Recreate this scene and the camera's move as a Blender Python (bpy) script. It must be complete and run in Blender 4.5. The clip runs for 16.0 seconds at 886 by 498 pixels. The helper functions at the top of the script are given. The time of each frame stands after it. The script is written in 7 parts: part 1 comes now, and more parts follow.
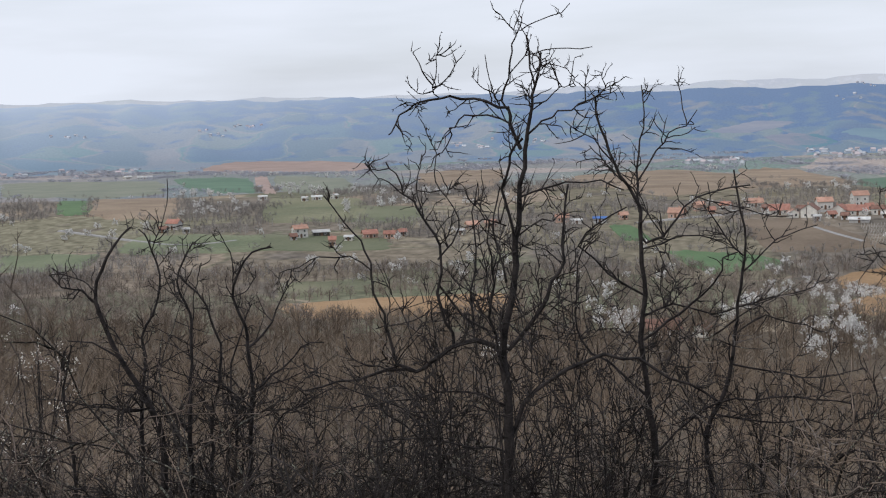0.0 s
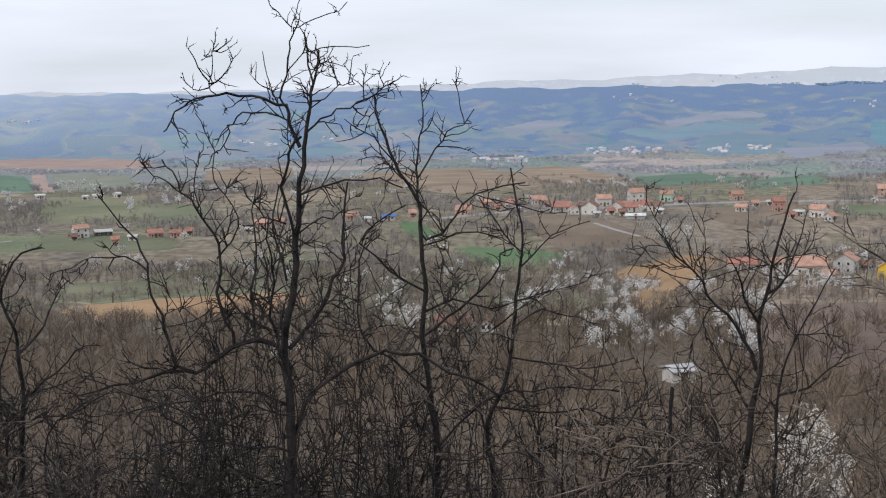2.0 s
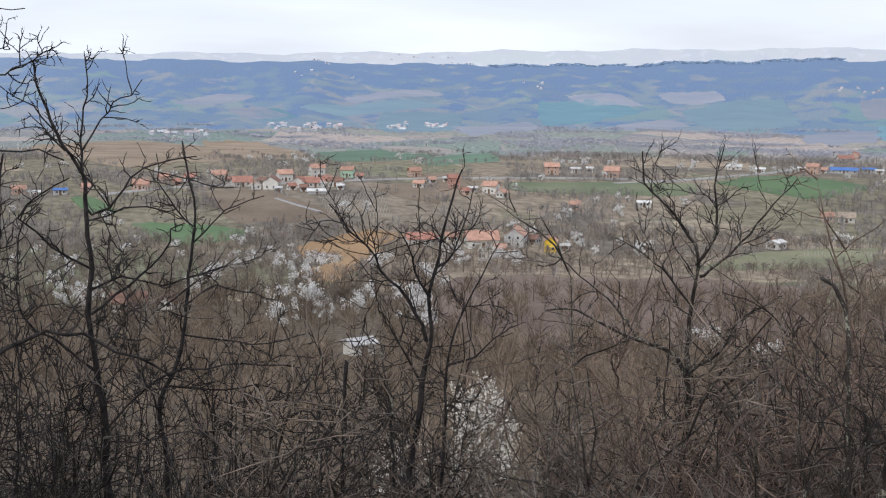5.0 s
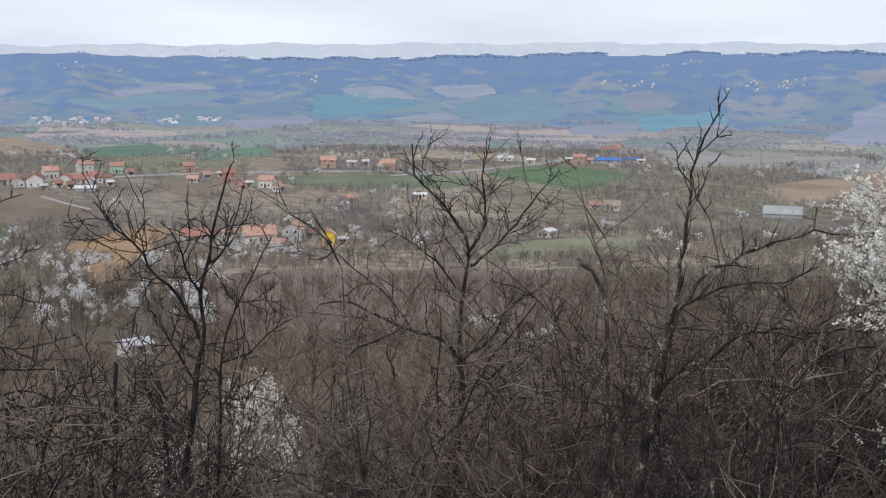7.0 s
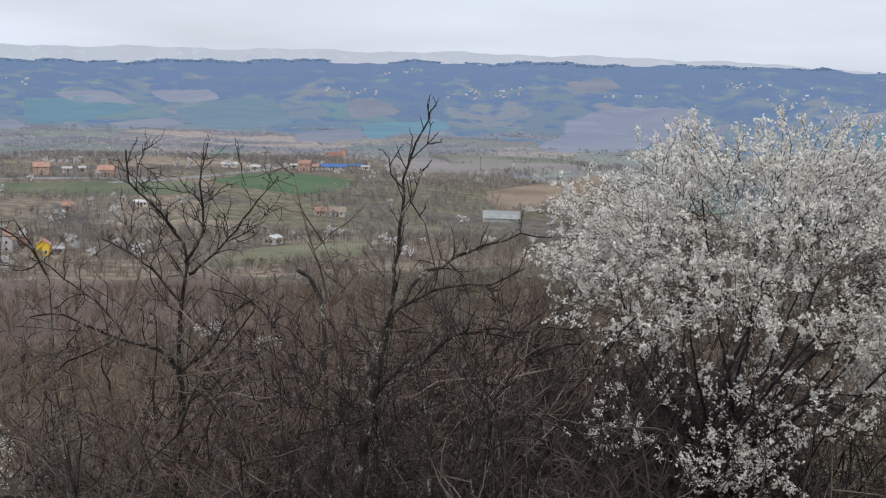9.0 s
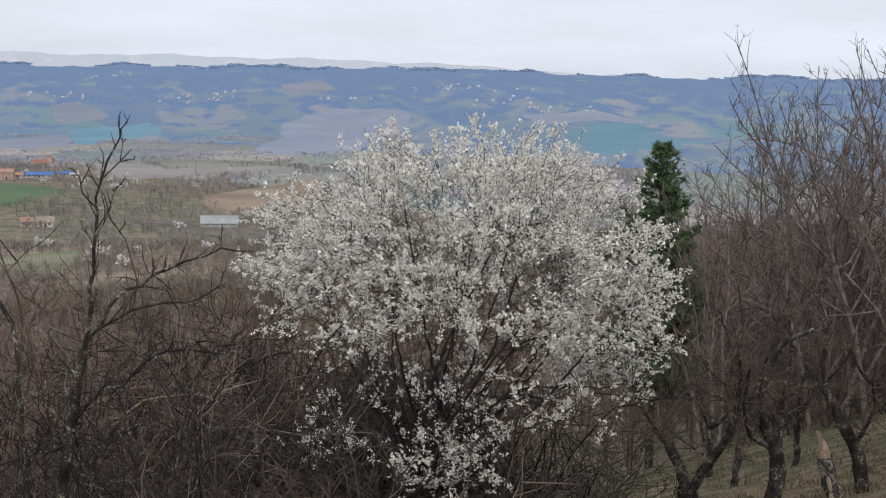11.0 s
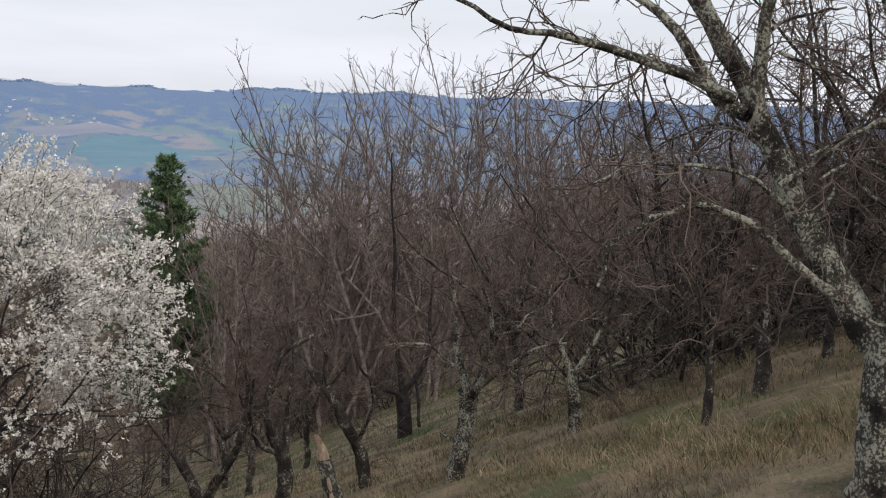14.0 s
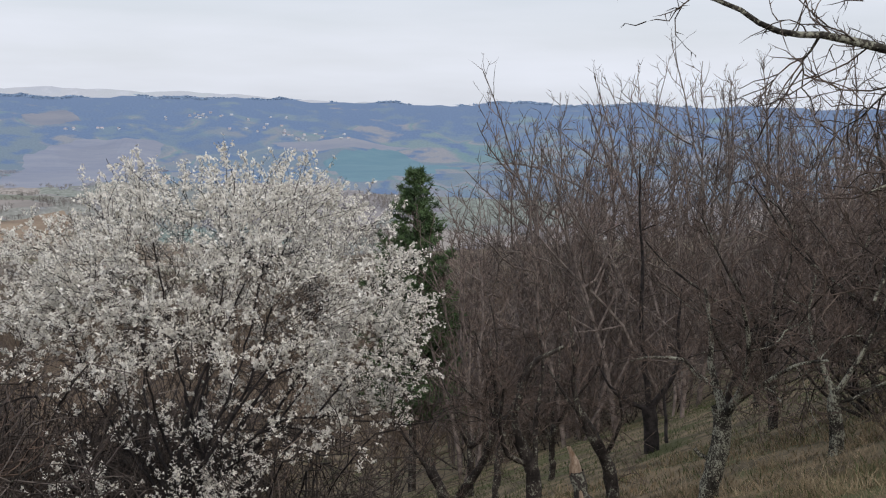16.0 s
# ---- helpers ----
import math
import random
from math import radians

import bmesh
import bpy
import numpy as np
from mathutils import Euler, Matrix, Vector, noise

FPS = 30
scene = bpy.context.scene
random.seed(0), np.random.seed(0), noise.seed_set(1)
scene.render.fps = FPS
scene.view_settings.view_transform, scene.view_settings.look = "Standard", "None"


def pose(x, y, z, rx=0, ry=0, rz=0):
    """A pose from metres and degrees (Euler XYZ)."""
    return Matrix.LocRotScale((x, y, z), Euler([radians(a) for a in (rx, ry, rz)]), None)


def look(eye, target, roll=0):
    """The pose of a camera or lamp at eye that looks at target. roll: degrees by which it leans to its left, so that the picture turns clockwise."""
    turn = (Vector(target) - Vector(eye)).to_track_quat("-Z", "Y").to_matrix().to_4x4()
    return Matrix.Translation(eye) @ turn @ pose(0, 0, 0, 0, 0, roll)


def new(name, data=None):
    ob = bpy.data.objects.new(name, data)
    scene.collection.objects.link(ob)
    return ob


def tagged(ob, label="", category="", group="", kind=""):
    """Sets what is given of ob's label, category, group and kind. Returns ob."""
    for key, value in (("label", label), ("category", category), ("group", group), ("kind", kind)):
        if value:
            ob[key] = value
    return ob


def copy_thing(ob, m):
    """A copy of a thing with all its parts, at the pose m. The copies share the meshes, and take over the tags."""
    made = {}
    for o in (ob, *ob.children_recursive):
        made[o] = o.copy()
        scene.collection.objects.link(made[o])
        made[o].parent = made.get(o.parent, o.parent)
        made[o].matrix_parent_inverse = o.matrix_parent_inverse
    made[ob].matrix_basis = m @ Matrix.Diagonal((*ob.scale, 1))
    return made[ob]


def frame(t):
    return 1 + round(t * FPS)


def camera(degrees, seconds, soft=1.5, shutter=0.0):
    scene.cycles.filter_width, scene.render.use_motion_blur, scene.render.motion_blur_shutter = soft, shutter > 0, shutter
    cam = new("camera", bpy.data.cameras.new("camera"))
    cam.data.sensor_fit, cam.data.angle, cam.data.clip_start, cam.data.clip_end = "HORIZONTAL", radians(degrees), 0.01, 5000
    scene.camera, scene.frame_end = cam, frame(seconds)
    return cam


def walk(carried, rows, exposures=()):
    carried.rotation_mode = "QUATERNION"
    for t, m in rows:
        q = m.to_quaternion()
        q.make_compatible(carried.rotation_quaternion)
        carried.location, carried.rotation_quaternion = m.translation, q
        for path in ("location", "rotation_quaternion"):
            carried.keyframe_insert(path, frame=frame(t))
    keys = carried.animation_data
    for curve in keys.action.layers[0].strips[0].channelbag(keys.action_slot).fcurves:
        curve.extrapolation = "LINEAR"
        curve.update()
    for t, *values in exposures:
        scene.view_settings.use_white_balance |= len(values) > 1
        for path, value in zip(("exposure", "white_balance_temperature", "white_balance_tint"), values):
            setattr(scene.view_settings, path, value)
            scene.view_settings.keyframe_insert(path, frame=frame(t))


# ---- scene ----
cam = camera(39.86, 16.0, soft=1.15)
# seconds, eye x, y, z, bearing (clockwise from +y), pitch, lean
PATH = [
    (0.0, 0.000, 0.000, 1.600, 0.00, -6.70, -1.91), (0.5, 0.021, -0.023, 1.604, 2.52, -6.79, -1.86),
    (1.0, 0.027, -0.029, 1.603, 4.29, -6.82, -1.81), (1.5, 0.046, -0.032, 1.601, 7.07, -6.93, -1.56),
    (2.0, 0.074, -0.025, 1.598, 9.89, -7.07, -1.30), (2.5, 0.087, -0.031, 1.602, 12.61, -7.19, -1.01),
    (3.0, 0.100, -0.033, 1.600, 14.90, -7.29, -0.65), (3.5, 0.126, -0.002, 1.595, 17.38, -7.41, -0.41),
    (6.0, 0.161, -0.045, 1.591, 29.55, -8.69, 0.70), (6.5, 0.168, -0.076, 1.594, 31.95, -8.62, 0.57),
    (7.0, 0.183, -0.088, 1.599, 35.33, -8.55, 0.63), (7.5, 0.199, -0.105, 1.602, 39.65, -8.51, 0.65),
    (8.0, 0.213, -0.120, 1.602, 41.91, -8.46, 0.59), (8.5, 0.209, -0.140, 1.605, 44.20, -8.36, 1.02),
    (9.0, 0.222, -0.156, 1.601, 48.23, -8.00, 1.60), (11.5, 0.233, -0.360, 1.709, 64.59, -7.67, 1.17),
    (12.0, 0.239, -0.377, 1.712, 68.26, -7.65, 1.31), (12.5, 0.250, -0.404, 1.718, 72.24, -7.32, 1.37),
    (13.0, 0.304, -0.401, 1.708, 75.83, -7.09, 1.40), (13.5, 0.291, -0.425, 1.708, 79.77, -6.76, 1.61),
    (14.0, 0.305, -0.441, 1.713, 84.07, -6.45, 1.63), (14.5, 0.320, -0.468, 1.714, 88.63, -6.05, 1.84),
    (15.0, 0.319, -0.471, 1.713, 90.24, -5.77, 1.72), (15.5, 0.328, -0.402, 1.702, 83.63, -5.78, 1.41),
    (16.0, 0.322, -0.343, 1.695, 72.72, -6.10, 0.75)]


def view(x, y, z, bearing, pitch, lean):
    a, e = radians(bearing), radians(pitch)
    way = Vector((math.sin(a) * math.cos(e), math.cos(a) * math.cos(e), math.sin(e)))
    return look((x, y, z), Vector((x, y, z)) + way, lean)


walk(cam, [(t, view(*row)) for t, *row in PATH],
     exposures=[(0.0, -0.02, 6480, 10), (2.5, 0.09, 6450, 10), (3.0, 0.03, 6450, 10), (3.5, 0.14, 6450, 10), (6.0, 0.25, 6300, 10), (6.5, 0.17, 6250, 10), (7.0, 0.12, 6250, 10), (8.5, 0.08, 6300, 10), (9.0, -0.06, 6350, 10), (12.0, 0.04, 6500, 10),
                (13.0, 0.0, 6550, 11), (15.0, 0.18, 6850, 12), (16.0, -0.06, 6600, 11)])

# ---- light: thin bright cloud, a veiled sun high behind the viewer ----
SUN_AZ, SUN_EL = 235.0, 42.0
world = bpy.data.worlds.new("world")
scene.world = world
world.use_nodes = True
wn, wl = world.node_tree.nodes, world.node_tree.links
wn.clear()
w_out, w_bg = wn.new("ShaderNodeOutputWorld"), wn.new("ShaderNodeBackground")
sky = wn.new("ShaderNodeTexSky")
sky.sky_type, sky.sun_disc = "NISHITA", False
sky.sun_elevation, sky.sun_rotation = radians(SUN_EL), radians(SUN_AZ)
sky.dust_density, sky.air_density = 2.5, 1.0
w_co, w_map = wn.new("ShaderNodeTexCoord"), wn.new("ShaderNodeMapping")
w_map.inputs["Scale"].default_value = (1.6, 1.6, 11.0)
w_noise, w_ramp, w_mix = wn.new("ShaderNodeTexNoise"), wn.new("ShaderNodeValToRGB"), wn.new("ShaderNodeMixRGB")
w_noise.inputs["Scale"].default_value, w_noise.inputs["Detail"].default_value = 1.7, 5.0
w_ramp.color_ramp.elements[0].position, w_ramp.color_ramp.elements[0].color = 0.34, (0.74, 0.74, 0.74, 1)
w_ramp.color_ramp.elements[1].position, w_ramp.color_ramp.elements[1].color = 0.62, (1, 1, 1, 1)
w_mix.inputs[2].default_value = (7.3, 7.75, 8.65, 1)
wl.new(w_co.outputs["Generated"], w_map.inputs[0])
wl.new(w_map.outputs[0], w_noise.inputs["Vector"])
wl.new(w_noise.outputs["Fac"], w_ramp.inputs[0])
wl.new(w_ramp.outputs[0], w_mix.inputs[0])
wl.new(sky.outputs[0], w_mix.inputs[1])
wl.new(w_mix.outputs[0], w_bg.inputs[0])
w_bg.inputs[1].default_value = 0.112
wl.new(w_bg.outputs[0], w_out.inputs[0])

sun = new("sun", bpy.data.lights.new("sun", "SUN"))
sun.data.energy, sun.data.angle, sun.data.color = 1.3, radians(10), (1.0, 0.95, 0.88)
sun_a, sun_e = radians(SUN_AZ), radians(SUN_EL)
sun.matrix_world = look((0, 0, 60), Vector((0, 0, 60)) - 10 * Vector(
    (math.sin(sun_a) * math.cos(sun_e), math.cos(sun_a) * math.cos(sun_e), math.sin(sun_e))))


# ---- materials ----
def material(name, dark, light, scale=4.0, rough=0.85, bump=0.3, fine=40.0, spots=None, spot_scale=9.0, spot_at=0.56,
             vary=0.0, island=0.0, glow=0.0, stretch=(1, 1, 1), patch=0.0):
    """Two-scale noise between two colours, optional spots of a third, fine relief, and variation from object to object."""
    m = bpy.data.materials.new(name)
    m.use_nodes = True
    n, l = m.node_tree.nodes, m.node_tree.links
    b = n["Principled BSDF"]
    co, mp = n.new("ShaderNodeNewGeometry"), n.new("ShaderNodeMapping")
    mp.inputs["Scale"].default_value = stretch
    l.new(co.outputs["Position"], mp.inputs[0])
    big, small = n.new("ShaderNodeTexNoise"), n.new("ShaderNodeTexNoise")
    big.inputs["Scale"].default_value, big.inputs["Detail"].default_value = scale, 6
    small.inputs["Scale"].default_value, small.inputs["Detail"].default_value = fine, 3
    for k in (big, small):
        l.new(mp.outputs[0], k.inputs["Vector"])
    add = n.new("ShaderNodeMath")
    add.operation = "MULTIPLY_ADD"
    add.inputs[1].default_value = 0.45
    l.new(small.outputs["Fac"], add.inputs[0])
    l.new(big.outputs["Fac"], add.inputs[2])
    ramp = n.new("ShaderNodeValToRGB")
    ramp.color_ramp.elements[0].position, ramp.color_ramp.elements[0].color = 0.55, (*dark, 1)
    ramp.color_ramp.elements[1].position, ramp.color_ramp.elements[1].color = 0.9, (*light, 1)
    l.new(add.outputs[0], ramp.inputs[0])
    colour = ramp.outputs[0]
    if spots:
        sp, st, mix = n.new("ShaderNodeTexNoise"), n.new("ShaderNodeValToRGB"), n.new("ShaderNodeMixRGB")
        sp.inputs["Scale"].default_value, sp.inputs["Detail"].default_value = spot_scale, 9
        sp.inputs["Roughness"].default_value = 0.68
        l.new(mp.outputs[0], sp.inputs["Vector"])
        st.color_ramp.elements[0].position, st.color_ramp.elements[1].position = spot_at, spot_at + 0.07
        patchy = n.new("ShaderNodeMath")
        patchy.operation, patchy.inputs[1].default_value = "MULTIPLY_ADD", patch
        l.new(big.outputs["Fac"], patchy.inputs[0])
        l.new(sp.outputs["Fac"], patchy.inputs[2])
        st.color_ramp.elements[0].position += patch * 0.5
        st.color_ramp.elements[1].position += patch * 0.5
        l.new(patchy.outputs[0], st.inputs[0])
        l.new(st.outputs[0], mix.inputs[0])
        l.new(colour, mix.inputs[1])
        mix.inputs[2].default_value = (*spots, 1)
        colour = mix.outputs[0]
    if vary or island:
        hs, mr = n.new("ShaderNodeHueSaturation"), n.new("ShaderNodeMapRange")
        if island:
            l.new(co.outputs["Random Per Island"], mr.inputs[0])
        else:
            oi = n.new("ShaderNodeObjectInfo")
            l.new(oi.outputs["Random"], mr.inputs[0])
        k = vary or island
        mr.inputs["To Min"].default_value, mr.inputs["To Max"].default_value = 1 - k, 1 + k
        l.new(mr.outputs[0], hs.inputs["Value"])
        l.new(colour, hs.inputs["Color"])
        colour = hs.outputs[0]
    l.new(colour, b.inputs["Base Color"])
    b.inputs["Roughness"].default_value = rough
    b.inputs["Specular IOR Level"].default_value = 0.25
    # emission of the own colour, standing in for haze on far ground
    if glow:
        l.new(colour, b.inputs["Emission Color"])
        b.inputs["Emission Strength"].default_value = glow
    if bump:
        bp = n.new("ShaderNodeBump")
        bp.inputs["Strength"].default_value, bp.inputs["Distance"].default_value = bump, 0.02
        l.new(add.outputs[0], bp.inputs["Height"])
        l.new(bp.outputs[0], b.inputs["Normal"])
    return m


BARK = material("bark_dark", (0.010, 0.0085, 0.0090), (0.048, 0.041, 0.040), 9, 0.9, 0.6, 60)
LICHEN = material("bark_with_lichen", (0.014, 0.012, 0.010), (0.085, 0.075, 0.062), 7, 0.92, 0.9, 45, (0.30, 0.30, 0.24), 60, 0.50, stretch=(1, 1, 0.9), patch=0.55)
LICHEN_THIN = material("bark_some_lichen", (0.014, 0.011, 0.010), (0.060, 0.050, 0.044), 8, 0.92, 0.8, 45, (0.25, 0.25, 0.20), 42, 0.57, stretch=(1, 1, 0.9), patch=0.55)
TWIG = material("twig_dark", (0.012, 0.010, 0.010), (0.052, 0.044, 0.042), 6, 0.85, 0, 30, island=0.35)
TWIG_BROWN = material("twig_brown", (0.080, 0.061, 0.053), (0.250, 0.193, 0.170), 3, 0.85, 0, 20, island=0.4)
TWIG_GREY = material("twig_grey", (0.075, 0.063, 0.056), (0.205, 0.174, 0.155), 3, 0.85, 0, 20, island=0.4)
BLOSSOM = material("white_blossom", (0.73, 0.70, 0.64), (0.90, 0.87, 0.81), 6, 0.7, 0, 30, island=0.10)


def let_light_through(m, share):
    """Thin petals: part of the light comes through from behind."""
    n, l = m.node_tree.nodes, m.node_tree.links
    b, tr, mix = n["Principled BSDF"], n.new("ShaderNodeBsdfTranslucent"), n.new("ShaderNodeMixShader")
    l.new(b.inputs["Base Color"].links[0].from_socket, tr.inputs["Color"])
    mix.inputs[0].default_value = share
    l.new(b.outputs[0], mix.inputs[1])
    l.new(tr.outputs[0], mix.inputs[2])
    l.new(mix.outputs[0], n["Material Output"].inputs["Surface"])


let_light_through(BLOSSOM, 0.12)
ORCHARD_TWIG = material("twig_orchard", (0.042, 0.032, 0.027), (0.168, 0.124, 0.102), 3, 0.85, 0, 20, island=0.45)
FOREST_BARK = material("bark_grey_brown", (0.078, 0.064, 0.058), (0.260, 0.213, 0.190), 6, 0.92, 0.3, 40)
TWIG_RED = material("twig_reddish", (0.075, 0.052, 0.042), (0.230, 0.162, 0.128), 3, 0.8, 0, 20, island=0.4)
BLOSSOM_FAR = material("far_white_blossom", (0.50, 0.49, 0.48), (0.74, 0.73, 0.71), 1, 0.8, 0, 4, island=0.2)
NEEDLE = material("pine_needles", (0.040, 0.078, 0.034), (0.120, 0.185, 0.080), 3, 0.7, 0, 20, island=0.35)
WOOD_RAW = material("split_wood", (0.16, 0.10, 0.06), (0.42, 0.33, 0.25), 6, 0.8, 0.4, 40, stretch=(4, 4, 0.6))
GRASS_DRY = material("dry_grass", (0.072, 0.055, 0.033), (0.300, 0.226, 0.140), 5, 0.9, 0, 20, island=0.35)
GROUND = material("hill_turf", (0.052, 0.044, 0.026), (0.225, 0.172, 0.108), 1.6, 0.95, 1.0, 30, (0.078, 0.084, 0.034), 0.6, 0.52)
LITTER = material("leaf_litter", (0.064, 0.050, 0.036), (0.160, 0.124, 0.088), 0.8, 0.95, 0.8, 12)
THICKET_BROWN = material("twig_thicket", (0.088, 0.068, 0.055), (0.240, 0.188, 0.152), 3, 0.85, 0, 20, island=0.4)
TWIG_LOW = material("twig_low_bush", (0.034, 0.027, 0.024), (0.118, 0.094, 0.082), 3, 0.85, 0, 20, island=0.5)
TWIG_BUSH = material("twig_bush", (0.055, 0.043, 0.036), (0.172, 0.132, 0.111), 3, 0.85, 0, 20, island=0.45)


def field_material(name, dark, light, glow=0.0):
    """Crop or tilled soil: broad patches and fine mottling; glow is for far plots with haze painted in."""
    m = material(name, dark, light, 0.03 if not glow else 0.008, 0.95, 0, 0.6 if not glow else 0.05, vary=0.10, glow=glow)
    return m


F_GREEN = field_material("wheat_green", (0.080, 0.134, 0.066), (0.118, 0.184, 0.090))
# bluer copy of wheat_green with haze painted in
F_GREEN_HAZE = field_material("wheat_green_hazed", (0.088, 0.146, 0.102), (0.118, 0.190, 0.130))
F_PASTURE = field_material("pasture_green", (0.122, 0.146, 0.086), (0.186, 0.202, 0.124))
F_OLIVE = field_material("meadow_olive", (0.130, 0.136, 0.082), (0.205, 0.198, 0.124))
# paler copy of meadow_olive, haze put into the colour
F_OLIVE_HAZE = field_material("meadow_olive_hazed", (0.165, 0.180, 0.140), (0.220, 0.226, 0.176))
F_TAN = field_material("stubble_tan", (0.190, 0.140, 0.098), (0.300, 0.230, 0.165))
# stubble_tan paled and greyed by painted haze
F_TAN_HAZE = field_material("stubble_tan_hazed", (0.240, 0.220, 0.205), (0.310, 0.280, 0.260))
F_ORANGE = field_material("stubble_orange", (0.240, 0.150, 0.080), (0.360, 0.235, 0.130))
# rust-red soil, softened to pink by haze in the colour
F_RUST = field_material("soil_rust_hazed", (0.270, 0.200, 0.175), (0.360, 0.270, 0.235))
F_BROWN = field_material("soil_brown", (0.145, 0.110, 0.080), (0.220, 0.170, 0.125))
F_EARTH = field_material("soil_red_brown", (0.105, 0.074, 0.060), (0.180, 0.132, 0.108))
# emission that imitates haze brightening the far fields, hills and woods
HAZE_GLOW = 0.5
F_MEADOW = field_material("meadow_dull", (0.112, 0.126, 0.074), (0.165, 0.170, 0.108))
# crop and soil colours of the far hillsides, shifted to blue as painted haze
F_TEAL_FAR = field_material("hazed_teal", (0.075, 0.150, 0.200), (0.100, 0.180, 0.220), HAZE_GLOW)
F_GREEN_FAR = field_material("hazed_green", (0.100, 0.155, 0.205), (0.120, 0.178, 0.218), HAZE_GLOW)
F_TAN_FAR = field_material("hazed_tan", (0.145, 0.165, 0.215), (0.180, 0.192, 0.230), HAZE_GLOW)
F_MAUVE_FAR = field_material("hazed_mauve", (0.135, 0.155, 0.210), (0.170, 0.185, 0.230), HAZE_GLOW)
LANE = material("lane_asphalt", (0.24, 0.235, 0.23), (0.34, 0.33, 0.32), 0.3, 0.9, 0, 2)
WHITE = material("wall_whitewash", (0.50, 0.48, 0.45), (0.68, 0.66, 0.62), 0.5, 0.9, 0.1, 4, vary=0.10)
GREY = material("wall_grey_render", (0.36, 0.36, 0.36), (0.52, 0.51, 0.50), 0.5, 0.9, 0.1, 4, vary=0.12)
MINT = material("wall_pale_green", (0.34, 0.50, 0.38), (0.44, 0.60, 0.47), 0.5, 0.9, 0.1, 4)
YELLOW = material("wall_yellow", (0.72, 0.48, 0.04), (0.85, 0.60, 0.07), 0.5, 0.9, 0.1, 4)
BRICK = material("wall_orange_brick", (0.40, 0.27, 0.215), (0.52, 0.36, 0.29), 0.8, 0.9, 0.1, 6, vary=0.15)
REDBRICK = material("wall_red_brick", (0.36, 0.18, 0.145), (0.47, 0.26, 0.21), 0.8, 0.9, 0.1, 6)
DARKWOOD = material("wall_dark_boards", (0.05, 0.045, 0.04), (0.11, 0.10, 0.09), 0.8, 0.9, 0.1, 6)
GREENHOUSE = material("plastic_film", (0.29, 0.30, 0.295), (0.38, 0.39, 0.38), 0.4, 0.5, 0, 3)
TILE_ORANGE = material("roof_orange_tile", (0.35, 0.200, 0.150), (0.48, 0.295, 0.225), 0.6, 0.85, 0.2, 5, vary=0.15)
TILE_RED = material("roof_red_tile", (0.28, 0.135, 0.105), (0.42, 0.215, 0.165), 0.6, 0.85, 0.2, 5, vary=0.15)
TILE_DARK = material("roof_brown_tile", (0.15, 0.085, 0.065), (0.26, 0.15, 0.12), 0.6, 0.85, 0.2, 5)
ROOF_PALE = material("roof_pale_sheet", (0.42, 0.42, 0.42), (0.60, 0.59, 0.57), 0.4, 0.7, 0, 3, vary=0.2)
ROOF_SHEET = material("roof_grey_sheet", (0.34, 0.34, 0.35), (0.52, 0.51, 0.50), 0.9, 0.6, 0, 6)
ROOF_BLUE = material("roof_blue_sheet", (0.05, 0.13, 0.36), (0.08, 0.19, 0.48), 0.5, 0.5, 0, 3)
THATCH = material("roof_thatch", (0.24, 0.19, 0.15), (0.38, 0.31, 0.25), 0.8, 0.95, 0.3, 6)
PANE = material("window_glass", (0.02, 0.022, 0.026), (0.05, 0.055, 0.06), 1, 0.15, 0, 3)
FRAME_WHITE = material("window_frame_white", (0.62, 0.62, 0.60), (0.75, 0.75, 0.73), 1, 0.6, 0, 3)
DOOR = material("door_brown", (0.10, 0.06, 0.04), (0.17, 0.10, 0.07), 1, 0.6, 0, 4)
POLE = material("pole_wood", (0.14, 0.12, 0.10), (0.24, 0.21, 0.18), 1, 0.85, 0, 8)


# ---- the lie of the land ----
DOWN = radians(20)                       # bearing in which the hill falls
FALL_S = [-400, -60, 0, 40, 110, 185, 300, 430, 500, 600, 760, 900, 1250, 1700, 9000]
FALL_Z = [22, 14, 0, -17, -31, -42, -54, -61, -58.5, -53, -54.5, -61, -71, -80, -80]


def smooth(x, lo, hi):
    k = np.clip((x - lo) / (hi - lo), 0, 1)
    return k * k * (3 - 2 * k)


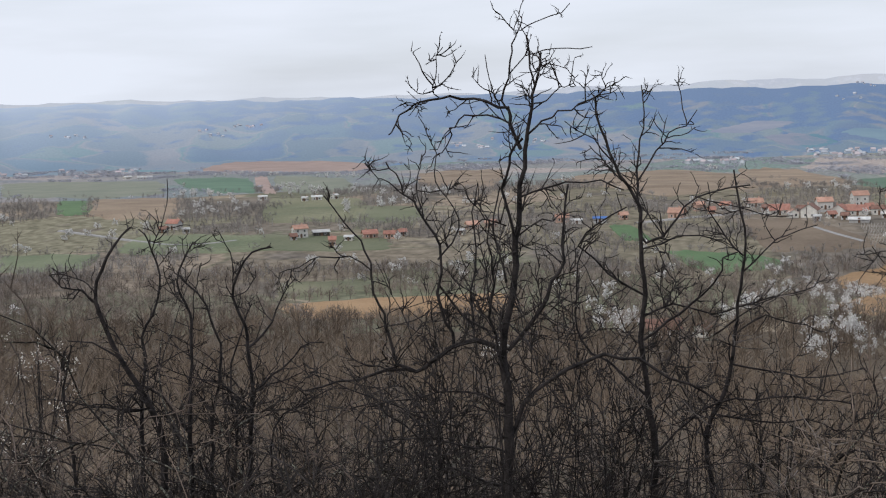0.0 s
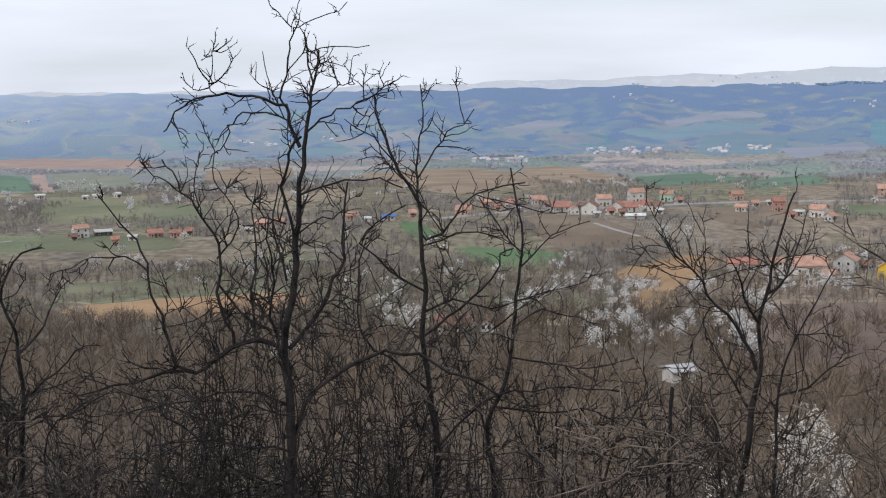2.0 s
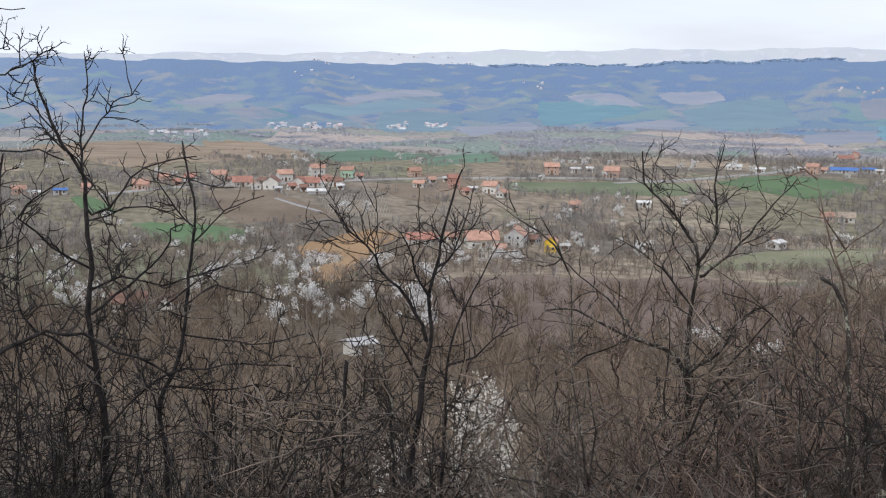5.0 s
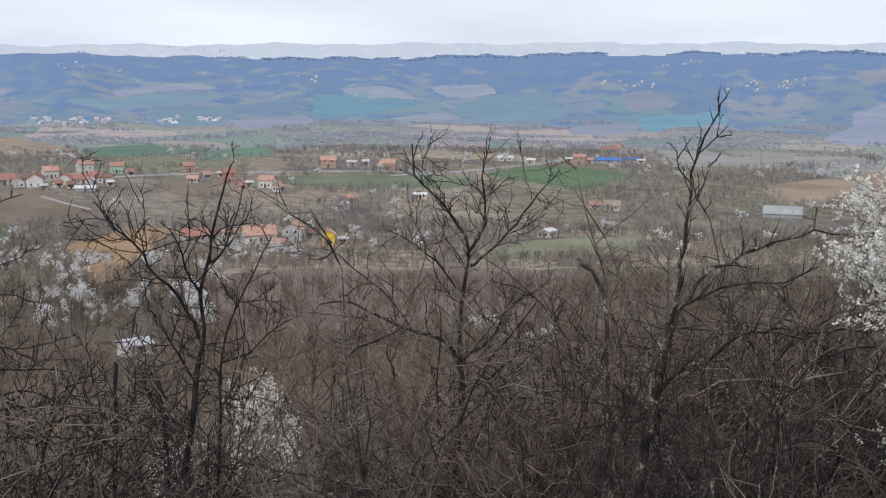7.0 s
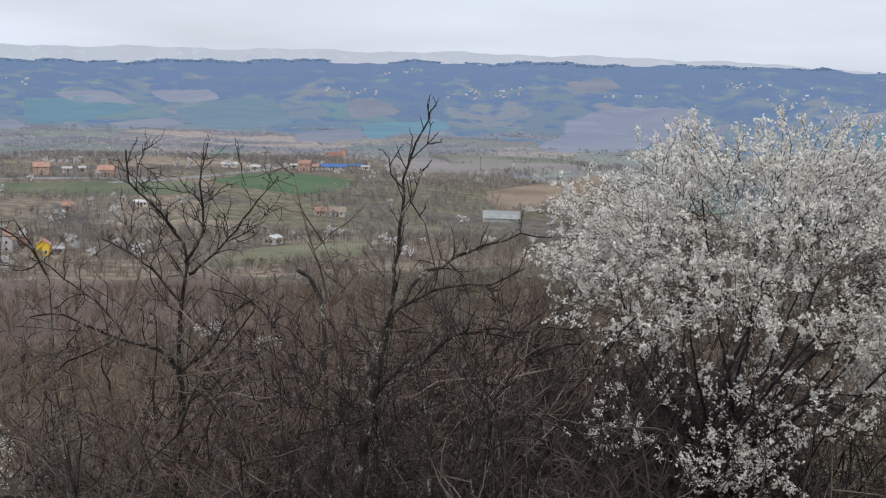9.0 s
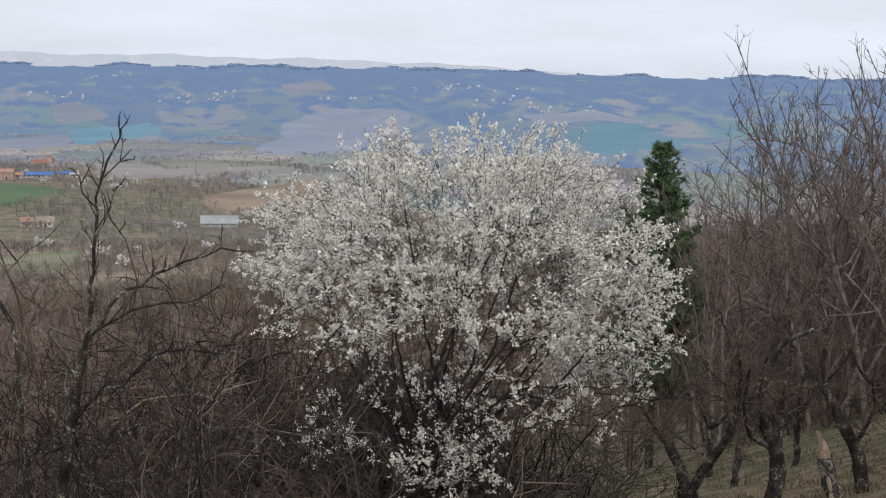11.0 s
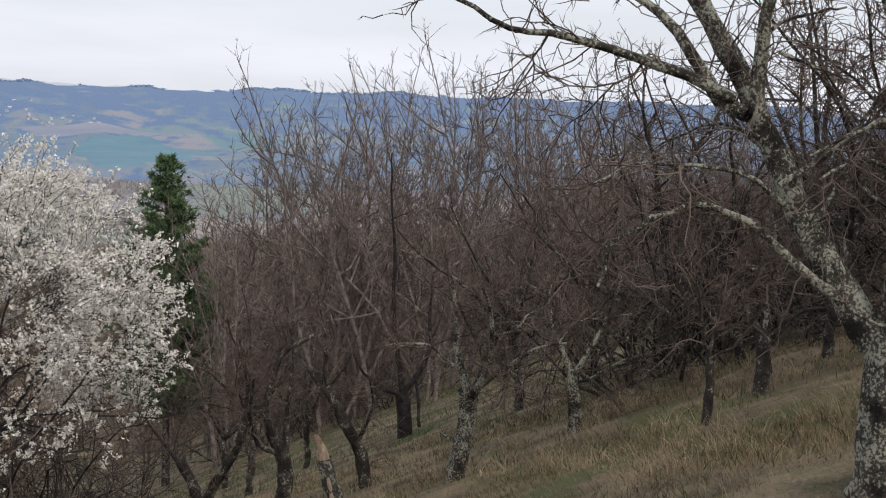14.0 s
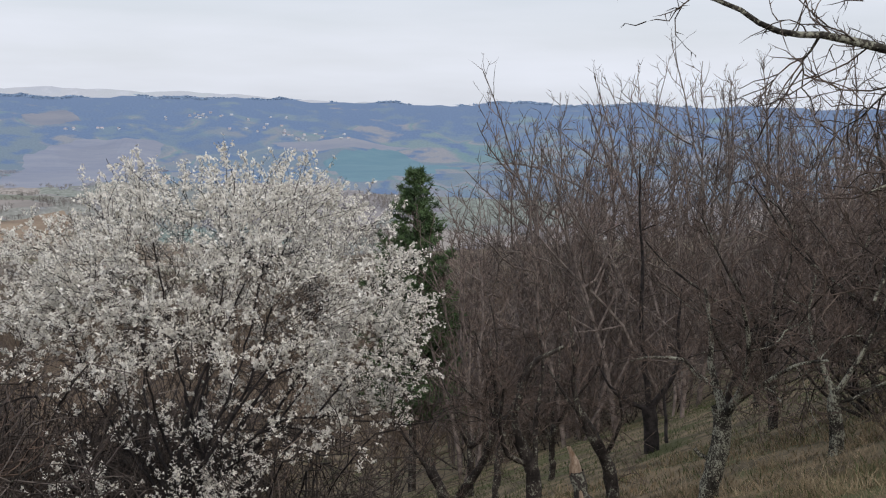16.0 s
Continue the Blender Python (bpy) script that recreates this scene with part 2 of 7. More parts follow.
def land(x, y):
    """Height of the ground: a steep hillside, a rolling valley and two ranges of hills far behind it."""
    x, y = np.asarray(x, float), np.asarray(y, float)
    s = x * math.sin(DOWN) + y * math.cos(DOWN)
    w = 2.0 + 0.10 * np.abs(s)
    z = sum(np.interp(s + k * w, FALL_S, FALL_Z) for k in (-1.0, -0.5, 0.0, 0.5, 1.0)) / 5
    z = z - sum(np.interp(k * 2.0, FALL_S, FALL_Z) for k in (-1.0, -0.5, 0.0, 0.5, 1.0)) / 5 * np.exp(-(s / 6.0) ** 2)
    z = z + smooth(s, 60, 400) * (1.6 * np.sin(x / 83 + 1) * np.sin(y / 117) + 0.8 * np.sin(x / 37 + y / 51))
    r, a = np.hypot(x, y), np.degrees(np.arctan2(x, y))
    # ranges: elevations of the two skylines by bearing
    e1 = np.interp(a, [-40, -20, 0, 20, 30, 40, 53, 62, 72, 76, 100, 180], [0.58, 0.56, 0.42, 0.30, 0.2, 0.5, 0.7, 0.8, 0.6, 0.7, 0.6, 0.3])
    e1 = e1 + 0.05 * np.sin(a * 1.1) + 0.035 * np.sin(a * 2.7 + 1) + 0.02 * np.sin(a * 6.1)
    e2 = np.interp(a, [-40, -20, 0, 8, 18, 30, 40, 50, 60, 70, 180], [0.7, 0.7, 0.5, 0.62, 0.70, 0.93, 1.06, 1.15, 1.08, 0.6, 0.3])
    e2 = e2 + 0.045 * np.sin(a * 0.9 + 2) + 0.035 * np.sin(a * 2.1) + 0.02 * np.sin(a * 5.3)
    z1, z2 = 3950 * np.radians(e1) + 1.6, 4820 * np.radians(e2) + 1.6
    spur = np.sin(a * 0.9 + r / 700) * np.sin(a * 0.37 + 1.3) * 7 + np.sin(a * 1.9 - r / 900) * 2.5
    up = smooth(r, 1900, 3950) ** 1.25
    hill = -80 + up * (z1 + 80) + spur * np.sin(np.pi * np.clip((r - 1800) / 2150, 0, 1)) ** 1.0
    back = z1 - 22 * smooth(r, 3950, 4250) + smooth(r, 4250, 4820) * (z2 - z1 + 22)
    far = np.where(r < 3950, hill, back)
    k = smooth(r, 1750, 2100) * smooth(s, 200, 700)
    return z * (1 - k) + far * k


def spot(bearing, r):
    a = radians(bearing)
    return r * math.sin(a), r * math.cos(a)


def stand(bearing, r, lift=0.0):
    x, y = spot(bearing, r)
    return Vector((x, y, float(land(x, y)) + lift))


def patchwork(name, palette, woods_colour, wood_from, scale, glow, haze_tint=(0, 0, 0), lift=0.0, grain=0.3, ring=0.0, west_haze=0.0, soft=0.08, climb=0.0, far_haze=0.0):
    """Country seen from afar: warped parcels in a palette of (position, colour), with woods eating into them and haze
    mixed into the colour.
    """
    m = bpy.data.materials.new(name)
    m.use_nodes = True
    n, l = m.node_tree.nodes, m.node_tree.links
    b = n["Principled BSDF"]
    g, mp = n.new("ShaderNodeNewGeometry"), n.new("ShaderNodeMapping")
    at, bear, far, comb = n.new("ShaderNodeSeparateXYZ"), n.new("ShaderNodeMath"), n.new("ShaderNodeVectorMath"), n.new("ShaderNodeCombineXYZ")
    l.new(g.outputs["Position"], at.inputs[0])
    bear.operation, far.operation = "ARCTAN2", "LENGTH"
    l.new(at.outputs[0], bear.inputs[0])
    l.new(at.outputs[1], bear.inputs[1])
    l.new(g.outputs["Position"], far.inputs[0])
    if ring:                       # parcels run with the lie of the valley, which curls round the hill
        arc = n.new("ShaderNodeMath")
        arc.operation, arc.inputs[1].default_value = "MULTIPLY", ring
        l.new(bear.outputs[0], arc.inputs[0])
        l.new(arc.outputs[0], comb.inputs[0])
        l.new(far.outputs["Value"], comb.inputs[1])
        l.new(comb.outputs[0], mp.inputs[0])
    else:
        l.new(g.outputs["Position"], mp.inputs[0])
        mp.inputs["Rotation"].default_value = (0, 0, radians(38))
    mp.inputs["Scale"].default_value = scale
    warp, vor, addv = n.new("ShaderNodeTexNoise"), n.new("ShaderNodeTexVoronoi"), n.new("ShaderNodeMixRGB")
    warp.inputs["Scale"].default_value, warp.inputs["Detail"].default_value = 1.5, 6.0
    vor.feature = "SMOOTH_F1"
    vor.inputs["Scale"].default_value, vor.inputs["Smoothness"].default_value = 1.0, soft
    addv.blend_type, addv.inputs[0].default_value = "ADD", 0.42
    l.new(mp.outputs[0], warp.inputs["Vector"])
    l.new(mp.outputs[0], addv.inputs[1])
    l.new(warp.outputs["Color"], addv.inputs[2])
    l.new(addv.outputs[0], vor.inputs["Vector"])
    sep, ramp = n.new("ShaderNodeSeparateColor"), n.new("ShaderNodeValToRGB")
    l.new(vor.outputs["Color"], sep.inputs[0])
    ramp.color_ramp.interpolation = "LINEAR"
    e = ramp.color_ramp.elements
    for k, (at, c) in enumerate(palette):
        q = e[k] if k < 2 else e.new(at)
        q.position, q.color = at, (*c, 1)
    l.new(sep.outputs[0], ramp.inputs[0])
    wood, wr, mix = n.new("ShaderNodeTexNoise"), n.new("ShaderNodeValToRGB"), n.new("ShaderNodeMixRGB")
    wood.inputs["Scale"].default_value, wood.inputs["Detail"].default_value = 2.2, 10
    l.new(mp.outputs[0], wood.inputs["Vector"])
    wr.color_ramp.elements[0].position, wr.color_ramp.elements[1].position = wood_from, wood_from + (0.12 if glow else 0.05)
    if climb:                      # woods close up towards the crest
        rise, more = n.new("ShaderNodeMapRange"), n.new("ShaderNodeMath")
        rise.inputs["From Min"].default_value, rise.inputs["From Max"].default_value = 2300, 3700
        rise.inputs["To Min"].default_value, rise.inputs["To Max"].default_value = -climb, climb
        l.new(far.outputs["Value"], rise.inputs[0])
        more.operation = "ADD"
        l.new(wood.outputs["Fac"], more.inputs[0])
        l.new(rise.outputs[0], more.inputs[1])
        clear, less = n.new("ShaderNodeMapRange"), n.new("ShaderNodeMath")      # the open plain has few woods
        clear.inputs["From Min"].default_value, clear.inputs["From Max"].default_value = -0.35, 0.12
        clear.inputs["To Min"].default_value, clear.inputs["To Max"].default_value = -0.13, 0.0
        l.new(bear.outputs[0], clear.inputs[0])
        less.operation = "ADD"
        l.new(more.outputs[0], less.inputs[0])
        l.new(clear.outputs[0], less.inputs[1])
        l.new(less.outputs[0], wr.inputs[0])
    else:
        l.new(wood.outputs["Fac"], wr.inputs[0])
    l.new(wr.outputs[0], mix.inputs[0])
    l.new(ramp.outputs[0], mix.inputs[1])
    mix.inputs[2].default_value = (*woods_colour, 1)
    fine, fr, fm = n.new("ShaderNodeTexNoise"), n.new("ShaderNodeMapRange"), n.new("ShaderNodeMixRGB")
    fine.inputs["Scale"].default_value, fine.inputs["Detail"].default_value = 26, 8
    l.new(mp.outputs[0], fine.inputs["Vector"])
    fr.inputs["From Min"].default_value, fr.inputs["From Max"].default_value = 0.3, 0.7
    fr.inputs["To Min"].default_value, fr.inputs["To Max"].default_value = 1 - grain, 1 + grain
    l.new(fine.outputs["Fac"], fr.inputs[0])
    fm.blend_type, fm.inputs[0].default_value = "MULTIPLY", 1.0
    l.new(mix.outputs[0], fm.inputs[1])
    l.new(fr.outputs[0], fm.inputs[2])
    # haze colour blended over the parcels and woods by a fixed share
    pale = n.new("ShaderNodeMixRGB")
    pale.inputs[0].default_value, pale.inputs[2].default_value = lift, (*haze_tint, 1)
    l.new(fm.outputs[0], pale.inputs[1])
    if west_haze:                       # haze mixed into the colour by bearing, strongest over the open plain
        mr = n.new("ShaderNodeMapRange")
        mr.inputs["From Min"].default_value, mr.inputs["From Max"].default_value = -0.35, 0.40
        mr.inputs["To Min"].default_value, mr.inputs["To Max"].default_value = west_haze, lift
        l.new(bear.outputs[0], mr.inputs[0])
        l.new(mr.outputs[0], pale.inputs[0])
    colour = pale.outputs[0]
    if far_haze:                       # and a paler haze mixed in with distance, where the plain runs out to the skyline
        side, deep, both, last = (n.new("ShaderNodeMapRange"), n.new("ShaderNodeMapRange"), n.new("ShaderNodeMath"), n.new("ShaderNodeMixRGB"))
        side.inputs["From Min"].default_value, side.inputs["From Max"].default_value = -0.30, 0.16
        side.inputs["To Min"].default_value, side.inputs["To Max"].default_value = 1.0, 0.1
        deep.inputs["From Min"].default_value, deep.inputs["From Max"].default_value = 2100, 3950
        deep.inputs["To Min"].default_value, deep.inputs["To Max"].default_value = 0.0, far_haze
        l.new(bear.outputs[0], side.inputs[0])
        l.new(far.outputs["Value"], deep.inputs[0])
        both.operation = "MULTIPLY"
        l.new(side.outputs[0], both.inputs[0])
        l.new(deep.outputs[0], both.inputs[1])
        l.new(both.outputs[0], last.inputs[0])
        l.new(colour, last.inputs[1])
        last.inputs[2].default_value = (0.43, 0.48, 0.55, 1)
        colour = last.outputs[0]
    l.new(colour, b.inputs["Base Color"])
    # no lamp here: the emission lifts the colour as haze would
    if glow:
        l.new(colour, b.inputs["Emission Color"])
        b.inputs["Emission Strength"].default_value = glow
    b.inputs["Roughness"].default_value = 1.0
    b.inputs["Specular IOR Level"].default_value = 0.0
    return m


VALLEY = patchwork("valley_parcels", [(0.0, (0.225, 0.187, 0.150)), (0.20, (0.184, 0.172, 0.124)), (0.36, (0.270, 0.222, 0.172)), (0.50, (0.190, 0.166, 0.138)),
                                      (0.63, (0.168, 0.168, 0.120)), (0.76, (0.315, 0.258, 0.200)), (0.88, (0.178, 0.180, 0.126))],
                   (0.165, 0.146, 0.125), 0.55, (0.0085, 0.0060, 0.006), 0.0, grain=0.35)
# farther valley floor: VALLEY parcels greyed and paled to imitate haze
VALLEY_HAZED = patchwork("hazed_valley_parcels", [(0.0, (0.250, 0.240, 0.240)), (0.25, (0.218, 0.245, 0.224)), (0.45, (0.335, 0.298, 0.275)), (0.60, (0.236, 0.230, 0.244)),
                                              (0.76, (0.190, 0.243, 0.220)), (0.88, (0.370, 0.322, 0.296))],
                       (0.215, 0.214, 0.235), 0.53, (0.0085, 0.0032, 0.005), 0.06, (0.20, 0.22, 0.25), 0.0, 0.3, ring=1250.0, west_haze=0.35)
# hills: aerial haze painted in as blue-shifted colours, palest on the last range
HAZED_WOODS = (0.088, 0.136, 0.228)
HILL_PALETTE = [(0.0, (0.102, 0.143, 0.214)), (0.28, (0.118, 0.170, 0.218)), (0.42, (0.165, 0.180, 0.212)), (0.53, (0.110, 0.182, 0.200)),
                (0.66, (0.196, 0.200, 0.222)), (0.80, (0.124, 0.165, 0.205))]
HILLS = patchwork("hazed_hills", HILL_PALETTE, HAZED_WOODS, 0.40, (0.0075, 0.0027, 0.004), HAZE_GLOW, (0.20, 0.245, 0.315), 0.10, 0.12, ring=2800.0, west_haze=0.20,
                  soft=0.3, climb=0.12, far_haze=0.62)
HILLS_PALE = patchwork("hazed_farthest_range", HILL_PALETTE, (0.25, 0.28, 0.34), 0.55, (0.010, 0.003, 0.003), HAZE_GLOW, (0.43, 0.44, 0.47), 0.70, 0.5, ring=4500.0)


def mesh_object(name, verts, faces, mats, parent=None, smooth_faces=False, index=None):
    me = bpy.data.meshes.new(name)
    if isinstance(faces, list) and faces and isinstance(faces[0], np.ndarray):
        verts = np.asarray(verts, np.float32)
        me.vertices.add(len(verts))
        me.vertices.foreach_set("co", verts.ravel())
        loops = np.concatenate([f.ravel() for f in faces]).astype(np.int32)
        sizes = np.concatenate([np.full(len(f), f.shape[1], np.int32) for f in faces])
        me.loops.add(len(loops))
        me.loops.foreach_set("vertex_index", loops)
        me.polygons.add(len(sizes))
        me.polygons.foreach_set("loop_start", np.concatenate([[0], np.cumsum(sizes)[:-1]]).astype(np.int32))
        me.update(calc_edges=True)
    else:
        me.from_pydata(np.asarray(verts).tolist() if isinstance(verts, np.ndarray) else verts, [],
                       np.asarray(faces).tolist() if isinstance(faces, np.ndarray) else faces)
    for m in (mats if isinstance(mats, (list, tuple)) else [mats]):
        me.materials.append(m)
    me.polygons.foreach_set("use_smooth", np.full(len(me.polygons), smooth_faces, bool))
    if index is not None:
        me.polygons.foreach_set("material_index", np.asarray(index, np.int32))
    me.update()
    ob = new(name, me)
    ob.parent = parent
    return ob


def build_ground():
    az = np.concatenate([np.arange(-32, 126, 0.5), np.arange(126, 328, 4.0)])
    r = np.concatenate([np.geomspace(0.4, 60, 70), np.geomspace(62, 1700, 120), np.arange(1735, 4840, 38)])
    A, R = np.meshgrid(np.radians(az), r, indexing="ij")
    x, y = R * np.sin(A), R * np.cos(A)
    z = land(x, y)
    near = np.exp(-(R / 60) ** 2)
    z = z + near * (0.03 * np.sin(x * 2.3 + y) + 0.025 * np.sin(y * 3.1 - x * 1.7)) * np.clip(R / 3, 0, 1)
    na, nr = A.shape
    verts = np.stack([x, y, z], -1).reshape(-1, 3)
    i, j = np.meshgrid(np.arange(na), np.arange(nr - 1), indexing="ij")
    i2 = (i + 1) % na
    faces = np.stack([i * nr + j, i * nr + j + 1, i2 * nr + j + 1, i2 * nr + j], -1).reshape(-1, 4)
    rm = r[j].reshape(-1)
    # ground colours with painted haze begin nearer towards the higher bearings
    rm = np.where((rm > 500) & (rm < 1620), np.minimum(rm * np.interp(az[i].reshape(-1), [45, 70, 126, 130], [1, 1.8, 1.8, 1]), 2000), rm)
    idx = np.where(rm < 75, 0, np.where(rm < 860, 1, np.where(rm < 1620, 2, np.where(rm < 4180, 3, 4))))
    bz = az[i].reshape(-1)
    idx = np.where((rm < 270) & (rm > 7) & ((bz < 57) | (rm > 75)), 5, idx)
    verts = np.vstack([verts, [[0, 0, float(land(0.0, 0.0))]]])
    fan = [(k * nr, ((k + 1) % na) * nr, len(verts) - 1) for k in range(na)]
    faces = faces.tolist() + fan
    idx = np.concatenate([idx, np.zeros(len(fan), int)])
    ob = mesh_object("ground", verts, faces, [GROUND, VALLEY, VALLEY_HAZED, HILLS, HILLS_PALE, LITTER], None, True, idx)
    tagged(ob, "grassy hillside falling to a patchwork valley and hazy blue hills", "ground", kind="structure")
    return ob


build_ground()


# ---- bare trees ----
def unit(v):
    return v / (np.linalg.norm(v, axis=-1, keepdims=True) + 1e-9)


class Wood:
    """Collects tapered tubes and turns them into one mesh."""

    def __init__(self, seed):
        self.rng = np.random.default_rng(seed)
        self.v, self.f, self.t, self.n = [], [], [], 0

    def tube(self, pts, r0, r1, sides, rough=0.0):
        pts = np.asarray(pts, float)
        k = len(pts)
        d = np.gradient(pts, axis=0)
        d /= np.linalg.norm(d, axis=1)[:, None] + 1e-9
        ref = np.array([0.31, 0.95, 0.05]) if abs(d[0][2]) > 0.5 else np.array([0.1, 0.2, 0.97])
        a = np.cross(d, ref)
        a /= np.linalg.norm(a, axis=1)[:, None] + 1e-9
        b = np.cross(d, a)
        rad = r0 + (r1 - r0) * np.linspace(0, 1, k) ** 0.85
        if rough:
            rad = rad * (1 + self.rng.normal(0, rough, k))
        th = np.arange(sides) * (2 * np.pi / sides)
        ring = a[:, None, :] * np.cos(th)[None, :, None] + b[:, None, :] * np.sin(th)[None, :, None]
        rr = np.broadcast_to(rad[:, None], (k, sides)).copy()
        if rough and sides > 5:
            rr *= 1 + self.rng.normal(0, rough * 0.8, (k, sides))
        v = pts[:, None, :] + ring * rr[:, :, None]
        i, j = np.meshgrid(np.arange(k - 1), np.arange(sides), indexing="ij")
        j2 = (j + 1) % sides
        f = np.stack([i * sides + j, i * sides + j2, (i + 1) * sides + j2, (i + 1) * sides + j], -1).reshape(-1, 4)
        self.v.append(v.reshape(-1, 3))
        self.f.append(f + self.n)
        self.n += k * sides

    def tubes(self, lines, r0, r1, sides=3):
        """Many thin tubes at once, each running out to a point: lines (n, k, 3), radii (n,)."""
        n, k, _ = lines.shape
        d = unit(np.gradient(lines, axis=1))
        a = unit(np.cross(d, self.rng.normal(0, 1, (n, 1, 3))))
        b = np.cross(d, a)
        rad = (r0[:, None] + (r1 - r0)[:, None] * np.linspace(0, 1, k))[:, :k - 1, None, None]
        th = np.arange(sides) * (2 * np.pi / sides)
        ring = a[:, :k - 1, None, :] * np.cos(th)[:, None] + b[:, :k - 1, None, :] * np.sin(th)[:, None]
        v = (lines[:, :k - 1, None, :] + ring * rad).reshape(n, -1, 3)
        v = np.concatenate([v, lines[:, -1:, :]], 1)
        o = (self.n + np.arange(n) * v.shape[1])[:, None, None]
        i, j = np.meshgrid(np.arange(k - 2), np.arange(sides), indexing="ij")
        j2 = (j + 1) % sides
        q = np.stack([i * sides + j, i * sides + j2, (i + 1) * sides + j2, (i + 1) * sides + j], -1).reshape(1, -1, 4)
        e = np.arange(sides)
        t = np.stack([(k - 2) * sides + e, (k - 2) * sides + (e + 1) % sides, np.full(sides, (k - 1) * sides)], -1)[None]
        self.v.append(v.reshape(-1, 3))
        if k > 2:
            self.f.append((o + q).reshape(-1, 4))
        self.t.append((o + t).reshape(-1, 3))
        self.n += n * v.shape[1]

    def mesh(self, name, mat, parent, smooth_faces=True):
        if not self.v:
            return None
        return mesh_object(name, np.vstack(self.v), self.f + self.t, mat, parent, smooth_faces)


def curve(points, step=0.12, jitter=0.0, rng=None):
    """A smooth line through the points, with small kinks."""
    p = np.asarray(points, float)
    q = np.vstack([2 * p[0] - p[1], p, 2 * p[-1] - p[-2]])
    out = []
    for i in range(1, len(q) - 2):
        n = max(2, int(np.linalg.norm(q[i + 1] - q[i]) / step))
        t = np.linspace(0, 1, n, endpoint=False)[:, None]
        out.append(0.5 * (2 * q[i] + (q[i + 1] - q[i - 1]) * t + (2 * q[i - 1] - 5 * q[i] + 4 * q[i + 1] - q[i + 2]) * t ** 2
                          + (3 * q[i] - q[i - 1] - 3 * q[i + 1] + q[i + 2]) * t ** 3))
    out = np.vstack(out + [p[-1:]])
    if jitter and rng is not None:
        out[1:-1] += rng.normal(0, jitter, (len(out) - 2, 3))
    return out


def shoot(rng, start, way, length, steps, wander, lift):
    pts = [np.asarray(start, float)]
    way = np.asarray(way, float)
    for _ in range(steps):
        way = way + rng.normal(0, wander, 3) + np.array([0, 0, lift])
        way /= np.linalg.norm(way)
        pts.append(pts[-1] + way * (length / steps))
    return np.array(pts)


def side_way(rng, d, angle):
    d = d / (np.linalg.norm(d) + 1e-9)
    p = np.cross(d, rng.normal(0, 1, 3))
    p /= np.linalg.norm(p) + 1e-9
    return d * math.cos(angle) + p * math.sin(angle)


def run(rng, starts, ways, lengths, steps, wander, lift):
    """Crooked lines (n, steps + 1, 3) from their starts, wandering and bending up or down; lift may change along the way."""
    pts, way = [starts], ways
    lift = np.broadcast_to(lift, steps)
    for k in range(steps):
        way = unit(way + rng.normal(0, wander, way.shape) + np.array([0, 0, lift[k]]))
        pts.append(pts[-1] + way * (lengths / steps)[:, None])
    return np.stack(pts, 1)


def fork(wood, lines, per_m, length, spread, wander, lift, r, steps=3, taper=0.4, sides=3, first=0.08):
    """Side shoots along a set of lines (m, k, 3), all at once; gives their lines."""
    rng = wood.rng
    m, k, _ = lines.shape
    long = np.linalg.norm(np.diff(lines, axis=1), axis=2).sum(1)
    n = rng.poisson(per_m * long.sum())
    if n == 0:
        return np.zeros((0, steps + 1, 3))
    li, u = rng.choice(m, n, p=long / long.sum()), rng.uniform(first, 0.995, n)
    t = u * (k - 1)
    si = t.astype(int)
    a, b = lines[li, si], lines[li, si + 1]
    d = unit(b - a)
    p = unit(np.cross(d, rng.normal(0, 1, (n, 3))))
    ang = np.radians(rng.normal(spread, 14, n))[:, None]
    way = unit(d * np.cos(ang) + p * np.sin(ang) + np.array([0, 0, lift * 2]))
    ln = length * rng.uniform(0.3, 1.0, n) * (1.15 - taper * u)
    out = run(rng, a + (b - a) * (t - si)[:, None], way, ln, steps, wander, lift)
    rr = r * (0.75 + 0.5 * ln / length)
    wood.tubes(out, rr, rr * 0.45, sides)
    return out


def grow(thick, thin, line, r0, r1, levels, tips=None, taper=0.6):
    """Branches, twigs and spurs along a line. levels: rows of (shoots a metre, length, spread angle, wander, lift, radius)."""
    line = np.asarray(line)
    kids = line[None] if line.ndim == 2 else line
    for k, (per_m, length, spread, wander, lift, r) in enumerate(levels):
        kids = fork(thin, kids, per_m, length, spread, wander, lift, r, (5, 4, 1)[min(k, 2)], taper if k == 0 else 0.4)
        if len(kids) == 0:
            return
        if tips is not None and k == 1:
            tips.append(kids[:, [0, 2, 4]])


TREE_TWIGS = [(9.5, 0.40, 56, 0.24, 0.05, 0.0062), (11.0, 0.20, 54, 0.25, 0.05, 0.0042), (13.0, 0.05, 60, 0.3, 0.05, 0.0036)]
AIRY = [(7.5, 0.80, 54, 0.24, 0.05, 0.0064), (7.5, 0.30, 54, 0.22, 0.05, 0.0044), (10.0, 0.06, 58, 0.3, 0.04, 0.0038)]
WHIPPY = [(11.0, 0.36, 42, 0.14, 0.08, 0.0046), (10.0, 0.12, 44, 0.2, 0.08, 0.0034), (8.0, 0.035, 50, 0.3, 0.05, 0.003)]
OLD_TWIGS = [(12.0, 0.85, 58, 0.30, 0.01, 0.0052), (11.0, 0.32, 56, 0.26, 0.02, 0.0034), (8.0, 0.09, 58, 0.3, 0.03, 0.0028)]
ORCHARD_TWIGS = [(12.0, 0.85, 52, 0.26, 0.04, 0.0054), (13.0, 0.36, 52, 0.24, 0.03, 0.0040), (7.0, 0.12, 55, 0.3, 0.03, 0.0036)]


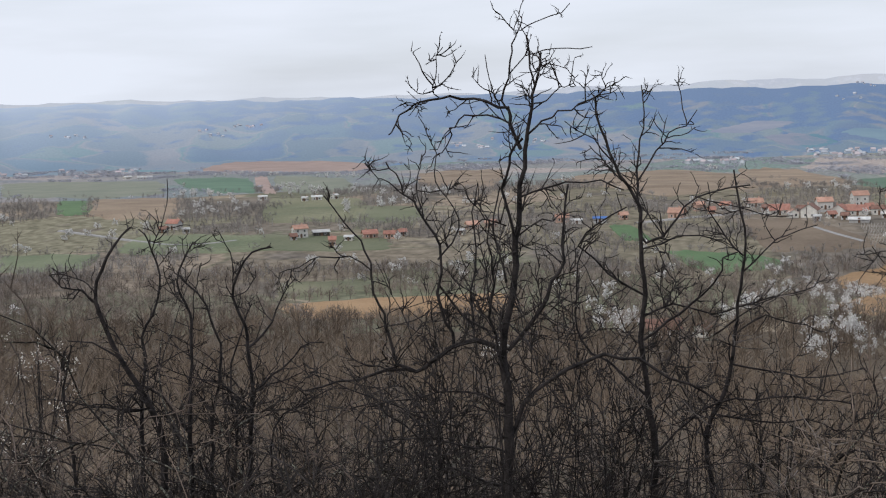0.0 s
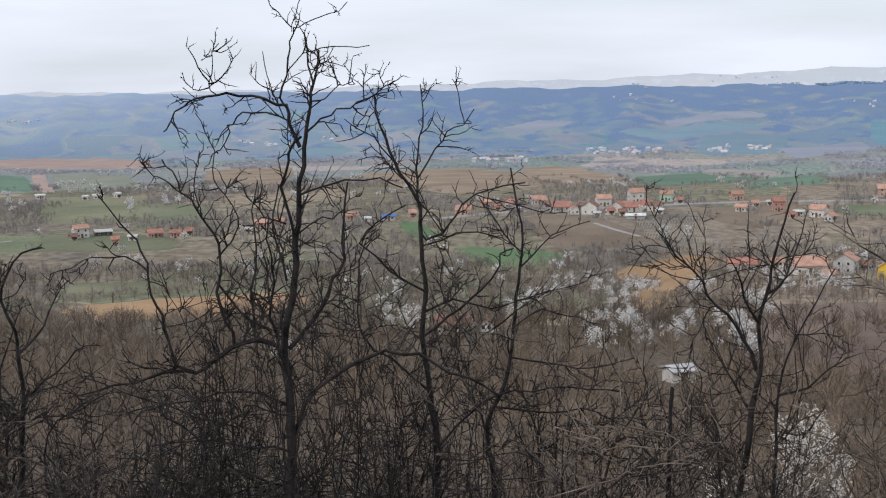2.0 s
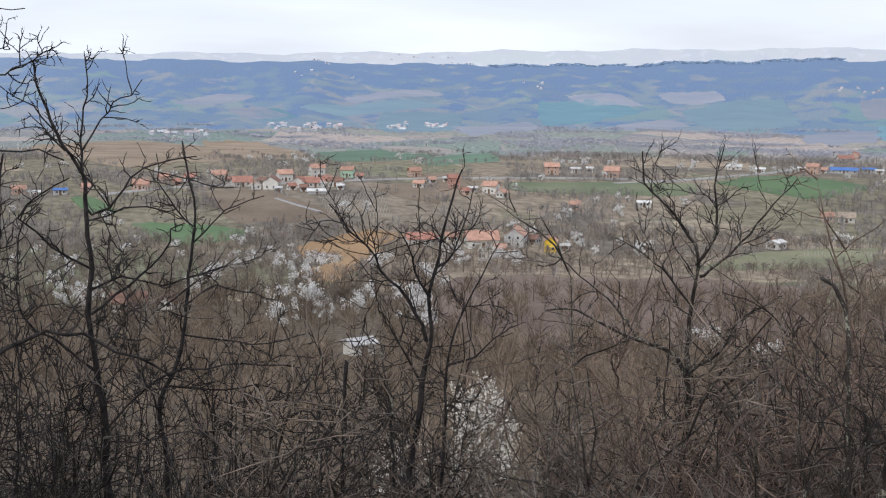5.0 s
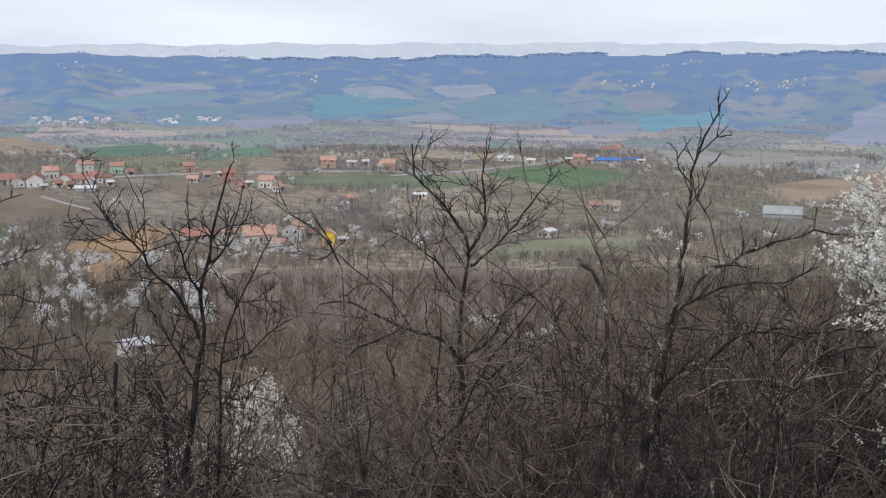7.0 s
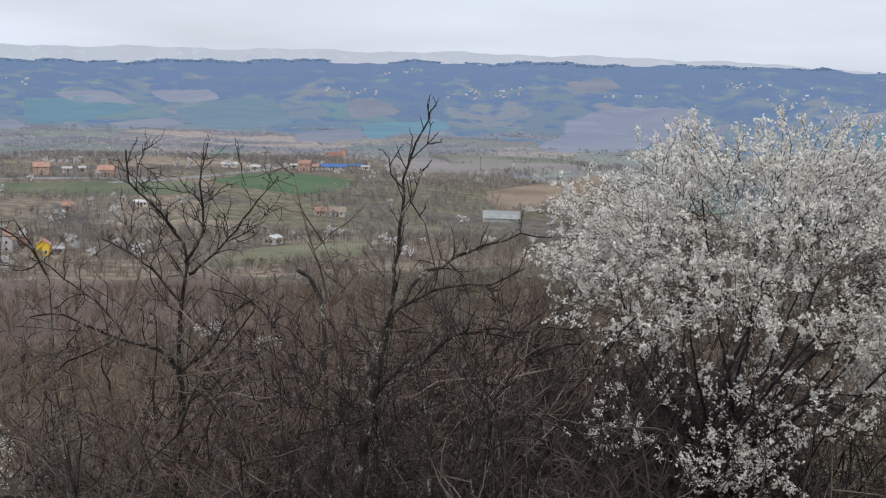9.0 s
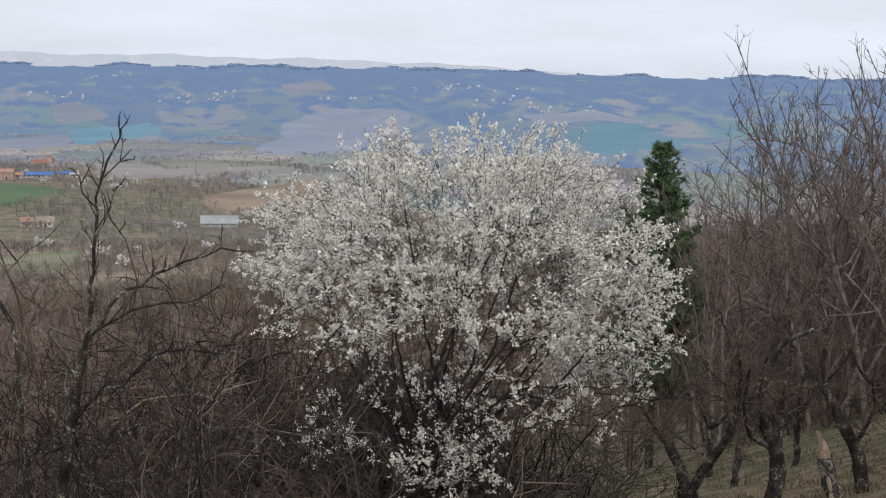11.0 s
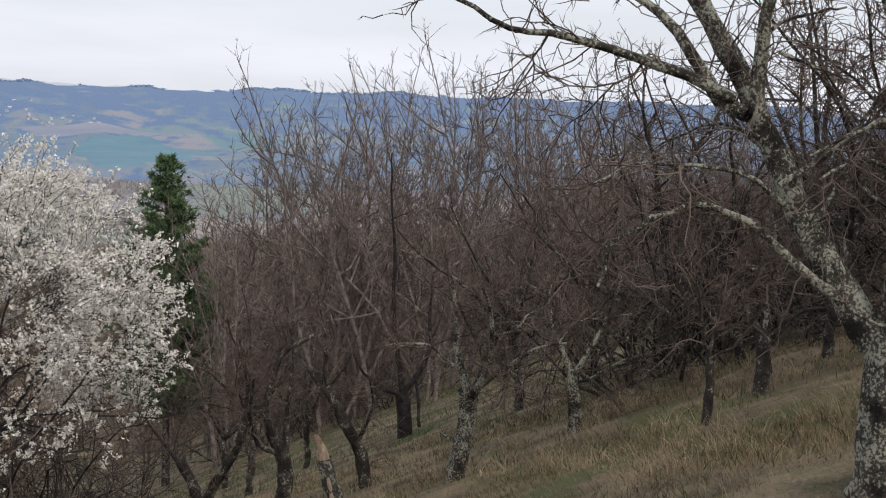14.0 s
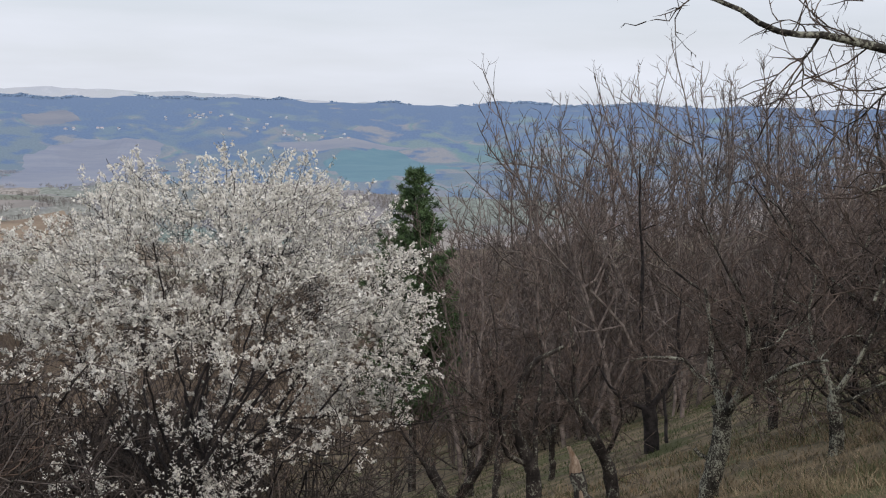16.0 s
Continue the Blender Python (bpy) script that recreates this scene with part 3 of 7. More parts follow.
class BareTree:
    """A leafless tree, limb by limb. Points are (across, up[, away]) in metres from its foot, as one faces it from the path."""

    def __init__(self, bearing, dist, name, seed, label, bark=BARK, twig=TWIG, levels=TREE_TWIGS, group="hillside scrub trees", category="tree", boughs=0.0):
        self.top = new(name)
        self.top.matrix_world = Matrix.Translation(stand(bearing, dist)) @ Matrix.Rotation(-radians(bearing), 4, "Z")
        tagged(self.top, label, category, group)
        self.thick, self.thin = Wood(seed), Wood(seed + 500)
        self.bark, self.twig, self.levels, self.tips, self.boughs = bark, twig, levels, [], boughs

    def limb(self, pts, r0, r1, much=1.0):
        rng = self.thick.rng
        drift = rng.normal(0, 0.35)
        p3 = [(p[0], p[2] if len(p) > 2 else drift * k / len(pts), p[1]) for k, p in enumerate(pts)]
        line = curve(p3, 0.13, 0.011 if r0 < 0.03 else 0.006, rng)
        self.thick.tube(line, r0, r1, 10 if r0 > 0.06 else (7 if r0 > 0.02 else 5), 0.05)
        if much > 0:
            lv = [(self.levels[0][0] * much, *self.levels[0][1:])] + self.levels[1:]
            grow(self.thick, self.thin, line, r0, r1, lv, self.tips)
            self.side_boughs(line, r0, r1, lv)

    def side_boughs(self, line, r0, r1, lv):
        """Longer side branches with twigs of their own, shorter towards the limb's end."""
        rng = self.thick.rng
        total = np.linalg.norm(np.diff(line, axis=0), axis=1).sum()
        for _ in range(rng.poisson(self.boughs * total)):
            t = rng.uniform(0.2, 0.95)
            i = min(int(t * (len(line) - 1)), len(line) - 2)
            r = min(0.55 * (r0 + (r1 - r0) * t), 0.013) * rng.uniform(0.7, 1.1)
            way = side_way(rng, line[i + 1] - line[i], radians(rng.normal(58, 14)))
            way[1] *= 0.6
            bough = shoot(rng, line[i], way, rng.uniform(0.7, 1.5) * (1.15 - 0.6 * t), 9, 0.22, 0.05)
            self.thick.tube(bough, max(r, 0.006), 0.004, 5, 0.04)
            grow(self.thick, self.thin, bough, r, 0.004, [(lv[0][0] * 0.9, lv[0][1] * 0.7, *lv[0][2:])] + lv[1:], self.tips)

    def suckers(self, n, u0, u1, v0, v1, r=0.009, much=0.5):
        """Thin crooked shoots from the ground, their tops between two heights, scattered across."""
        rng = self.thick.rng
        for _ in range(n):
            u, w = rng.uniform(u0, u1), rng.normal(0, 0.5)
            lo, hi = v0 + rng.uniform(0, 0.5) * (v1 - v0), v0 + rng.uniform(0.6, 1.0) * (v1 - v0)
            k = rng.normal(0, 0.32, 3)
            self.limb([(u * 0.75, -0.25, w * 0.8), (u - k[2] * 0.3, lo * 0.6, w * 0.9), (u, lo, w), (u + k[2] * 0.5, lo * 0.6 + hi * 0.4, w), (u + k[0], hi, w + k[1])], r * rng.uniform(0.7, 1.3), 0.003, much)

    def finish(self, joined=False):
        wood = self.thick.mesh("branchwork" if joined else "trunk", self.bark, self.top)
        if joined:
            tagged(wood, kind="stuff")
        tagged(self.thin.mesh("crown", self.twig, self.top), kind="stuff")
        return self.top


FIELDS = []


def inside_field(x, y):
    for poly, (x0, x1, y0, y1) in FIELDS:
        if not (x0 < x < x1 and y0 < y < y1):
            continue
        hit, j = False, len(poly) - 1
        for i in range(len(poly)):
            (xi, yi), (xj, yj) = poly[i], poly[j]
            if (yi > y) != (yj > y) and x < (xj - xi) * (y - yi) / (yj - yi) + xi:
                hit = not hit
            j = i
        if hit:
            return True
    return False


def field(name, corners, mat, label):
    """A tilled or sown plot lying on the land, between four corners, with slightly uneven edges."""
    p = np.array([spot(*c) for c in corners])
    size = np.linalg.norm(p[0] - p[2])
    nu, nv = 34, 20
    u, v = np.meshgrid(np.linspace(0, 1, nu), np.linspace(0, 1, nv), indexing="ij")
    ph = p[0][0] * 0.013
    bow = 0.07
    u2 = u + 0.02 * np.sin(v * 9 + ph) * (1 - np.abs(2 * u - 1)) + bow * (2 * u - 1) * np.sin(np.pi * v) * 0.8 + 0.014 * np.sin(v * 23 + ph * 3) * np.abs(2 * u - 1)
    v2 = v + bow * (2 * v - 1) * np.sin(np.pi * u) + (0.03 * np.sin(u * 13 + ph) + 0.02 * np.sin(u * 31 + ph * 2)) * np.abs(2 * v - 1)
    x, y = (((1 - u2) * (1 - v2))[..., None] * p[0] + (u2 * (1 - v2))[..., None] * p[1] + (u2 * v2)[..., None] * p[2]
            + ((1 - u2) * v2)[..., None] * p[3]).transpose(2, 0, 1)
    r = np.hypot(x, y)
    z = land(x, y) + 0.10 + r * 0.0003
    for edge in (np.s_[0, :], np.s_[-1, :], np.s_[:, 0], np.s_[:, -1]):
        z[edge] -= 0.4 + r[edge] * 0.0008
    i, j = np.meshgrid(np.arange(nu - 1), np.arange(nv - 1), indexing="ij")
    f = np.stack([i * nv + j, i * nv + j + 1, (i + 1) * nv + j + 1, (i + 1) * nv + j], -1).reshape(-1, 4)
    ob = mesh_object(name, np.stack([x, y, z], -1).reshape(-1, 3), f, mat, None, True)
    tagged(ob, label, "field", "fields in the valley", "structure")
    edge = [tuple(q) for q in p]
    FIELDS.append((edge, (p[:, 0].min(), p[:, 0].max(), p[:, 1].min(), p[:, 1].max())))


def lane(points, label, width=3.4):
    p = np.array([(*spot(*q), 0) for q in points])
    line = curve(p, 12.0)
    d = np.gradient(line, axis=0)
    d /= np.linalg.norm(d, axis=1)[:, None]
    side = np.stack([-d[:, 1], d[:, 0], 0 * d[:, 0]], 1) * width / 2
    v = np.concatenate([line - side * 1.5, line - side, line + side, line + side * 1.5])
    rise = np.repeat([-0.5, 1.0, 1.0, -0.5], len(line))
    v[:, 2] = land(v[:, 0], v[:, 1]) + (0.15 + np.hypot(v[:, 0], v[:, 1]) * 0.0004) * rise
    n = len(line)
    f = [(i + k * n, i + 1 + k * n, i + 1 + (k + 1) * n, i + (k + 1) * n) for i in range(n - 1) for k in (0, 1, 2)]
    tagged(mesh_object("lane", v, f, LANE), label, "road", "lanes in the valley", "structure")


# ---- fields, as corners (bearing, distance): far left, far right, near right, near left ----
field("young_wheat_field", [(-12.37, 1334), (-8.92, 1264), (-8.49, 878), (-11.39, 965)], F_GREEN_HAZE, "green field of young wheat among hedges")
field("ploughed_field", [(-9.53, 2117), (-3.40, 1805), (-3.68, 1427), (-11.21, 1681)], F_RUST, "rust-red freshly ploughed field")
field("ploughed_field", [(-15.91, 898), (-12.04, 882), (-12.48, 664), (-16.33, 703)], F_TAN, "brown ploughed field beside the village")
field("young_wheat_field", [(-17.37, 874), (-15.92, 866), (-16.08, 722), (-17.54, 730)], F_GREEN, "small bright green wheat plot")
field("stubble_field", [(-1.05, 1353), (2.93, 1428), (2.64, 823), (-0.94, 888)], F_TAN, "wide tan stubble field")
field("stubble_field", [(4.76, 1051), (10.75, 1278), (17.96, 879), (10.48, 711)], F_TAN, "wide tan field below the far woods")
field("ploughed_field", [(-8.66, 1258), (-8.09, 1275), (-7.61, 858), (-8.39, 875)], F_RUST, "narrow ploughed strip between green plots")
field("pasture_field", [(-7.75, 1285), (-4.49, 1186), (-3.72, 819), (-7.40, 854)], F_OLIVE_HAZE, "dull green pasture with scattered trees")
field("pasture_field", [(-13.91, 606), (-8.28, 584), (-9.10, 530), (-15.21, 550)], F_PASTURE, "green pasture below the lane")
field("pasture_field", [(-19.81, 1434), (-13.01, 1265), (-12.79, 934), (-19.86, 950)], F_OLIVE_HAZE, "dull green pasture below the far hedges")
field("pasture_field", [(-20.04, 577), (-15.70, 556), (-16.73, 503), (-20.10, 508)], F_PASTURE, "green pasture at the valley edge")
field("pasture_field", [(-7.93, 794), (-3.74, 746), (-3.51, 633), (-8.51, 637)], F_OLIVE, "dull green meadow between hedges")
field("fallow_field", [(-7.69, 426), (-4.55, 423), (-1.38, 405), (-7.73, 373)], F_OLIVE, "olive fallow strip above an orange field")
field("stubble_field", [(-7.74, 362), (2.89, 372), (3.66, 318), (-6.74, 313)], F_ORANGE, "long orange stubble field at the foot of the hill")
field("young_wheat_field", [(7.76, 572), (8.82, 569), (9.86, 526), (8.54, 529)], F_GREEN, "small bright green plot behind the village")
field("young_wheat_field", [(10.30, 503), (14.40, 485), (16.10, 462), (12.54, 440)], F_GREEN, "bright green wheat field in a hollow")
field("stubble_field", [(17.82, 431), (21.16, 465), (23.15, 452), (19.02, 385)], F_ORANGE, "orange stubble field on a rounded knoll")
field("stubble_field", [(17.41, 339), (20.50, 410), (22.09, 423), (19.70, 315)], F_ORANGE, "orange field above a wooded gully")
field("ploughed_field", [(13.58, 574), (16.64, 573), (20.23, 494), (15.16, 487)], F_BROWN, "brown ploughed slope below the houses")
field("ploughed_field", [(21.42, 598), (23.92, 597), (24.85, 526), (22.74, 547)], F_BROWN, "brown field beside the road")
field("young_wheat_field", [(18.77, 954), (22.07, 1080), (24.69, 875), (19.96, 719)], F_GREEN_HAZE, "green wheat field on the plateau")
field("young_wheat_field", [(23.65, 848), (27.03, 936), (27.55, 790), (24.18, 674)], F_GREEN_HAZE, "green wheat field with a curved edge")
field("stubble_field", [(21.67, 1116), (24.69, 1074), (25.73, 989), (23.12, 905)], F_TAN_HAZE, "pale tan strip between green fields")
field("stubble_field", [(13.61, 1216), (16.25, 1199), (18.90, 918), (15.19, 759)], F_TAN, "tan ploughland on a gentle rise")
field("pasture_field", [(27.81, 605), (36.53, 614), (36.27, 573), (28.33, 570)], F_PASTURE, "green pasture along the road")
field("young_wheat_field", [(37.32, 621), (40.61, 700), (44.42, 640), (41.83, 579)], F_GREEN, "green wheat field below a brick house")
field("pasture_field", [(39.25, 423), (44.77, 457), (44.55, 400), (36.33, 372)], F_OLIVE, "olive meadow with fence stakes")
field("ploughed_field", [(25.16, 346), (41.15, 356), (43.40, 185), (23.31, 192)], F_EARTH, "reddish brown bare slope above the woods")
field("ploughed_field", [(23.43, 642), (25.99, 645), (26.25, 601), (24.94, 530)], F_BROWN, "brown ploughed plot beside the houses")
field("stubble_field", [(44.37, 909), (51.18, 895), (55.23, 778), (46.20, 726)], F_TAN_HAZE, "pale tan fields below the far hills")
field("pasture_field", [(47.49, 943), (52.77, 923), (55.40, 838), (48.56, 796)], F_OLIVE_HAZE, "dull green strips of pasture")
field("stubble_field", [(49.93, 621), (55.43, 750), (56.00, 642), (51.29, 563)], F_TAN, "tan slope of dry grass")
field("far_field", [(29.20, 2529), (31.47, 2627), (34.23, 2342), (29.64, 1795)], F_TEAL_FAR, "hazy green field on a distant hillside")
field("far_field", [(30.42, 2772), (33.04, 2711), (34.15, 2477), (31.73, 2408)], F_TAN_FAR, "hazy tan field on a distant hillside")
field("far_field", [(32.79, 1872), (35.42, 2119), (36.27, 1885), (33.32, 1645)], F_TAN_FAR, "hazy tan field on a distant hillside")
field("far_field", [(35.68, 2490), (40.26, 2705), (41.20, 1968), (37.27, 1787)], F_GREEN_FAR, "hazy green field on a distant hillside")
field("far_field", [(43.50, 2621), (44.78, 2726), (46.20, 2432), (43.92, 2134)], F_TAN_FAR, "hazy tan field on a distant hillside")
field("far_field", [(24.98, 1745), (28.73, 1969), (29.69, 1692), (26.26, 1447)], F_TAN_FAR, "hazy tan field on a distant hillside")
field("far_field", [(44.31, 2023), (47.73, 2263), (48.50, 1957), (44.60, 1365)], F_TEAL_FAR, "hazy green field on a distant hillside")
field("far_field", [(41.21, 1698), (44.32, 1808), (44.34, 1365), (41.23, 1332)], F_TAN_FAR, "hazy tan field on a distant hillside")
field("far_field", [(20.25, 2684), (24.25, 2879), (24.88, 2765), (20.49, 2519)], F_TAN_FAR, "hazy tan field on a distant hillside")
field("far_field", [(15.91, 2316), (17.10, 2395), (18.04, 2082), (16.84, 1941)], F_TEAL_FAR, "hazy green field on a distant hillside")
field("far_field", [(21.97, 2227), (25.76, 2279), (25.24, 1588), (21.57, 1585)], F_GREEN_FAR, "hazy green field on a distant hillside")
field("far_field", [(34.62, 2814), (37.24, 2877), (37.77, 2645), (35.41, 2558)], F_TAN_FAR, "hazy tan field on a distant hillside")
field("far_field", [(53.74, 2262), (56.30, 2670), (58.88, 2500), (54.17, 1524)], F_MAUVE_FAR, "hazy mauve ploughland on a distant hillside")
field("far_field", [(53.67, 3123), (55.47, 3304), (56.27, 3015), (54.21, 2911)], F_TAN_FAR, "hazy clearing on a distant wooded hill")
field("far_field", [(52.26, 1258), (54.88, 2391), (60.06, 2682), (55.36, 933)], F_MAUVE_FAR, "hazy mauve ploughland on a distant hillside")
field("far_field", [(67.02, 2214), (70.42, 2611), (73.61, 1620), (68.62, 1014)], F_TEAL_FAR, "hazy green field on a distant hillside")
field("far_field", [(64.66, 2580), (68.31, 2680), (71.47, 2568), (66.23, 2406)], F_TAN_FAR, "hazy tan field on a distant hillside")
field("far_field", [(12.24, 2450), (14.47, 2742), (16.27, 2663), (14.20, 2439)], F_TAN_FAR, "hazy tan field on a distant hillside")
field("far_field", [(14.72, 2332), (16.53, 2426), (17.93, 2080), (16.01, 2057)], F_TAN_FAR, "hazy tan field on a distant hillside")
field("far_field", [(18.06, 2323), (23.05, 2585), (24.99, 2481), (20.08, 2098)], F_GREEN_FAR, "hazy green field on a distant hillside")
field("field", [(-7.65, 737), (-1.16, 680), (-0.93, 614), (-7.93, 647)], F_MEADOW, "dull green meadow between the village trees")
field("field", [(-12.46, 598), (-3.03, 575), (-2.55, 525), (-12.75, 545)], F_MEADOW, "dull green meadow below the village")

# ---- lanes ----
lane([(-17.45, 651), (-14.13, 588), (-11.92, 563), (-9.64, 571)], "pale lane past the village", 2.2)
lane([(9.10, 574), (11.47, 587), (13.58, 597), (16.50, 604), (20.23, 616), (23.13, 621), (27.05, 621), (30.87, 622), (34.58, 623)], "pale asphalt road along the ridge")
lane([(32.81, 605), (35.46, 621), (37.85, 653), (39.95, 720), (40.74, 756)], "pale road climbing past a brick house")
lane([(17.03, 545), (17.83, 528), (19.16, 506)], "narrow pale track beside a vineyard", 2.0)
lane([(44.36, 952), (47.68, 963), (51.17, 921), (55.20, 889)], "pale far road")


# ---- the nearer trees, limb by limb ----
tall = BareTree(5.0, 9.5, "wild_plum_tree", 11, "tall bare wild plum with a broken top and spurred twigs")
tall.limb([(-0.40, -0.17, 0.00), (-0.39, 1.30, 0.00), (-0.37, 2.35, 0.00), (-0.35, 2.81, 0.00), (-0.36, 3.23, 0.00), (-0.38, 3.55, 0.00), (-0.33, 3.82, 0.00), (-0.27, 4.09, 0.00), (-0.27, 4.36, 0.00), (-0.23, 4.54, 0.00), (-0.21, 4.85, 0.00), (-0.16, 5.11, 0.00), (-0.14, 5.28, 0.00), (-0.11, 5.46, 0.00), (-0.07, 5.63, 0.00), (-0.03, 5.87, 0.00)], 0.0695, 0.0082, 1.1)
tall.limb([(-0.27, 4.36), (-0.30, 4.63), (-0.35, 4.85), (-0.30, 5.03), (-0.24, 5.16), (-0.18, 5.22)], 0.0131, 0.0087, 0.9)
tall.limb([(-0.20, 5.13), (-0.27, 5.33), (-0.31, 5.44), (-0.46, 5.50), (-0.63, 5.53), (-0.81, 5.54), (-0.94, 5.53), (-1.05, 5.47), (-1.14, 5.36), (-1.19, 5.28)], 0.0157, 0.0052, 0.8)
tall.limb([(-0.81, 5.54), (-0.86, 5.65), (-0.82, 5.78), (-0.74, 5.91)], 0.0052, 0.0035, 0.8)
tall.limb([(-0.29, 5.34), (-0.46, 5.40), (-0.64, 5.40), (-0.73, 5.32), (-0.77, 5.24), (-0.86, 5.11), (-0.89, 5.07)], 0.0078, 0.0043, 0.9)
tall.limb([(-0.28, 5.42), (-0.32, 5.53), (-0.29, 5.68), (-0.27, 5.81), (-0.25, 5.94), (-0.22, 6.04), (-0.13, 6.07), (0.04, 6.14), (0.20, 6.23)], 0.0092, 0.0035, 0.45)
tall.limb([(-0.23, 6.01), (-0.20, 6.15), (-0.13, 6.32)], 0.0039, 0.0035, 0.6)
tall.limb([(-0.27, 5.72), (-0.14, 5.83), (-0.01, 5.86), (0.16, 5.86), (0.34, 5.87)], 0.0052, 0.0035, 0.4)
tall.limb([(-0.08, 5.61), (-0.11, 5.76), (-0.14, 6.01)], 0.0092, 0.0069, 0.1)
tall.limb([(-0.15, 5.24), (-0.02, 5.35), (0.11, 5.41), (0.28, 5.47), (0.42, 5.53), (0.53, 5.60)], 0.0092, 0.0043, 1)
tall.limb([(-0.10, 5.48), (0.02, 5.53), (0.11, 5.58), (0.21, 5.62), (0.27, 5.70)], 0.0065, 0.0035, 1)
tall.limb([(-0.31, 5.35), (-0.39, 5.55), (-0.43, 5.68), (-0.46, 5.87)], 0.0052, 0.0035, 0.5)
tall.limb([(-0.22, 4.76), (-0.04, 4.82), (0.14, 4.87), (0.40, 4.86), (0.58, 4.80)], 0.0092, 0.0052, 1)
tall.limb([(-0.25, 4.45), (-0.05, 4.58), (0.04, 4.55), (0.13, 4.62)], 0.0078, 0.0052, 1)
tall.limb([(-0.33, 4.54), (-0.49, 4.61), (-0.57, 4.77), (-0.70, 4.86)], 0.0065, 0.0035, 1)
tall.limb([(-0.34, 3.55), (-0.11, 3.82), (0.03, 4.08), (0.10, 4.22), (0.13, 4.53), (0.16, 4.84)], 0.0209, 0.0069, 1)
tall.limb([(-0.34, 4.09), (-0.41, 4.36), (-0.42, 4.63), (-0.37, 4.85)], 0.0105, 0.0052, 1)
tall.limb([(-0.34, 3.23), (-0.47, 3.83), (-0.43, 4.23), (-0.47, 4.45), (-0.44, 4.63)], 0.0157, 0.0052, 1)
tall.limb([(-0.36, 2.81), (-0.13, 3.22), (0.24, 3.44), (0.55, 3.48), (0.81, 3.36), (1.08, 3.20), (1.34, 3.05)], 0.0209, 0.0087, 1.2)
tall.limb([(-0.37, 2.72), (-0.64, 2.77), (-1.00, 2.83), (-1.46, 2.79)], 0.0105, 0.0052, 1.2)
tall.limb([(-0.34, 3.09), (-0.54, 3.19), (-0.80, 3.24), (-1.08, 3.20), (-1.44, 3.14)], 0.0118, 0.0052, 1.2)
tall.suckers(18, -0.65, 0.26, 2.35, 4.52)
tall.finish()
low = BareTree(3.0, 10.0, "wild_plum_tree", 12, "bare wild plum with a long low sweeping limb", boughs=0.4)
low.limb([(-0.13, -0.03, 0.00), (-0.07, 1.75, 0.00), (-0.03, 2.94, 0.00), (-0.04, 3.52, 0.00), (-0.15, 3.66, 0.00), (-0.29, 3.70, 0.00), (-0.48, 3.65, 0.00), (-0.63, 3.54, 0.00), (-0.78, 3.45, 0.00), (-0.96, 3.48, 0.00), (-1.15, 3.43, 0.00), (-1.44, 3.37, 0.00), (-1.73, 3.31, 0.00)], 0.0601, 0.0069, 0.6)
low.limb([(-0.78, 3.45), (-0.94, 3.55), (-1.00, 3.74), (-1.06, 3.93), (-1.13, 4.13), (-1.14, 4.36), (-1.22, 4.56), (-1.33, 4.72), (-1.51, 4.94)], 0.0163, 0.0059, 0.8)
low.limb([(-1.13, 4.32), (-1.30, 4.44), (-1.53, 4.45), (-1.72, 4.38), (-1.86, 4.34)], 0.0074, 0.0039, 0.7)
low.limb([(-0.46, 3.67), (-0.52, 3.87), (-0.58, 4.11), (-0.56, 4.49), (-0.63, 4.68), (-0.72, 4.82), (-0.83, 4.96), (-0.89, 5.10), (-0.97, 5.21)], 0.0163, 0.0059, 0.8)
low.limb([(-0.57, 4.39), (-0.45, 4.53), (-0.39, 4.72), (-0.48, 4.91), (-0.43, 5.04)], 0.0089, 0.0039, 0.9)
low.limb([(-0.58, 4.20), (-0.38, 3.91), (-0.20, 3.81), (-0.06, 3.71)], 0.0104, 0.0098, 0.6)
low.limb([(-0.94, 3.50), (-1.10, 3.50), (-1.24, 3.56), (-1.35, 3.70)], 0.0089, 0.0039, 0.8)
low.limb([(-0.29, 3.70), (-0.30, 4.10), (-0.26, 4.43), (-0.28, 4.76), (-0.23, 4.99)], 0.0118, 0.0049, 0.9)
low.limb([(-0.05, 2.45), (-0.52, 2.61), (-0.89, 2.97), (-1.17, 3.17), (-1.45, 3.10)], 0.0133, 0.0059, 1.2)
low.suckers(16, -1.58, -0.19, 2.40, 3.91)
low.suckers(10, -0.78, -0.07, 3.25, 4.66)
low.finish()
second = BareTree(11.0, 11.0, "wild_plum_tree", 13, "bare wild plum with arching dark limbs", boughs=0.4)
second.limb([(-0.20, 0.24, 0.00), (-0.20, 1.91, 0.00), (-0.24, 2.56, 0.00), (-0.23, 2.99, 0.00), (-0.28, 3.52, 0.00), (-0.34, 4.05, 0.00), (-0.30, 4.46, 0.00), (-0.34, 4.88, 0.00), (-0.34, 5.24, 0.00), (-0.44, 5.44, 0.00), (-0.56, 5.65, 0.00), (-0.63, 5.85, 0.00), (-0.70, 6.08, 0.00), (-0.72, 6.25, 0.00)], 0.0580, 0.0072, 0.8)
second.limb([(-0.34, 5.21), (-0.36, 5.59), (-0.32, 5.84), (-0.30, 6.09), (-0.32, 6.34)], 0.0139, 0.0041, 1)
second.limb([(-0.35, 5.49), (-0.18, 5.74), (-0.08, 5.89), (0.07, 5.96), (0.17, 6.10)], 0.0093, 0.0041, 1)
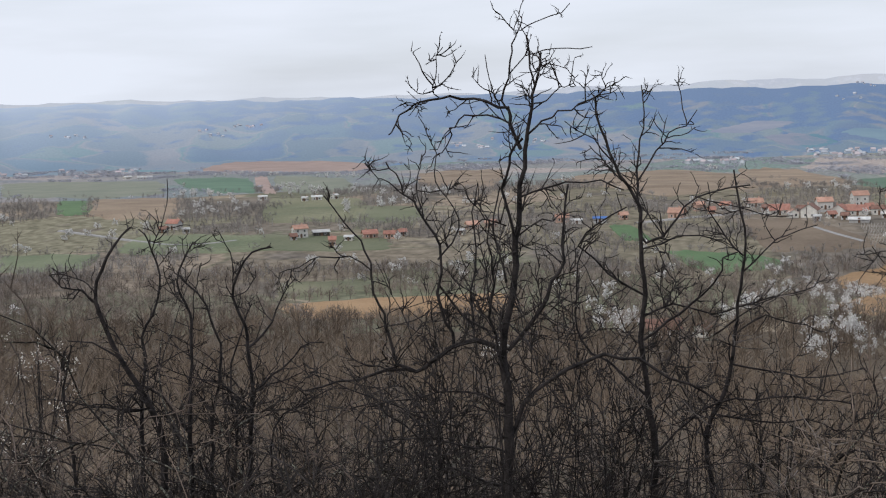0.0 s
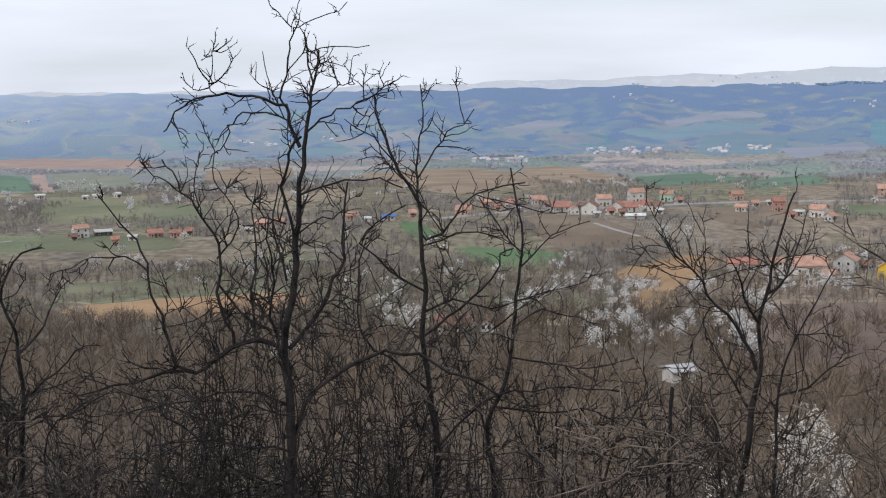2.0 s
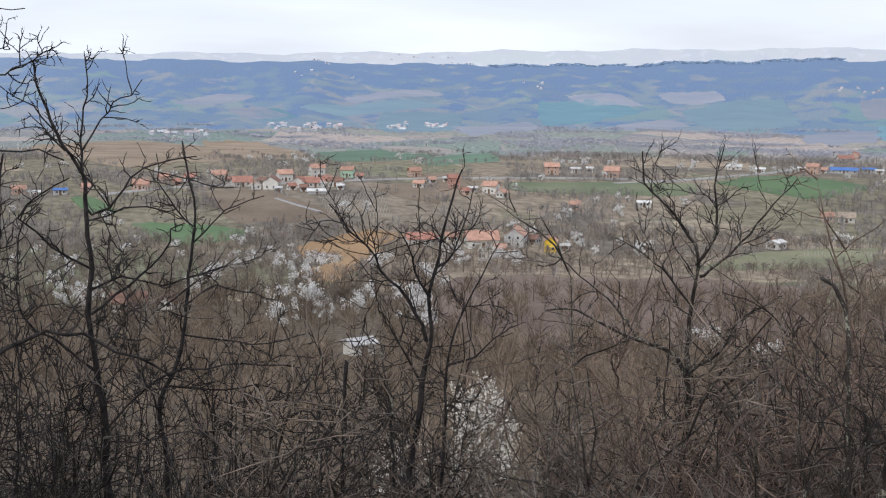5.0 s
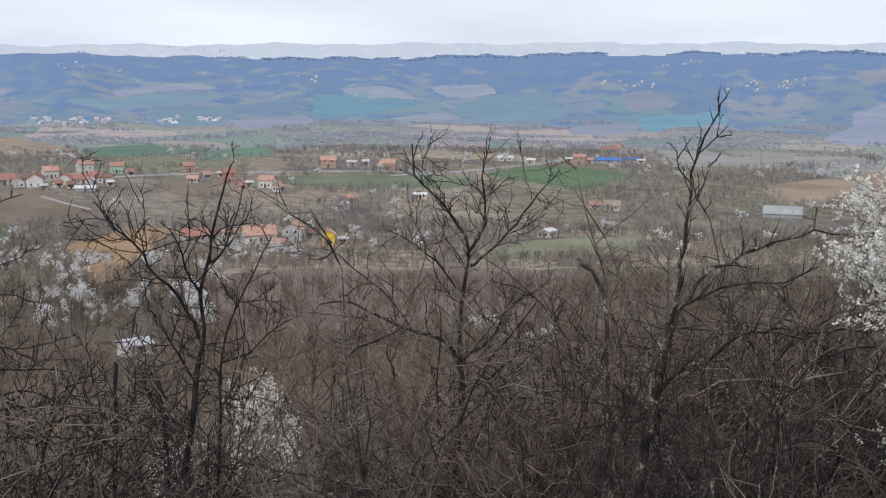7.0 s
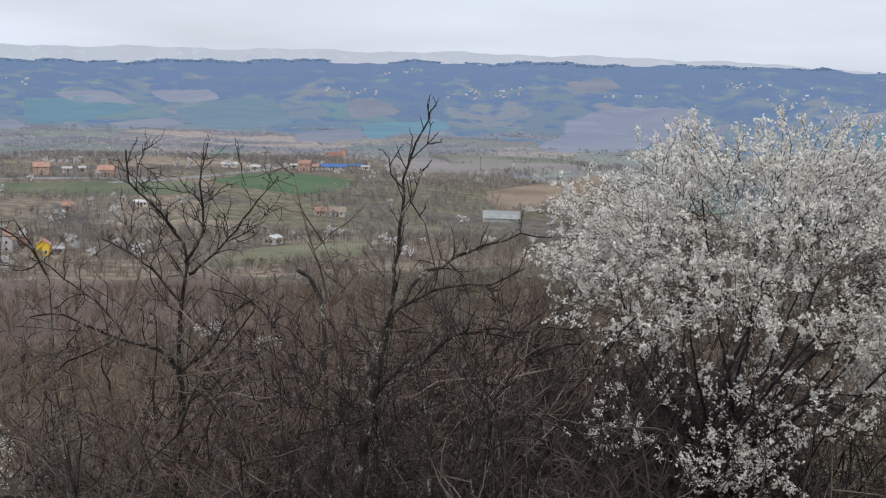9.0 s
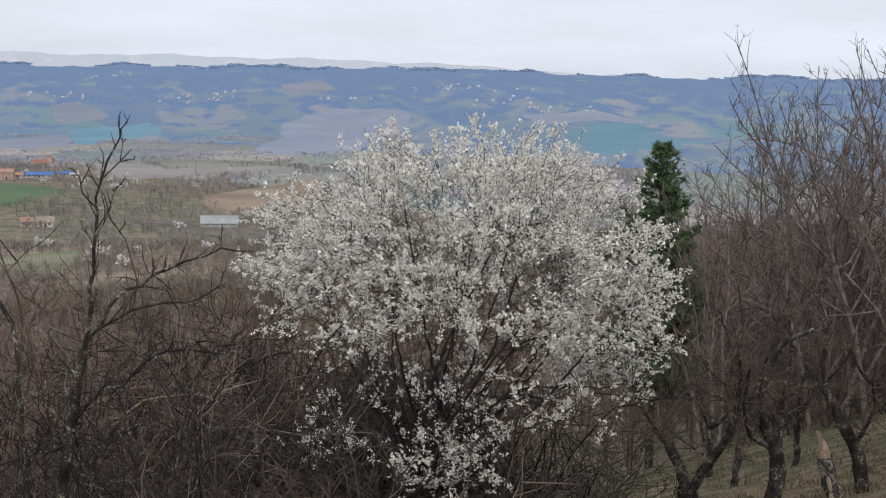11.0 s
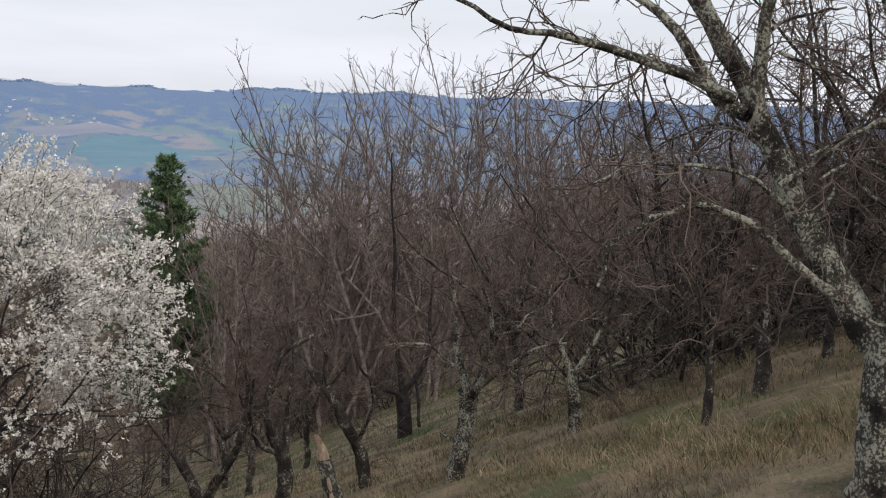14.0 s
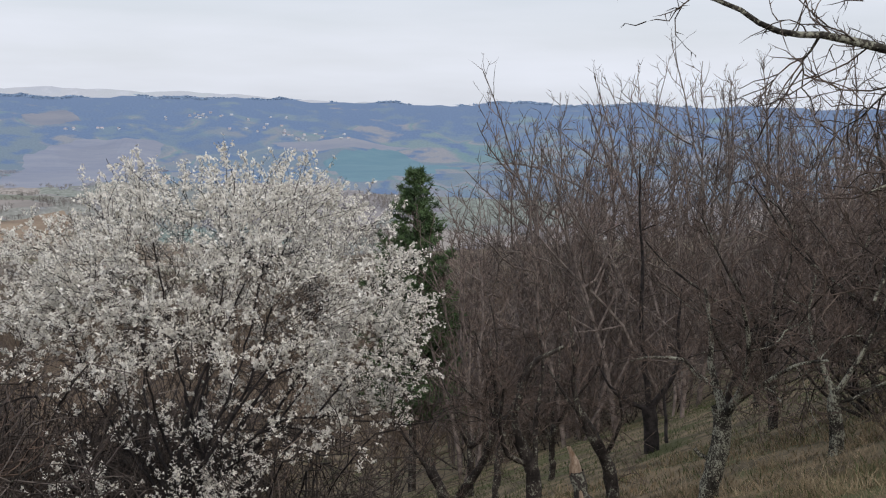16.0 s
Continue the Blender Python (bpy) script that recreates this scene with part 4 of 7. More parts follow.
second.limb([(-0.33, 5.08), (-0.29, 4.93), (-0.14, 4.98), (-0.02, 5.15), (0.16, 5.33), (0.41, 5.40), (0.62, 5.43)], 0.0139, 0.0062, 1)
second.limb([(-0.32, 4.88), (0.01, 4.97), (0.31, 4.94), (0.50, 4.84)], 0.0093, 0.0041, 0.9)
second.limb([(-0.56, 5.65), (-0.73, 5.86), (-0.86, 5.96), (-0.98, 6.04)], 0.0077, 0.0041, 1)
second.limb([(-0.49, 5.49), (-0.69, 5.70), (-0.79, 5.81)], 0.0077, 0.0041, 1)
second.limb([(-0.31, 4.46), (-0.61, 4.67), (-0.86, 4.94), (-0.70, 5.14), (-0.44, 5.29)], 0.0124, 0.0062, 1)
second.limb([(-0.32, 4.05), (-0.00, 4.31), (0.30, 4.56), (0.40, 4.82), (0.50, 4.86)], 0.0139, 0.0062, 1)
second.limb([(-0.33, 4.26), (-0.05, 4.36), (0.30, 4.25), (0.70, 4.33), (1.00, 4.45)], 0.0108, 0.0041, 1)
second.limb([(-0.28, 3.52), (-0.63, 3.84), (-0.88, 4.05), (-0.92, 4.57), (-0.83, 4.94)], 0.0139, 0.0062, 1)
second.limb([(-0.23, 2.99), (0.19, 3.42), (0.49, 3.52), (0.99, 3.58), (1.49, 3.53)], 0.0124, 0.0062, 1.2)
second.suckers(20, -1.07, 0.16, 2.55, 4.92)
second.finish()
third = BareTree(14.0, 12.5, "wild_plum_tree", 14, "slender bare wild plum with wide side branches", boughs=0.4)
third.limb([(-0.43, 0.43, 0.00), (-0.35, 2.00, 0.00), (-0.34, 2.86, 0.00), (-0.39, 3.46, 0.00), (-0.21, 3.89, 0.00), (-0.12, 4.30, 0.00), (-0.09, 4.65, 0.00), (-0.03, 5.12, 0.00), (-0.00, 5.41, 0.00), (-0.04, 5.75, 0.00), (-0.11, 6.15, 0.00)], 0.0494, 0.0082, 0.8)
third.limb([(-0.03, 5.12), (0.19, 5.35), (0.42, 5.52), (0.69, 5.60)], 0.0105, 0.0047, 0.9)
third.limb([(-0.02, 5.29), (-0.20, 5.47), (-0.33, 5.76), (-0.36, 6.04)], 0.0105, 0.0047, 0.9)
third.limb([(-0.07, 4.77), (0.25, 4.89), (0.58, 4.94), (0.72, 5.12)], 0.0105, 0.0047, 0.9)
third.limb([(-0.12, 4.48), (0.19, 4.65), (0.58, 4.57), (0.80, 4.48)], 0.0105, 0.0047, 0.9)
third.limb([(-0.14, 4.18), (0.24, 4.13), (0.69, 4.08), (1.13, 4.20)], 0.0105, 0.0047, 1)
third.limb([(-0.30, 3.65), (0.13, 3.59), (0.58, 3.63), (1.13, 3.44)], 0.0123, 0.0047, 1)
third.limb([(-0.36, 3.35), (-0.56, 3.82), (-0.67, 4.18)], 0.0141, 0.0070, 1)
third.suckers(18, -0.75, 0.64, 2.73, 4.66)
third.finish()
clump = BareTree(-10.5, 12.0, "hawthorn_clump", 15, "clump of bare dark hawthorn stems", boughs=1.3)
clump.limb([(-0.54, 0.42, 0.00), (-0.61, 1.59, 0.00), (-0.64, 2.29, 0.00), (-0.63, 2.85, 0.00), (-0.79, 3.29, 0.00), (-0.98, 3.66, 0.00), (-1.09, 3.94, 0.00), (-1.17, 4.22, 0.00), (-1.17, 4.41, 0.00), (-1.04, 4.65, 0.00), (-0.91, 4.83, 0.00), (-0.81, 4.93, 0.00)], 0.0610, 0.0092, 0.8)
clump.limb([(-1.15, 4.19), (-1.29, 4.34), (-1.46, 4.39), (-1.58, 4.52)], 0.0122, 0.0052, 1)
clump.limb([(-0.98, 3.66), (-1.22, 3.82), (-1.47, 3.86)], 0.0122, 0.0052, 1)
clump.limb([(-0.97, 0.48, 0.00), (-0.85, 2.41, 0.04), (-0.81, 3.29, 0.09), (-0.75, 3.62, 0.13), (-0.77, 3.83, 0.18), (-0.67, 4.04, 0.22), (-0.58, 4.31, 0.27), (-0.61, 4.53, 0.31), (-0.67, 4.75, 0.36), (-0.76, 4.87, 0.40)], 0.0342, 0.0065, 0.9)
clump.limb([(-0.43, 0.40, 0.00), (-0.38, 2.26, 0.00), (-0.37, 2.83, 0.00), (-0.33, 3.39, 0.00), (-0.30, 3.83, 0.00), (-0.30, 4.05, 0.00), (-0.39, 4.28, 0.00), (-0.38, 4.50, 0.00), (-0.23, 4.76, 0.00)], 0.0415, 0.0078, 1)
clump.limb([(0.09, 0.32, 0.00), (0.19, 2.21, -0.03), (0.22, 2.79, -0.07), (0.26, 3.25, -0.10), (0.24, 3.70, -0.13), (0.22, 3.93, -0.17), (0.11, 4.22, -0.20), (0.17, 4.46, -0.23), (0.32, 4.65, -0.27), (0.50, 4.70, -0.30)], 0.0415, 0.0078, 0.9)
clump.limb([(0.25, 3.68), (0.48, 3.91), (0.60, 4.16), (0.74, 4.31)], 0.0147, 0.0052, 1)
clump.limb([(0.25, 3.22), (0.56, 3.48), (0.74, 3.69), (0.96, 3.76)], 0.0147, 0.0052, 1)
clump.limb([(-0.27, 0.38, 0.00), (-0.17, 2.28, 0.05), (-0.15, 2.89, 0.10), (-0.03, 3.56, 0.15), (-0.15, 4.09, 0.20), (-0.31, 4.32, 0.25), (-0.44, 4.43, 0.30)], 0.0293, 0.0078, 1)
clump.limb([(-0.37, 2.88), (-0.59, 3.21), (-0.79, 3.37), (-0.99, 3.41)], 0.0220, 0.0078, 0.7)
clump.limb([(0.39, 0.28), (0.44, 2.17), (0.41, 2.64), (0.54, 2.97), (0.76, 3.06), (1.11, 3.21)], 0.0220, 0.0065, 1)
clump.limb([(-1.66, 0.58), (-1.48, 2.38), (-1.50, 2.82), (-1.53, 3.38), (-1.43, 3.81)], 0.0317, 0.0078, 1)
clump.limb([(-0.13, 0.95, 0.00), (0.01, 2.18, 0.10), (0.09, 2.84, 0.20), (0.05, 3.29, 0.30), (0.18, 3.78, 0.40), (0.31, 4.04, 0.50)], 0.0244, 0.0065, 1)
clump.suckers(18, -1.12, 0.96, 2.34, 3.62)
clump.finish()
forked = BareTree(25.0, 12.3, "forked_tree", 16, "bare many-stemmed tree beside a dead snag", levels=AIRY, boughs=1.3)
forked.limb([(-0.25, 0.41, 0.00), (-0.25, 1.78, 0.00), (-0.26, 2.39, 0.00), (-0.14, 3.11, 0.00), (-0.07, 3.70, 0.00), (-0.00, 4.16, 0.00), (-0.02, 4.51, 0.00), (0.04, 4.80, 0.00), (0.13, 5.19, 0.00), (0.21, 5.53, 0.00), (0.30, 5.81, 0.00)], 0.0657, 0.0075, 0.8)
forked.limb([(-0.05, 4.05), (-0.14, 4.37), (-0.33, 4.63), (-0.49, 4.81), (-0.64, 5.09), (-0.78, 5.26), (-0.98, 5.51)], 0.0215, 0.0063, 0.9)
forked.limb([(0.10, 0.38, 0.00), (0.11, 2.36, 0.04), (0.15, 3.07, 0.09), (0.16, 3.65, 0.13), (0.22, 4.00, 0.17), (0.29, 4.23, 0.21), (0.52, 4.69, 0.26), (0.70, 5.03, 0.30)], 0.0358, 0.0063, 0.9)
forked.limb([(-0.48, 0.43, 0.00), (-0.37, 2.42, -0.07), (-0.40, 3.05, -0.15), (-0.44, 3.42, -0.22), (-0.66, 3.62, -0.30)], 0.0287, 0.0076, 0.8)
forked.limb([(-0.01, 4.51), (-0.16, 4.80), (-0.23, 5.09), (-0.37, 5.31)], 0.0143, 0.0051, 0.9)
forked.limb([(0.04, 4.80), (0.23, 4.96), (0.35, 5.25), (0.41, 5.53)], 0.0143, 0.0051, 0.9)
forked.limb([(-0.08, 3.58), (-0.34, 4.05), (-0.50, 4.29)], 0.0167, 0.0051, 1)
forked.limb([(0.17, 3.80), (0.44, 3.91), (0.79, 4.20)], 0.0143, 0.0051, 1)
forked.limb([(-0.96, 0.47, 0.00), (-0.92, 2.40, 0.07), (-0.91, 2.92, 0.13), (-0.88, 3.79, 0.20)], 0.0287, 0.0203, 0.25)
forked.limb([(-0.90, 2.90), (-1.14, 3.15), (-1.35, 3.28), (-1.69, 2.94)], 0.0167, 0.0076, 0.7)
forked.suckers(16, -1.71, 0.67, 2.47, 3.91)
forked.finish()
spreading = BareTree(37.0, 15.0, "spreading_tree", 17, "bare grey tree with widely spreading limbs", LICHEN_THIN, TWIG, AIRY, boughs=1.4)
spreading.limb([(-0.10, 0.17, 0.00), (-0.10, 2.24, 0.00), (-0.01, 2.99, 0.00), (0.02, 3.73, 0.00), (-0.01, 4.24, 0.00), (0.02, 4.89, 0.00), (0.08, 5.46, 0.00), (-0.05, 5.74, 0.00), (-0.31, 6.08, 0.00), (-0.59, 6.36, 0.00), (-0.63, 6.74, 0.00)], 0.0694, 0.0087, 0.8)
spreading.limb([(0.01, 3.87), (-0.15, 4.23), (-0.54, 4.37), (-0.89, 4.47), (-1.25, 4.65), (-1.53, 4.72), (-1.82, 4.67)], 0.0333, 0.0088, 0.8)
spreading.limb([(-0.54, 4.37), (-0.82, 4.73), (-1.11, 5.01), (-1.35, 5.22), (-1.60, 5.43)], 0.0194, 0.0059, 0.9)
spreading.limb([(0.06, 5.38), (0.29, 5.88), (0.24, 6.37), (0.33, 6.85)], 0.0222, 0.0059, 0.9)
spreading.limb([(0.10, 5.24), (0.23, 5.32), (0.57, 5.67), (0.84, 6.03), (1.18, 6.45)], 0.0222, 0.0059, 0.9)
spreading.limb([(-0.00, 4.02), (0.38, 4.32), (0.59, 4.75), (1.00, 5.04)], 0.0222, 0.0059, 0.9)
spreading.limb([(0.02, 3.58), (0.53, 3.96), (0.74, 4.18), (0.69, 4.61)], 0.0250, 0.0088, 0.9)
spreading.limb([(0.75, 0.19, 0.00), (0.74, 2.22, 0.10), (0.66, 3.17, 0.20), (0.61, 3.81, 0.30), (0.56, 4.53, 0.40)], 0.0305, 0.0088, 0.9)
spreading.limb([(-0.36, 0.55), (-0.09, 2.09), (0.19, 2.85), (0.47, 3.52), (0.89, 3.89)], 0.0250, 0.0088, 0.9)
spreading.limb([(0.01, 4.89), (-0.26, 5.24), (-0.55, 5.52), (-0.90, 5.72)], 0.0166, 0.0059, 1)
spreading.suckers(16, -1.83, 1.30, 2.20, 4.33)
spreading.finish()
whip = BareTree(47.5, 8.6, "leaning_tree", 18, "bare tree with a tall budding whip and a broken stub", LICHEN_THIN, TWIG, WHIPPY)
whip.limb([(-0.19, -0.29, 0.00), (-0.21, 1.25, 0.00), (-0.19, 1.77, 0.00), (-0.17, 2.11, 0.00), (-0.10, 2.53, 0.00), (-0.05, 2.86, 0.00), (-0.02, 3.06, 0.00)], 0.0567, 0.0321, 0.6)
whip.limb([(-0.02, 3.06), (0.02, 3.34), (0.07, 3.62), (0.08, 3.86), (0.10, 4.13), (0.15, 4.36), (0.24, 4.52), (0.30, 4.63)], 0.0181, 0.0040, 0.9)
whip.limb([(-0.02, 3.06), (0.09, 3.23), (0.25, 3.39), (0.47, 3.52), (0.69, 3.59), (0.99, 3.66), (1.21, 3.63)], 0.0196, 0.0048, 0.7)
whip.limb([(0.03, 3.16), (0.26, 3.29), (0.41, 3.34), (0.71, 3.38), (0.96, 3.50)], 0.0136, 0.0048, 0.8)
whip.limb([(-0.08, 2.57), (0.05, 2.70), (0.24, 2.75), (0.39, 2.88), (0.61, 2.98), (0.80, 2.93), (1.06, 2.92)], 0.0166, 0.0048, 0.9)
whip.limb([(-0.34, -0.09, 0.00), (-0.39, 1.71, 0.10), (-0.45, 2.45, 0.20), (-0.49, 2.85, 0.30), (-0.51, 3.16, 0.40), (-0.61, 3.30, 0.50), (-0.71, 3.34, 0.60)], 0.0242, 0.0145, 0.35)
whip.limb([(0.10, 4.02), (0.01, 4.13), (-0.03, 4.26), (-0.09, 4.32)], 0.0060, 0.0032, 0.8)
whip.limb([(0.14, 4.25), (0.22, 4.34), (0.32, 4.43)], 0.0053, 0.0032, 0.6)
whip.limb([(0.09, 3.86), (0.19, 4.02), (0.20, 4.17)], 0.0060, 0.0032, 0.6)
whip.limb([(0.32, 1.81, 0.00), (0.31, 2.18, 0.17), (0.27, 2.46, 0.33), (0.20, 2.67, 0.50)], 0.0181, 0.0064, 0.8)
whip.limb([(-0.10, 2.40), (-0.37, 2.26), (-0.65, 2.15)], 0.0121, 0.0048, 0.9)
whip.limb([(-0.05, 2.86), (-0.20, 2.97), (-0.32, 3.08)], 0.0121, 0.0048, 0.9)
whip.suckers(30, -0.80, 1.15, 1.71, 3.32)
whip.finish()
old = BareTree(107.4, 6.6, "old_apple_tree", 19, "old forked apple tree crusted with pale lichen", LICHEN, TWIG_BUSH, OLD_TWIGS)
old.limb([(0.03, -0.07, 0.00), (0.03, 0.06, 0.00), (0.03, 0.26, 0.00), (0.03, 0.47, 0.00), (0.02, 0.66, 0.00), (0.02, 0.81, 0.00)], 0.1453, 0.1194, 0)
old.limb([(-0.08, -0.02, 0.00), (-0.04, 0.12, -0.03), (0.00, 0.31, -0.07), (0.01, 0.49, -0.10)], 0.0778, 0.0441, 0)
old.limb([(0.16, 0.02, 0.00), (0.11, 0.15, -0.03), (0.08, 0.31, -0.07), (0.06, 0.49, -0.10)], 0.0726, 0.0441, 0)
old.limb([(-0.04, 0.76), (-0.16, 0.90), (-0.29, 1.09), (-0.40, 1.26), (-0.52, 1.48), (-0.65, 1.73), (-0.77, 1.98), (-0.90, 2.20), (-1.05, 2.43), (-1.21, 2.65), (-1.37, 2.97)], 0.0856, 0.0441, 0.25)
old.limb([(-0.71, 1.84), (-0.86, 1.92), (-1.01, 2.14), (-1.20, 2.35), (-1.41, 2.48), (-1.66, 2.63)], 0.0467, 0.0156, 0.5)
old.limb([(-0.78, 1.92), (-1.01, 2.03), (-1.25, 2.11), (-1.43, 2.17), (-1.65, 2.22), (-1.84, 2.24), (-2.00, 2.34), (-2.23, 2.43), (-2.43, 2.46)], 0.0337, 0.0065, 0.7)
old.limb([(-0.67, 1.85), (-0.67, 2.12), (-0.65, 2.31), (-0.63, 2.56), (-0.61, 2.89)], 0.0441, 0.0259, 0.5)
old.limb([(-0.22, 0.96, 0.00), (-0.41, 1.12, -0.09), (-0.63, 1.31, -0.17), (-0.84, 1.40, -0.26), (-0.99, 1.37, -0.34), (-1.13, 1.29, -0.43), (-1.22, 1.20, -0.51), (-1.27, 1.01, -0.60)], 0.0285, 0.0065, 1)
old.limb([(0.04, 0.78), (0.06, 1.09), (0.11, 1.37), (0.15, 1.65), (0.19, 1.92), (0.21, 2.19), (0.23, 2.50), (0.23, 2.87)], 0.0804, 0.0571, 0.4)
old.limb([(0.11, 0.78), (0.25, 0.92), (0.39, 1.06), (0.56, 1.21), (0.78, 1.35)], 0.0493, 0.0234, 0.7)
old.limb([(0.19, 1.32, 0.00), (0.36, 1.54, 0.10), (0.46, 1.65, 0.20), (0.61, 1.82, 0.30)], 0.0337, 0.0130, 0.8)
old.limb([(0.18, 1.33), (0.07, 1.41), (-0.05, 1.44), (-0.15, 1.51)], 0.0208, 0.0104, 0.2)
old.limb([(0.15, 1.56, 0.00), (0.07, 1.86, 0.10), (-0.02, 2.14, 0.20), (-0.11, 2.40, 0.30), (-0.21, 2.72, 0.40)], 0.0441, 0.0234, 0.6)
old.limb([(0.17, 1.89), (0.30, 2.16), (0.41, 2.35), (0.55, 2.50)], 0.0389, 0.0182, 0.7)
old.limb([(-0.54, 1.50), (-0.36, 1.65), (-0.21, 1.80), (-0.11, 1.99), (0.07, 2.02)], 0.0182, 0.0052, 1)
old.limb([(-0.62, 2.26), (-0.54, 2.34), (-0.40, 2.37), (-0.32, 2.40)], 0.0130, 0.0052, 0.8)
old.limb([(-0.58, 2.15), (-0.47, 2.10), (-0.36, 2.04), (-0.24, 1.93)], 0.0117, 0.0039, 1)
old.limb([(-0.49, 1.39, 0.00), (-0.64, 1.53, -0.14), (-0.79, 1.59, -0.28), (-0.98, 1.60, -0.42), (-1.16, 1.58, -0.56), (-1.29, 1.50, -0.70)], 0.0169, 0.0052, 1)
old.limb([(-0.65, 1.73), (-0.85, 1.80), (-1.05, 1.74), (-1.26, 1.62)], 0.0130, 0.0039, 1)
old.limb([(-1.22, 2.14), (-1.39, 1.96), (-1.54, 1.84), (-1.66, 1.75)], 0.0078, 0.0026, 1)
old.limb([(-1.77, 2.23), (-1.85, 2.13), (-1.86, 1.98), (-1.81, 1.86)], 0.0078, 0.0026, 1)
old.limb([(0.10, 0.84, 0.00), (-0.04, 0.88, -0.15), (-0.19, 1.00, -0.30)], 0.0130, 0.0052, 0.6)
old.limb([(0.19, 1.92, 0.00), (0.33, 2.03, 0.07), (0.51, 2.12, 0.13), (0.69, 2.18, 0.20)], 0.0259, 0.0104, 1)
old.limb([(0.15, 1.65, 0.00), (0.30, 1.70, -0.10), (0.50, 1.67, -0.20), (0.69, 1.70, -0.30)], 0.0234, 0.0091, 1)
old.limb([(0.21, 2.19, 0.00), (0.08, 2.33, 0.10), (-0.00, 2.53, 0.20), (-0.06, 2.73, 0.30)], 0.0234, 0.0117, 1)
old.limb([(0.10, 1.83, 0.00), (-0.07, 1.82, -0.10), (-0.23, 1.76, -0.20), (-0.37, 1.66, -0.30)], 0.0182, 0.0065, 1)
old.limb([(0.14, 1.51, 0.00), (-0.02, 1.62, -0.17), (-0.17, 1.64, -0.33), (-0.30, 1.56, -0.50)], 0.0169, 0.0052, 1)
old.limb([(0.21, 2.37, 0.00), (0.35, 2.50, 0.00), (0.49, 2.66, 0.00)], 0.0259, 0.0130, 1)
old.limb([(-0.42, 1.23, 0.00), (-0.33, 1.40, 0.10), (-0.30, 1.56, 0.20), (-0.34, 1.73, 0.30)], 0.0156, 0.0052, 1)
old.limb([(0.34, 1.53, 0.00), (0.42, 1.42, -0.07), (0.53, 1.32, -0.13), (0.67, 1.29, -0.20)], 0.0169, 0.0065, 1)
old.finish()
orchard = BareTree(83.7, 21.0, "plum_tree", 31, "sturdy dark orchard tree with a wide fork", BARK, ORCHARD_TWIG, ORCHARD_TWIGS, "old orchard trees", boughs=0.7)
orchard.limb([(0.04, -0.07, 0.00), (0.02, 0.28, 0.00), (-0.01, 0.57, 0.00), (-0.04, 0.81, 0.00)], 0.1399, 0.1259, 0)
orchard.limb([(-0.06, 0.76), (-0.32, 0.84), (-0.54, 0.96), (-0.71, 1.10), (-0.91, 1.47)], 0.0559, 0.0149, 0.8)
orchard.limb([(0.01, 0.82), (0.27, 1.18), (0.43, 1.58), (0.41, 2.15), (0.45, 2.82)], 0.0559, 0.0149, 0.8)
orchard.limb([(-0.02, 0.76), (-0.12, 1.53), (-0.21, 2.30), (-0.21, 3.26), (-0.28, 4.10), (-0.29, 4.94)], 0.0559, 0.0119, 0.9)
orchard.limb([(0.28, 0.20, 0.00), (0.25, 0.52, 0.30), (0.19, 0.94, 0.60)], 0.0364, 0.0238, 0.3)
orchard.finish()
orchard = BareTree(87.2, 12.0, "plum_tree", 32, "leaning lichen-covered plum with a sawn side stub", LICHEN, ORCHARD_TWIG, ORCHARD_TWIGS, "old orchard trees", boughs=0.7)
orchard.limb([(-0.02, -0.09, 0.00), (0.01, 0.14, 0.00), (0.06, 0.36, 0.00), (0.11, 0.70, 0.00), (0.09, 0.92, 0.00)], 0.1038, 0.0855, 0)
orchard.limb([(0.05, 0.33), (-0.05, 0.41), (-0.15, 0.48)], 0.0220, 0.0182, 0)
orchard.limb([(0.11, 0.86), (0.03, 1.13), (-0.03, 1.34), (-0.03, 1.66), (-0.10, 2.03)], 0.0488, 0.0130, 0.9)
orchard.limb([(0.11, 0.81), (0.25, 1.09), (0.32, 1.37), (0.32, 1.69), (0.25, 2.00)], 0.0488, 0.0130, 0.9)
orchard.limb([(0.12, 0.86), (0.45, 1.17), (0.73, 1.41), (1.02, 1.49)], 0.0317, 0.0104, 1)
orchard.limb([(0.00, 1.12), (-0.27, 1.32), (-0.53, 1.35), (-0.79, 1.27)], 0.0244, 0.0078, 1)
orchard.finish()
orchard = BareTree(82.4, 14.5, "plum_tree", 33, "thin leaning plum with lichen on its bark", LICHEN_THIN, ORCHARD_TWIG, ORCHARD_TWIGS, "old orchard trees", boughs=0.7)
orchard.limb([(0.04, 0.03, 0.00), (0.01, 0.31, 0.00), (-0.07, 0.55, 0.00), (-0.23, 0.84, 0.00), (-0.37, 1.07, 0.00)], 0.0885, 0.0590, 0.2)
orchard.limb([(-0.36, 1.03), (-0.46, 1.44), (-0.48, 1.91), (-0.56, 2.30)], 0.0384, 0.0125, 1)
orchard.limb([(-0.05, 0.51), (0.03, 0.80), (0.12, 1.07), (0.07, 1.41)], 0.0325, 0.0125, 1)
orchard.limb([(-0.27, 0.87), (-0.58, 1.29), (-0.79, 1.61)], 0.0295, 0.0094, 1)
orchard.finish()
orchard = BareTree(78.7, 13.0, "plum_tree", 34, "crooked plum with a broken dead limb", LICHEN_THIN, ORCHARD_TWIG, ORCHARD_TWIGS, "old orchard trees", boughs=0.7)
orchard.limb([(0.00, 0.00, 0.00), (0.02, 0.25, 0.00), (0.08, 0.64, 0.00), (0.01, 0.91, 0.00), (-0.09, 1.12, 0.00)], 0.1058, 0.0661, 0.1)
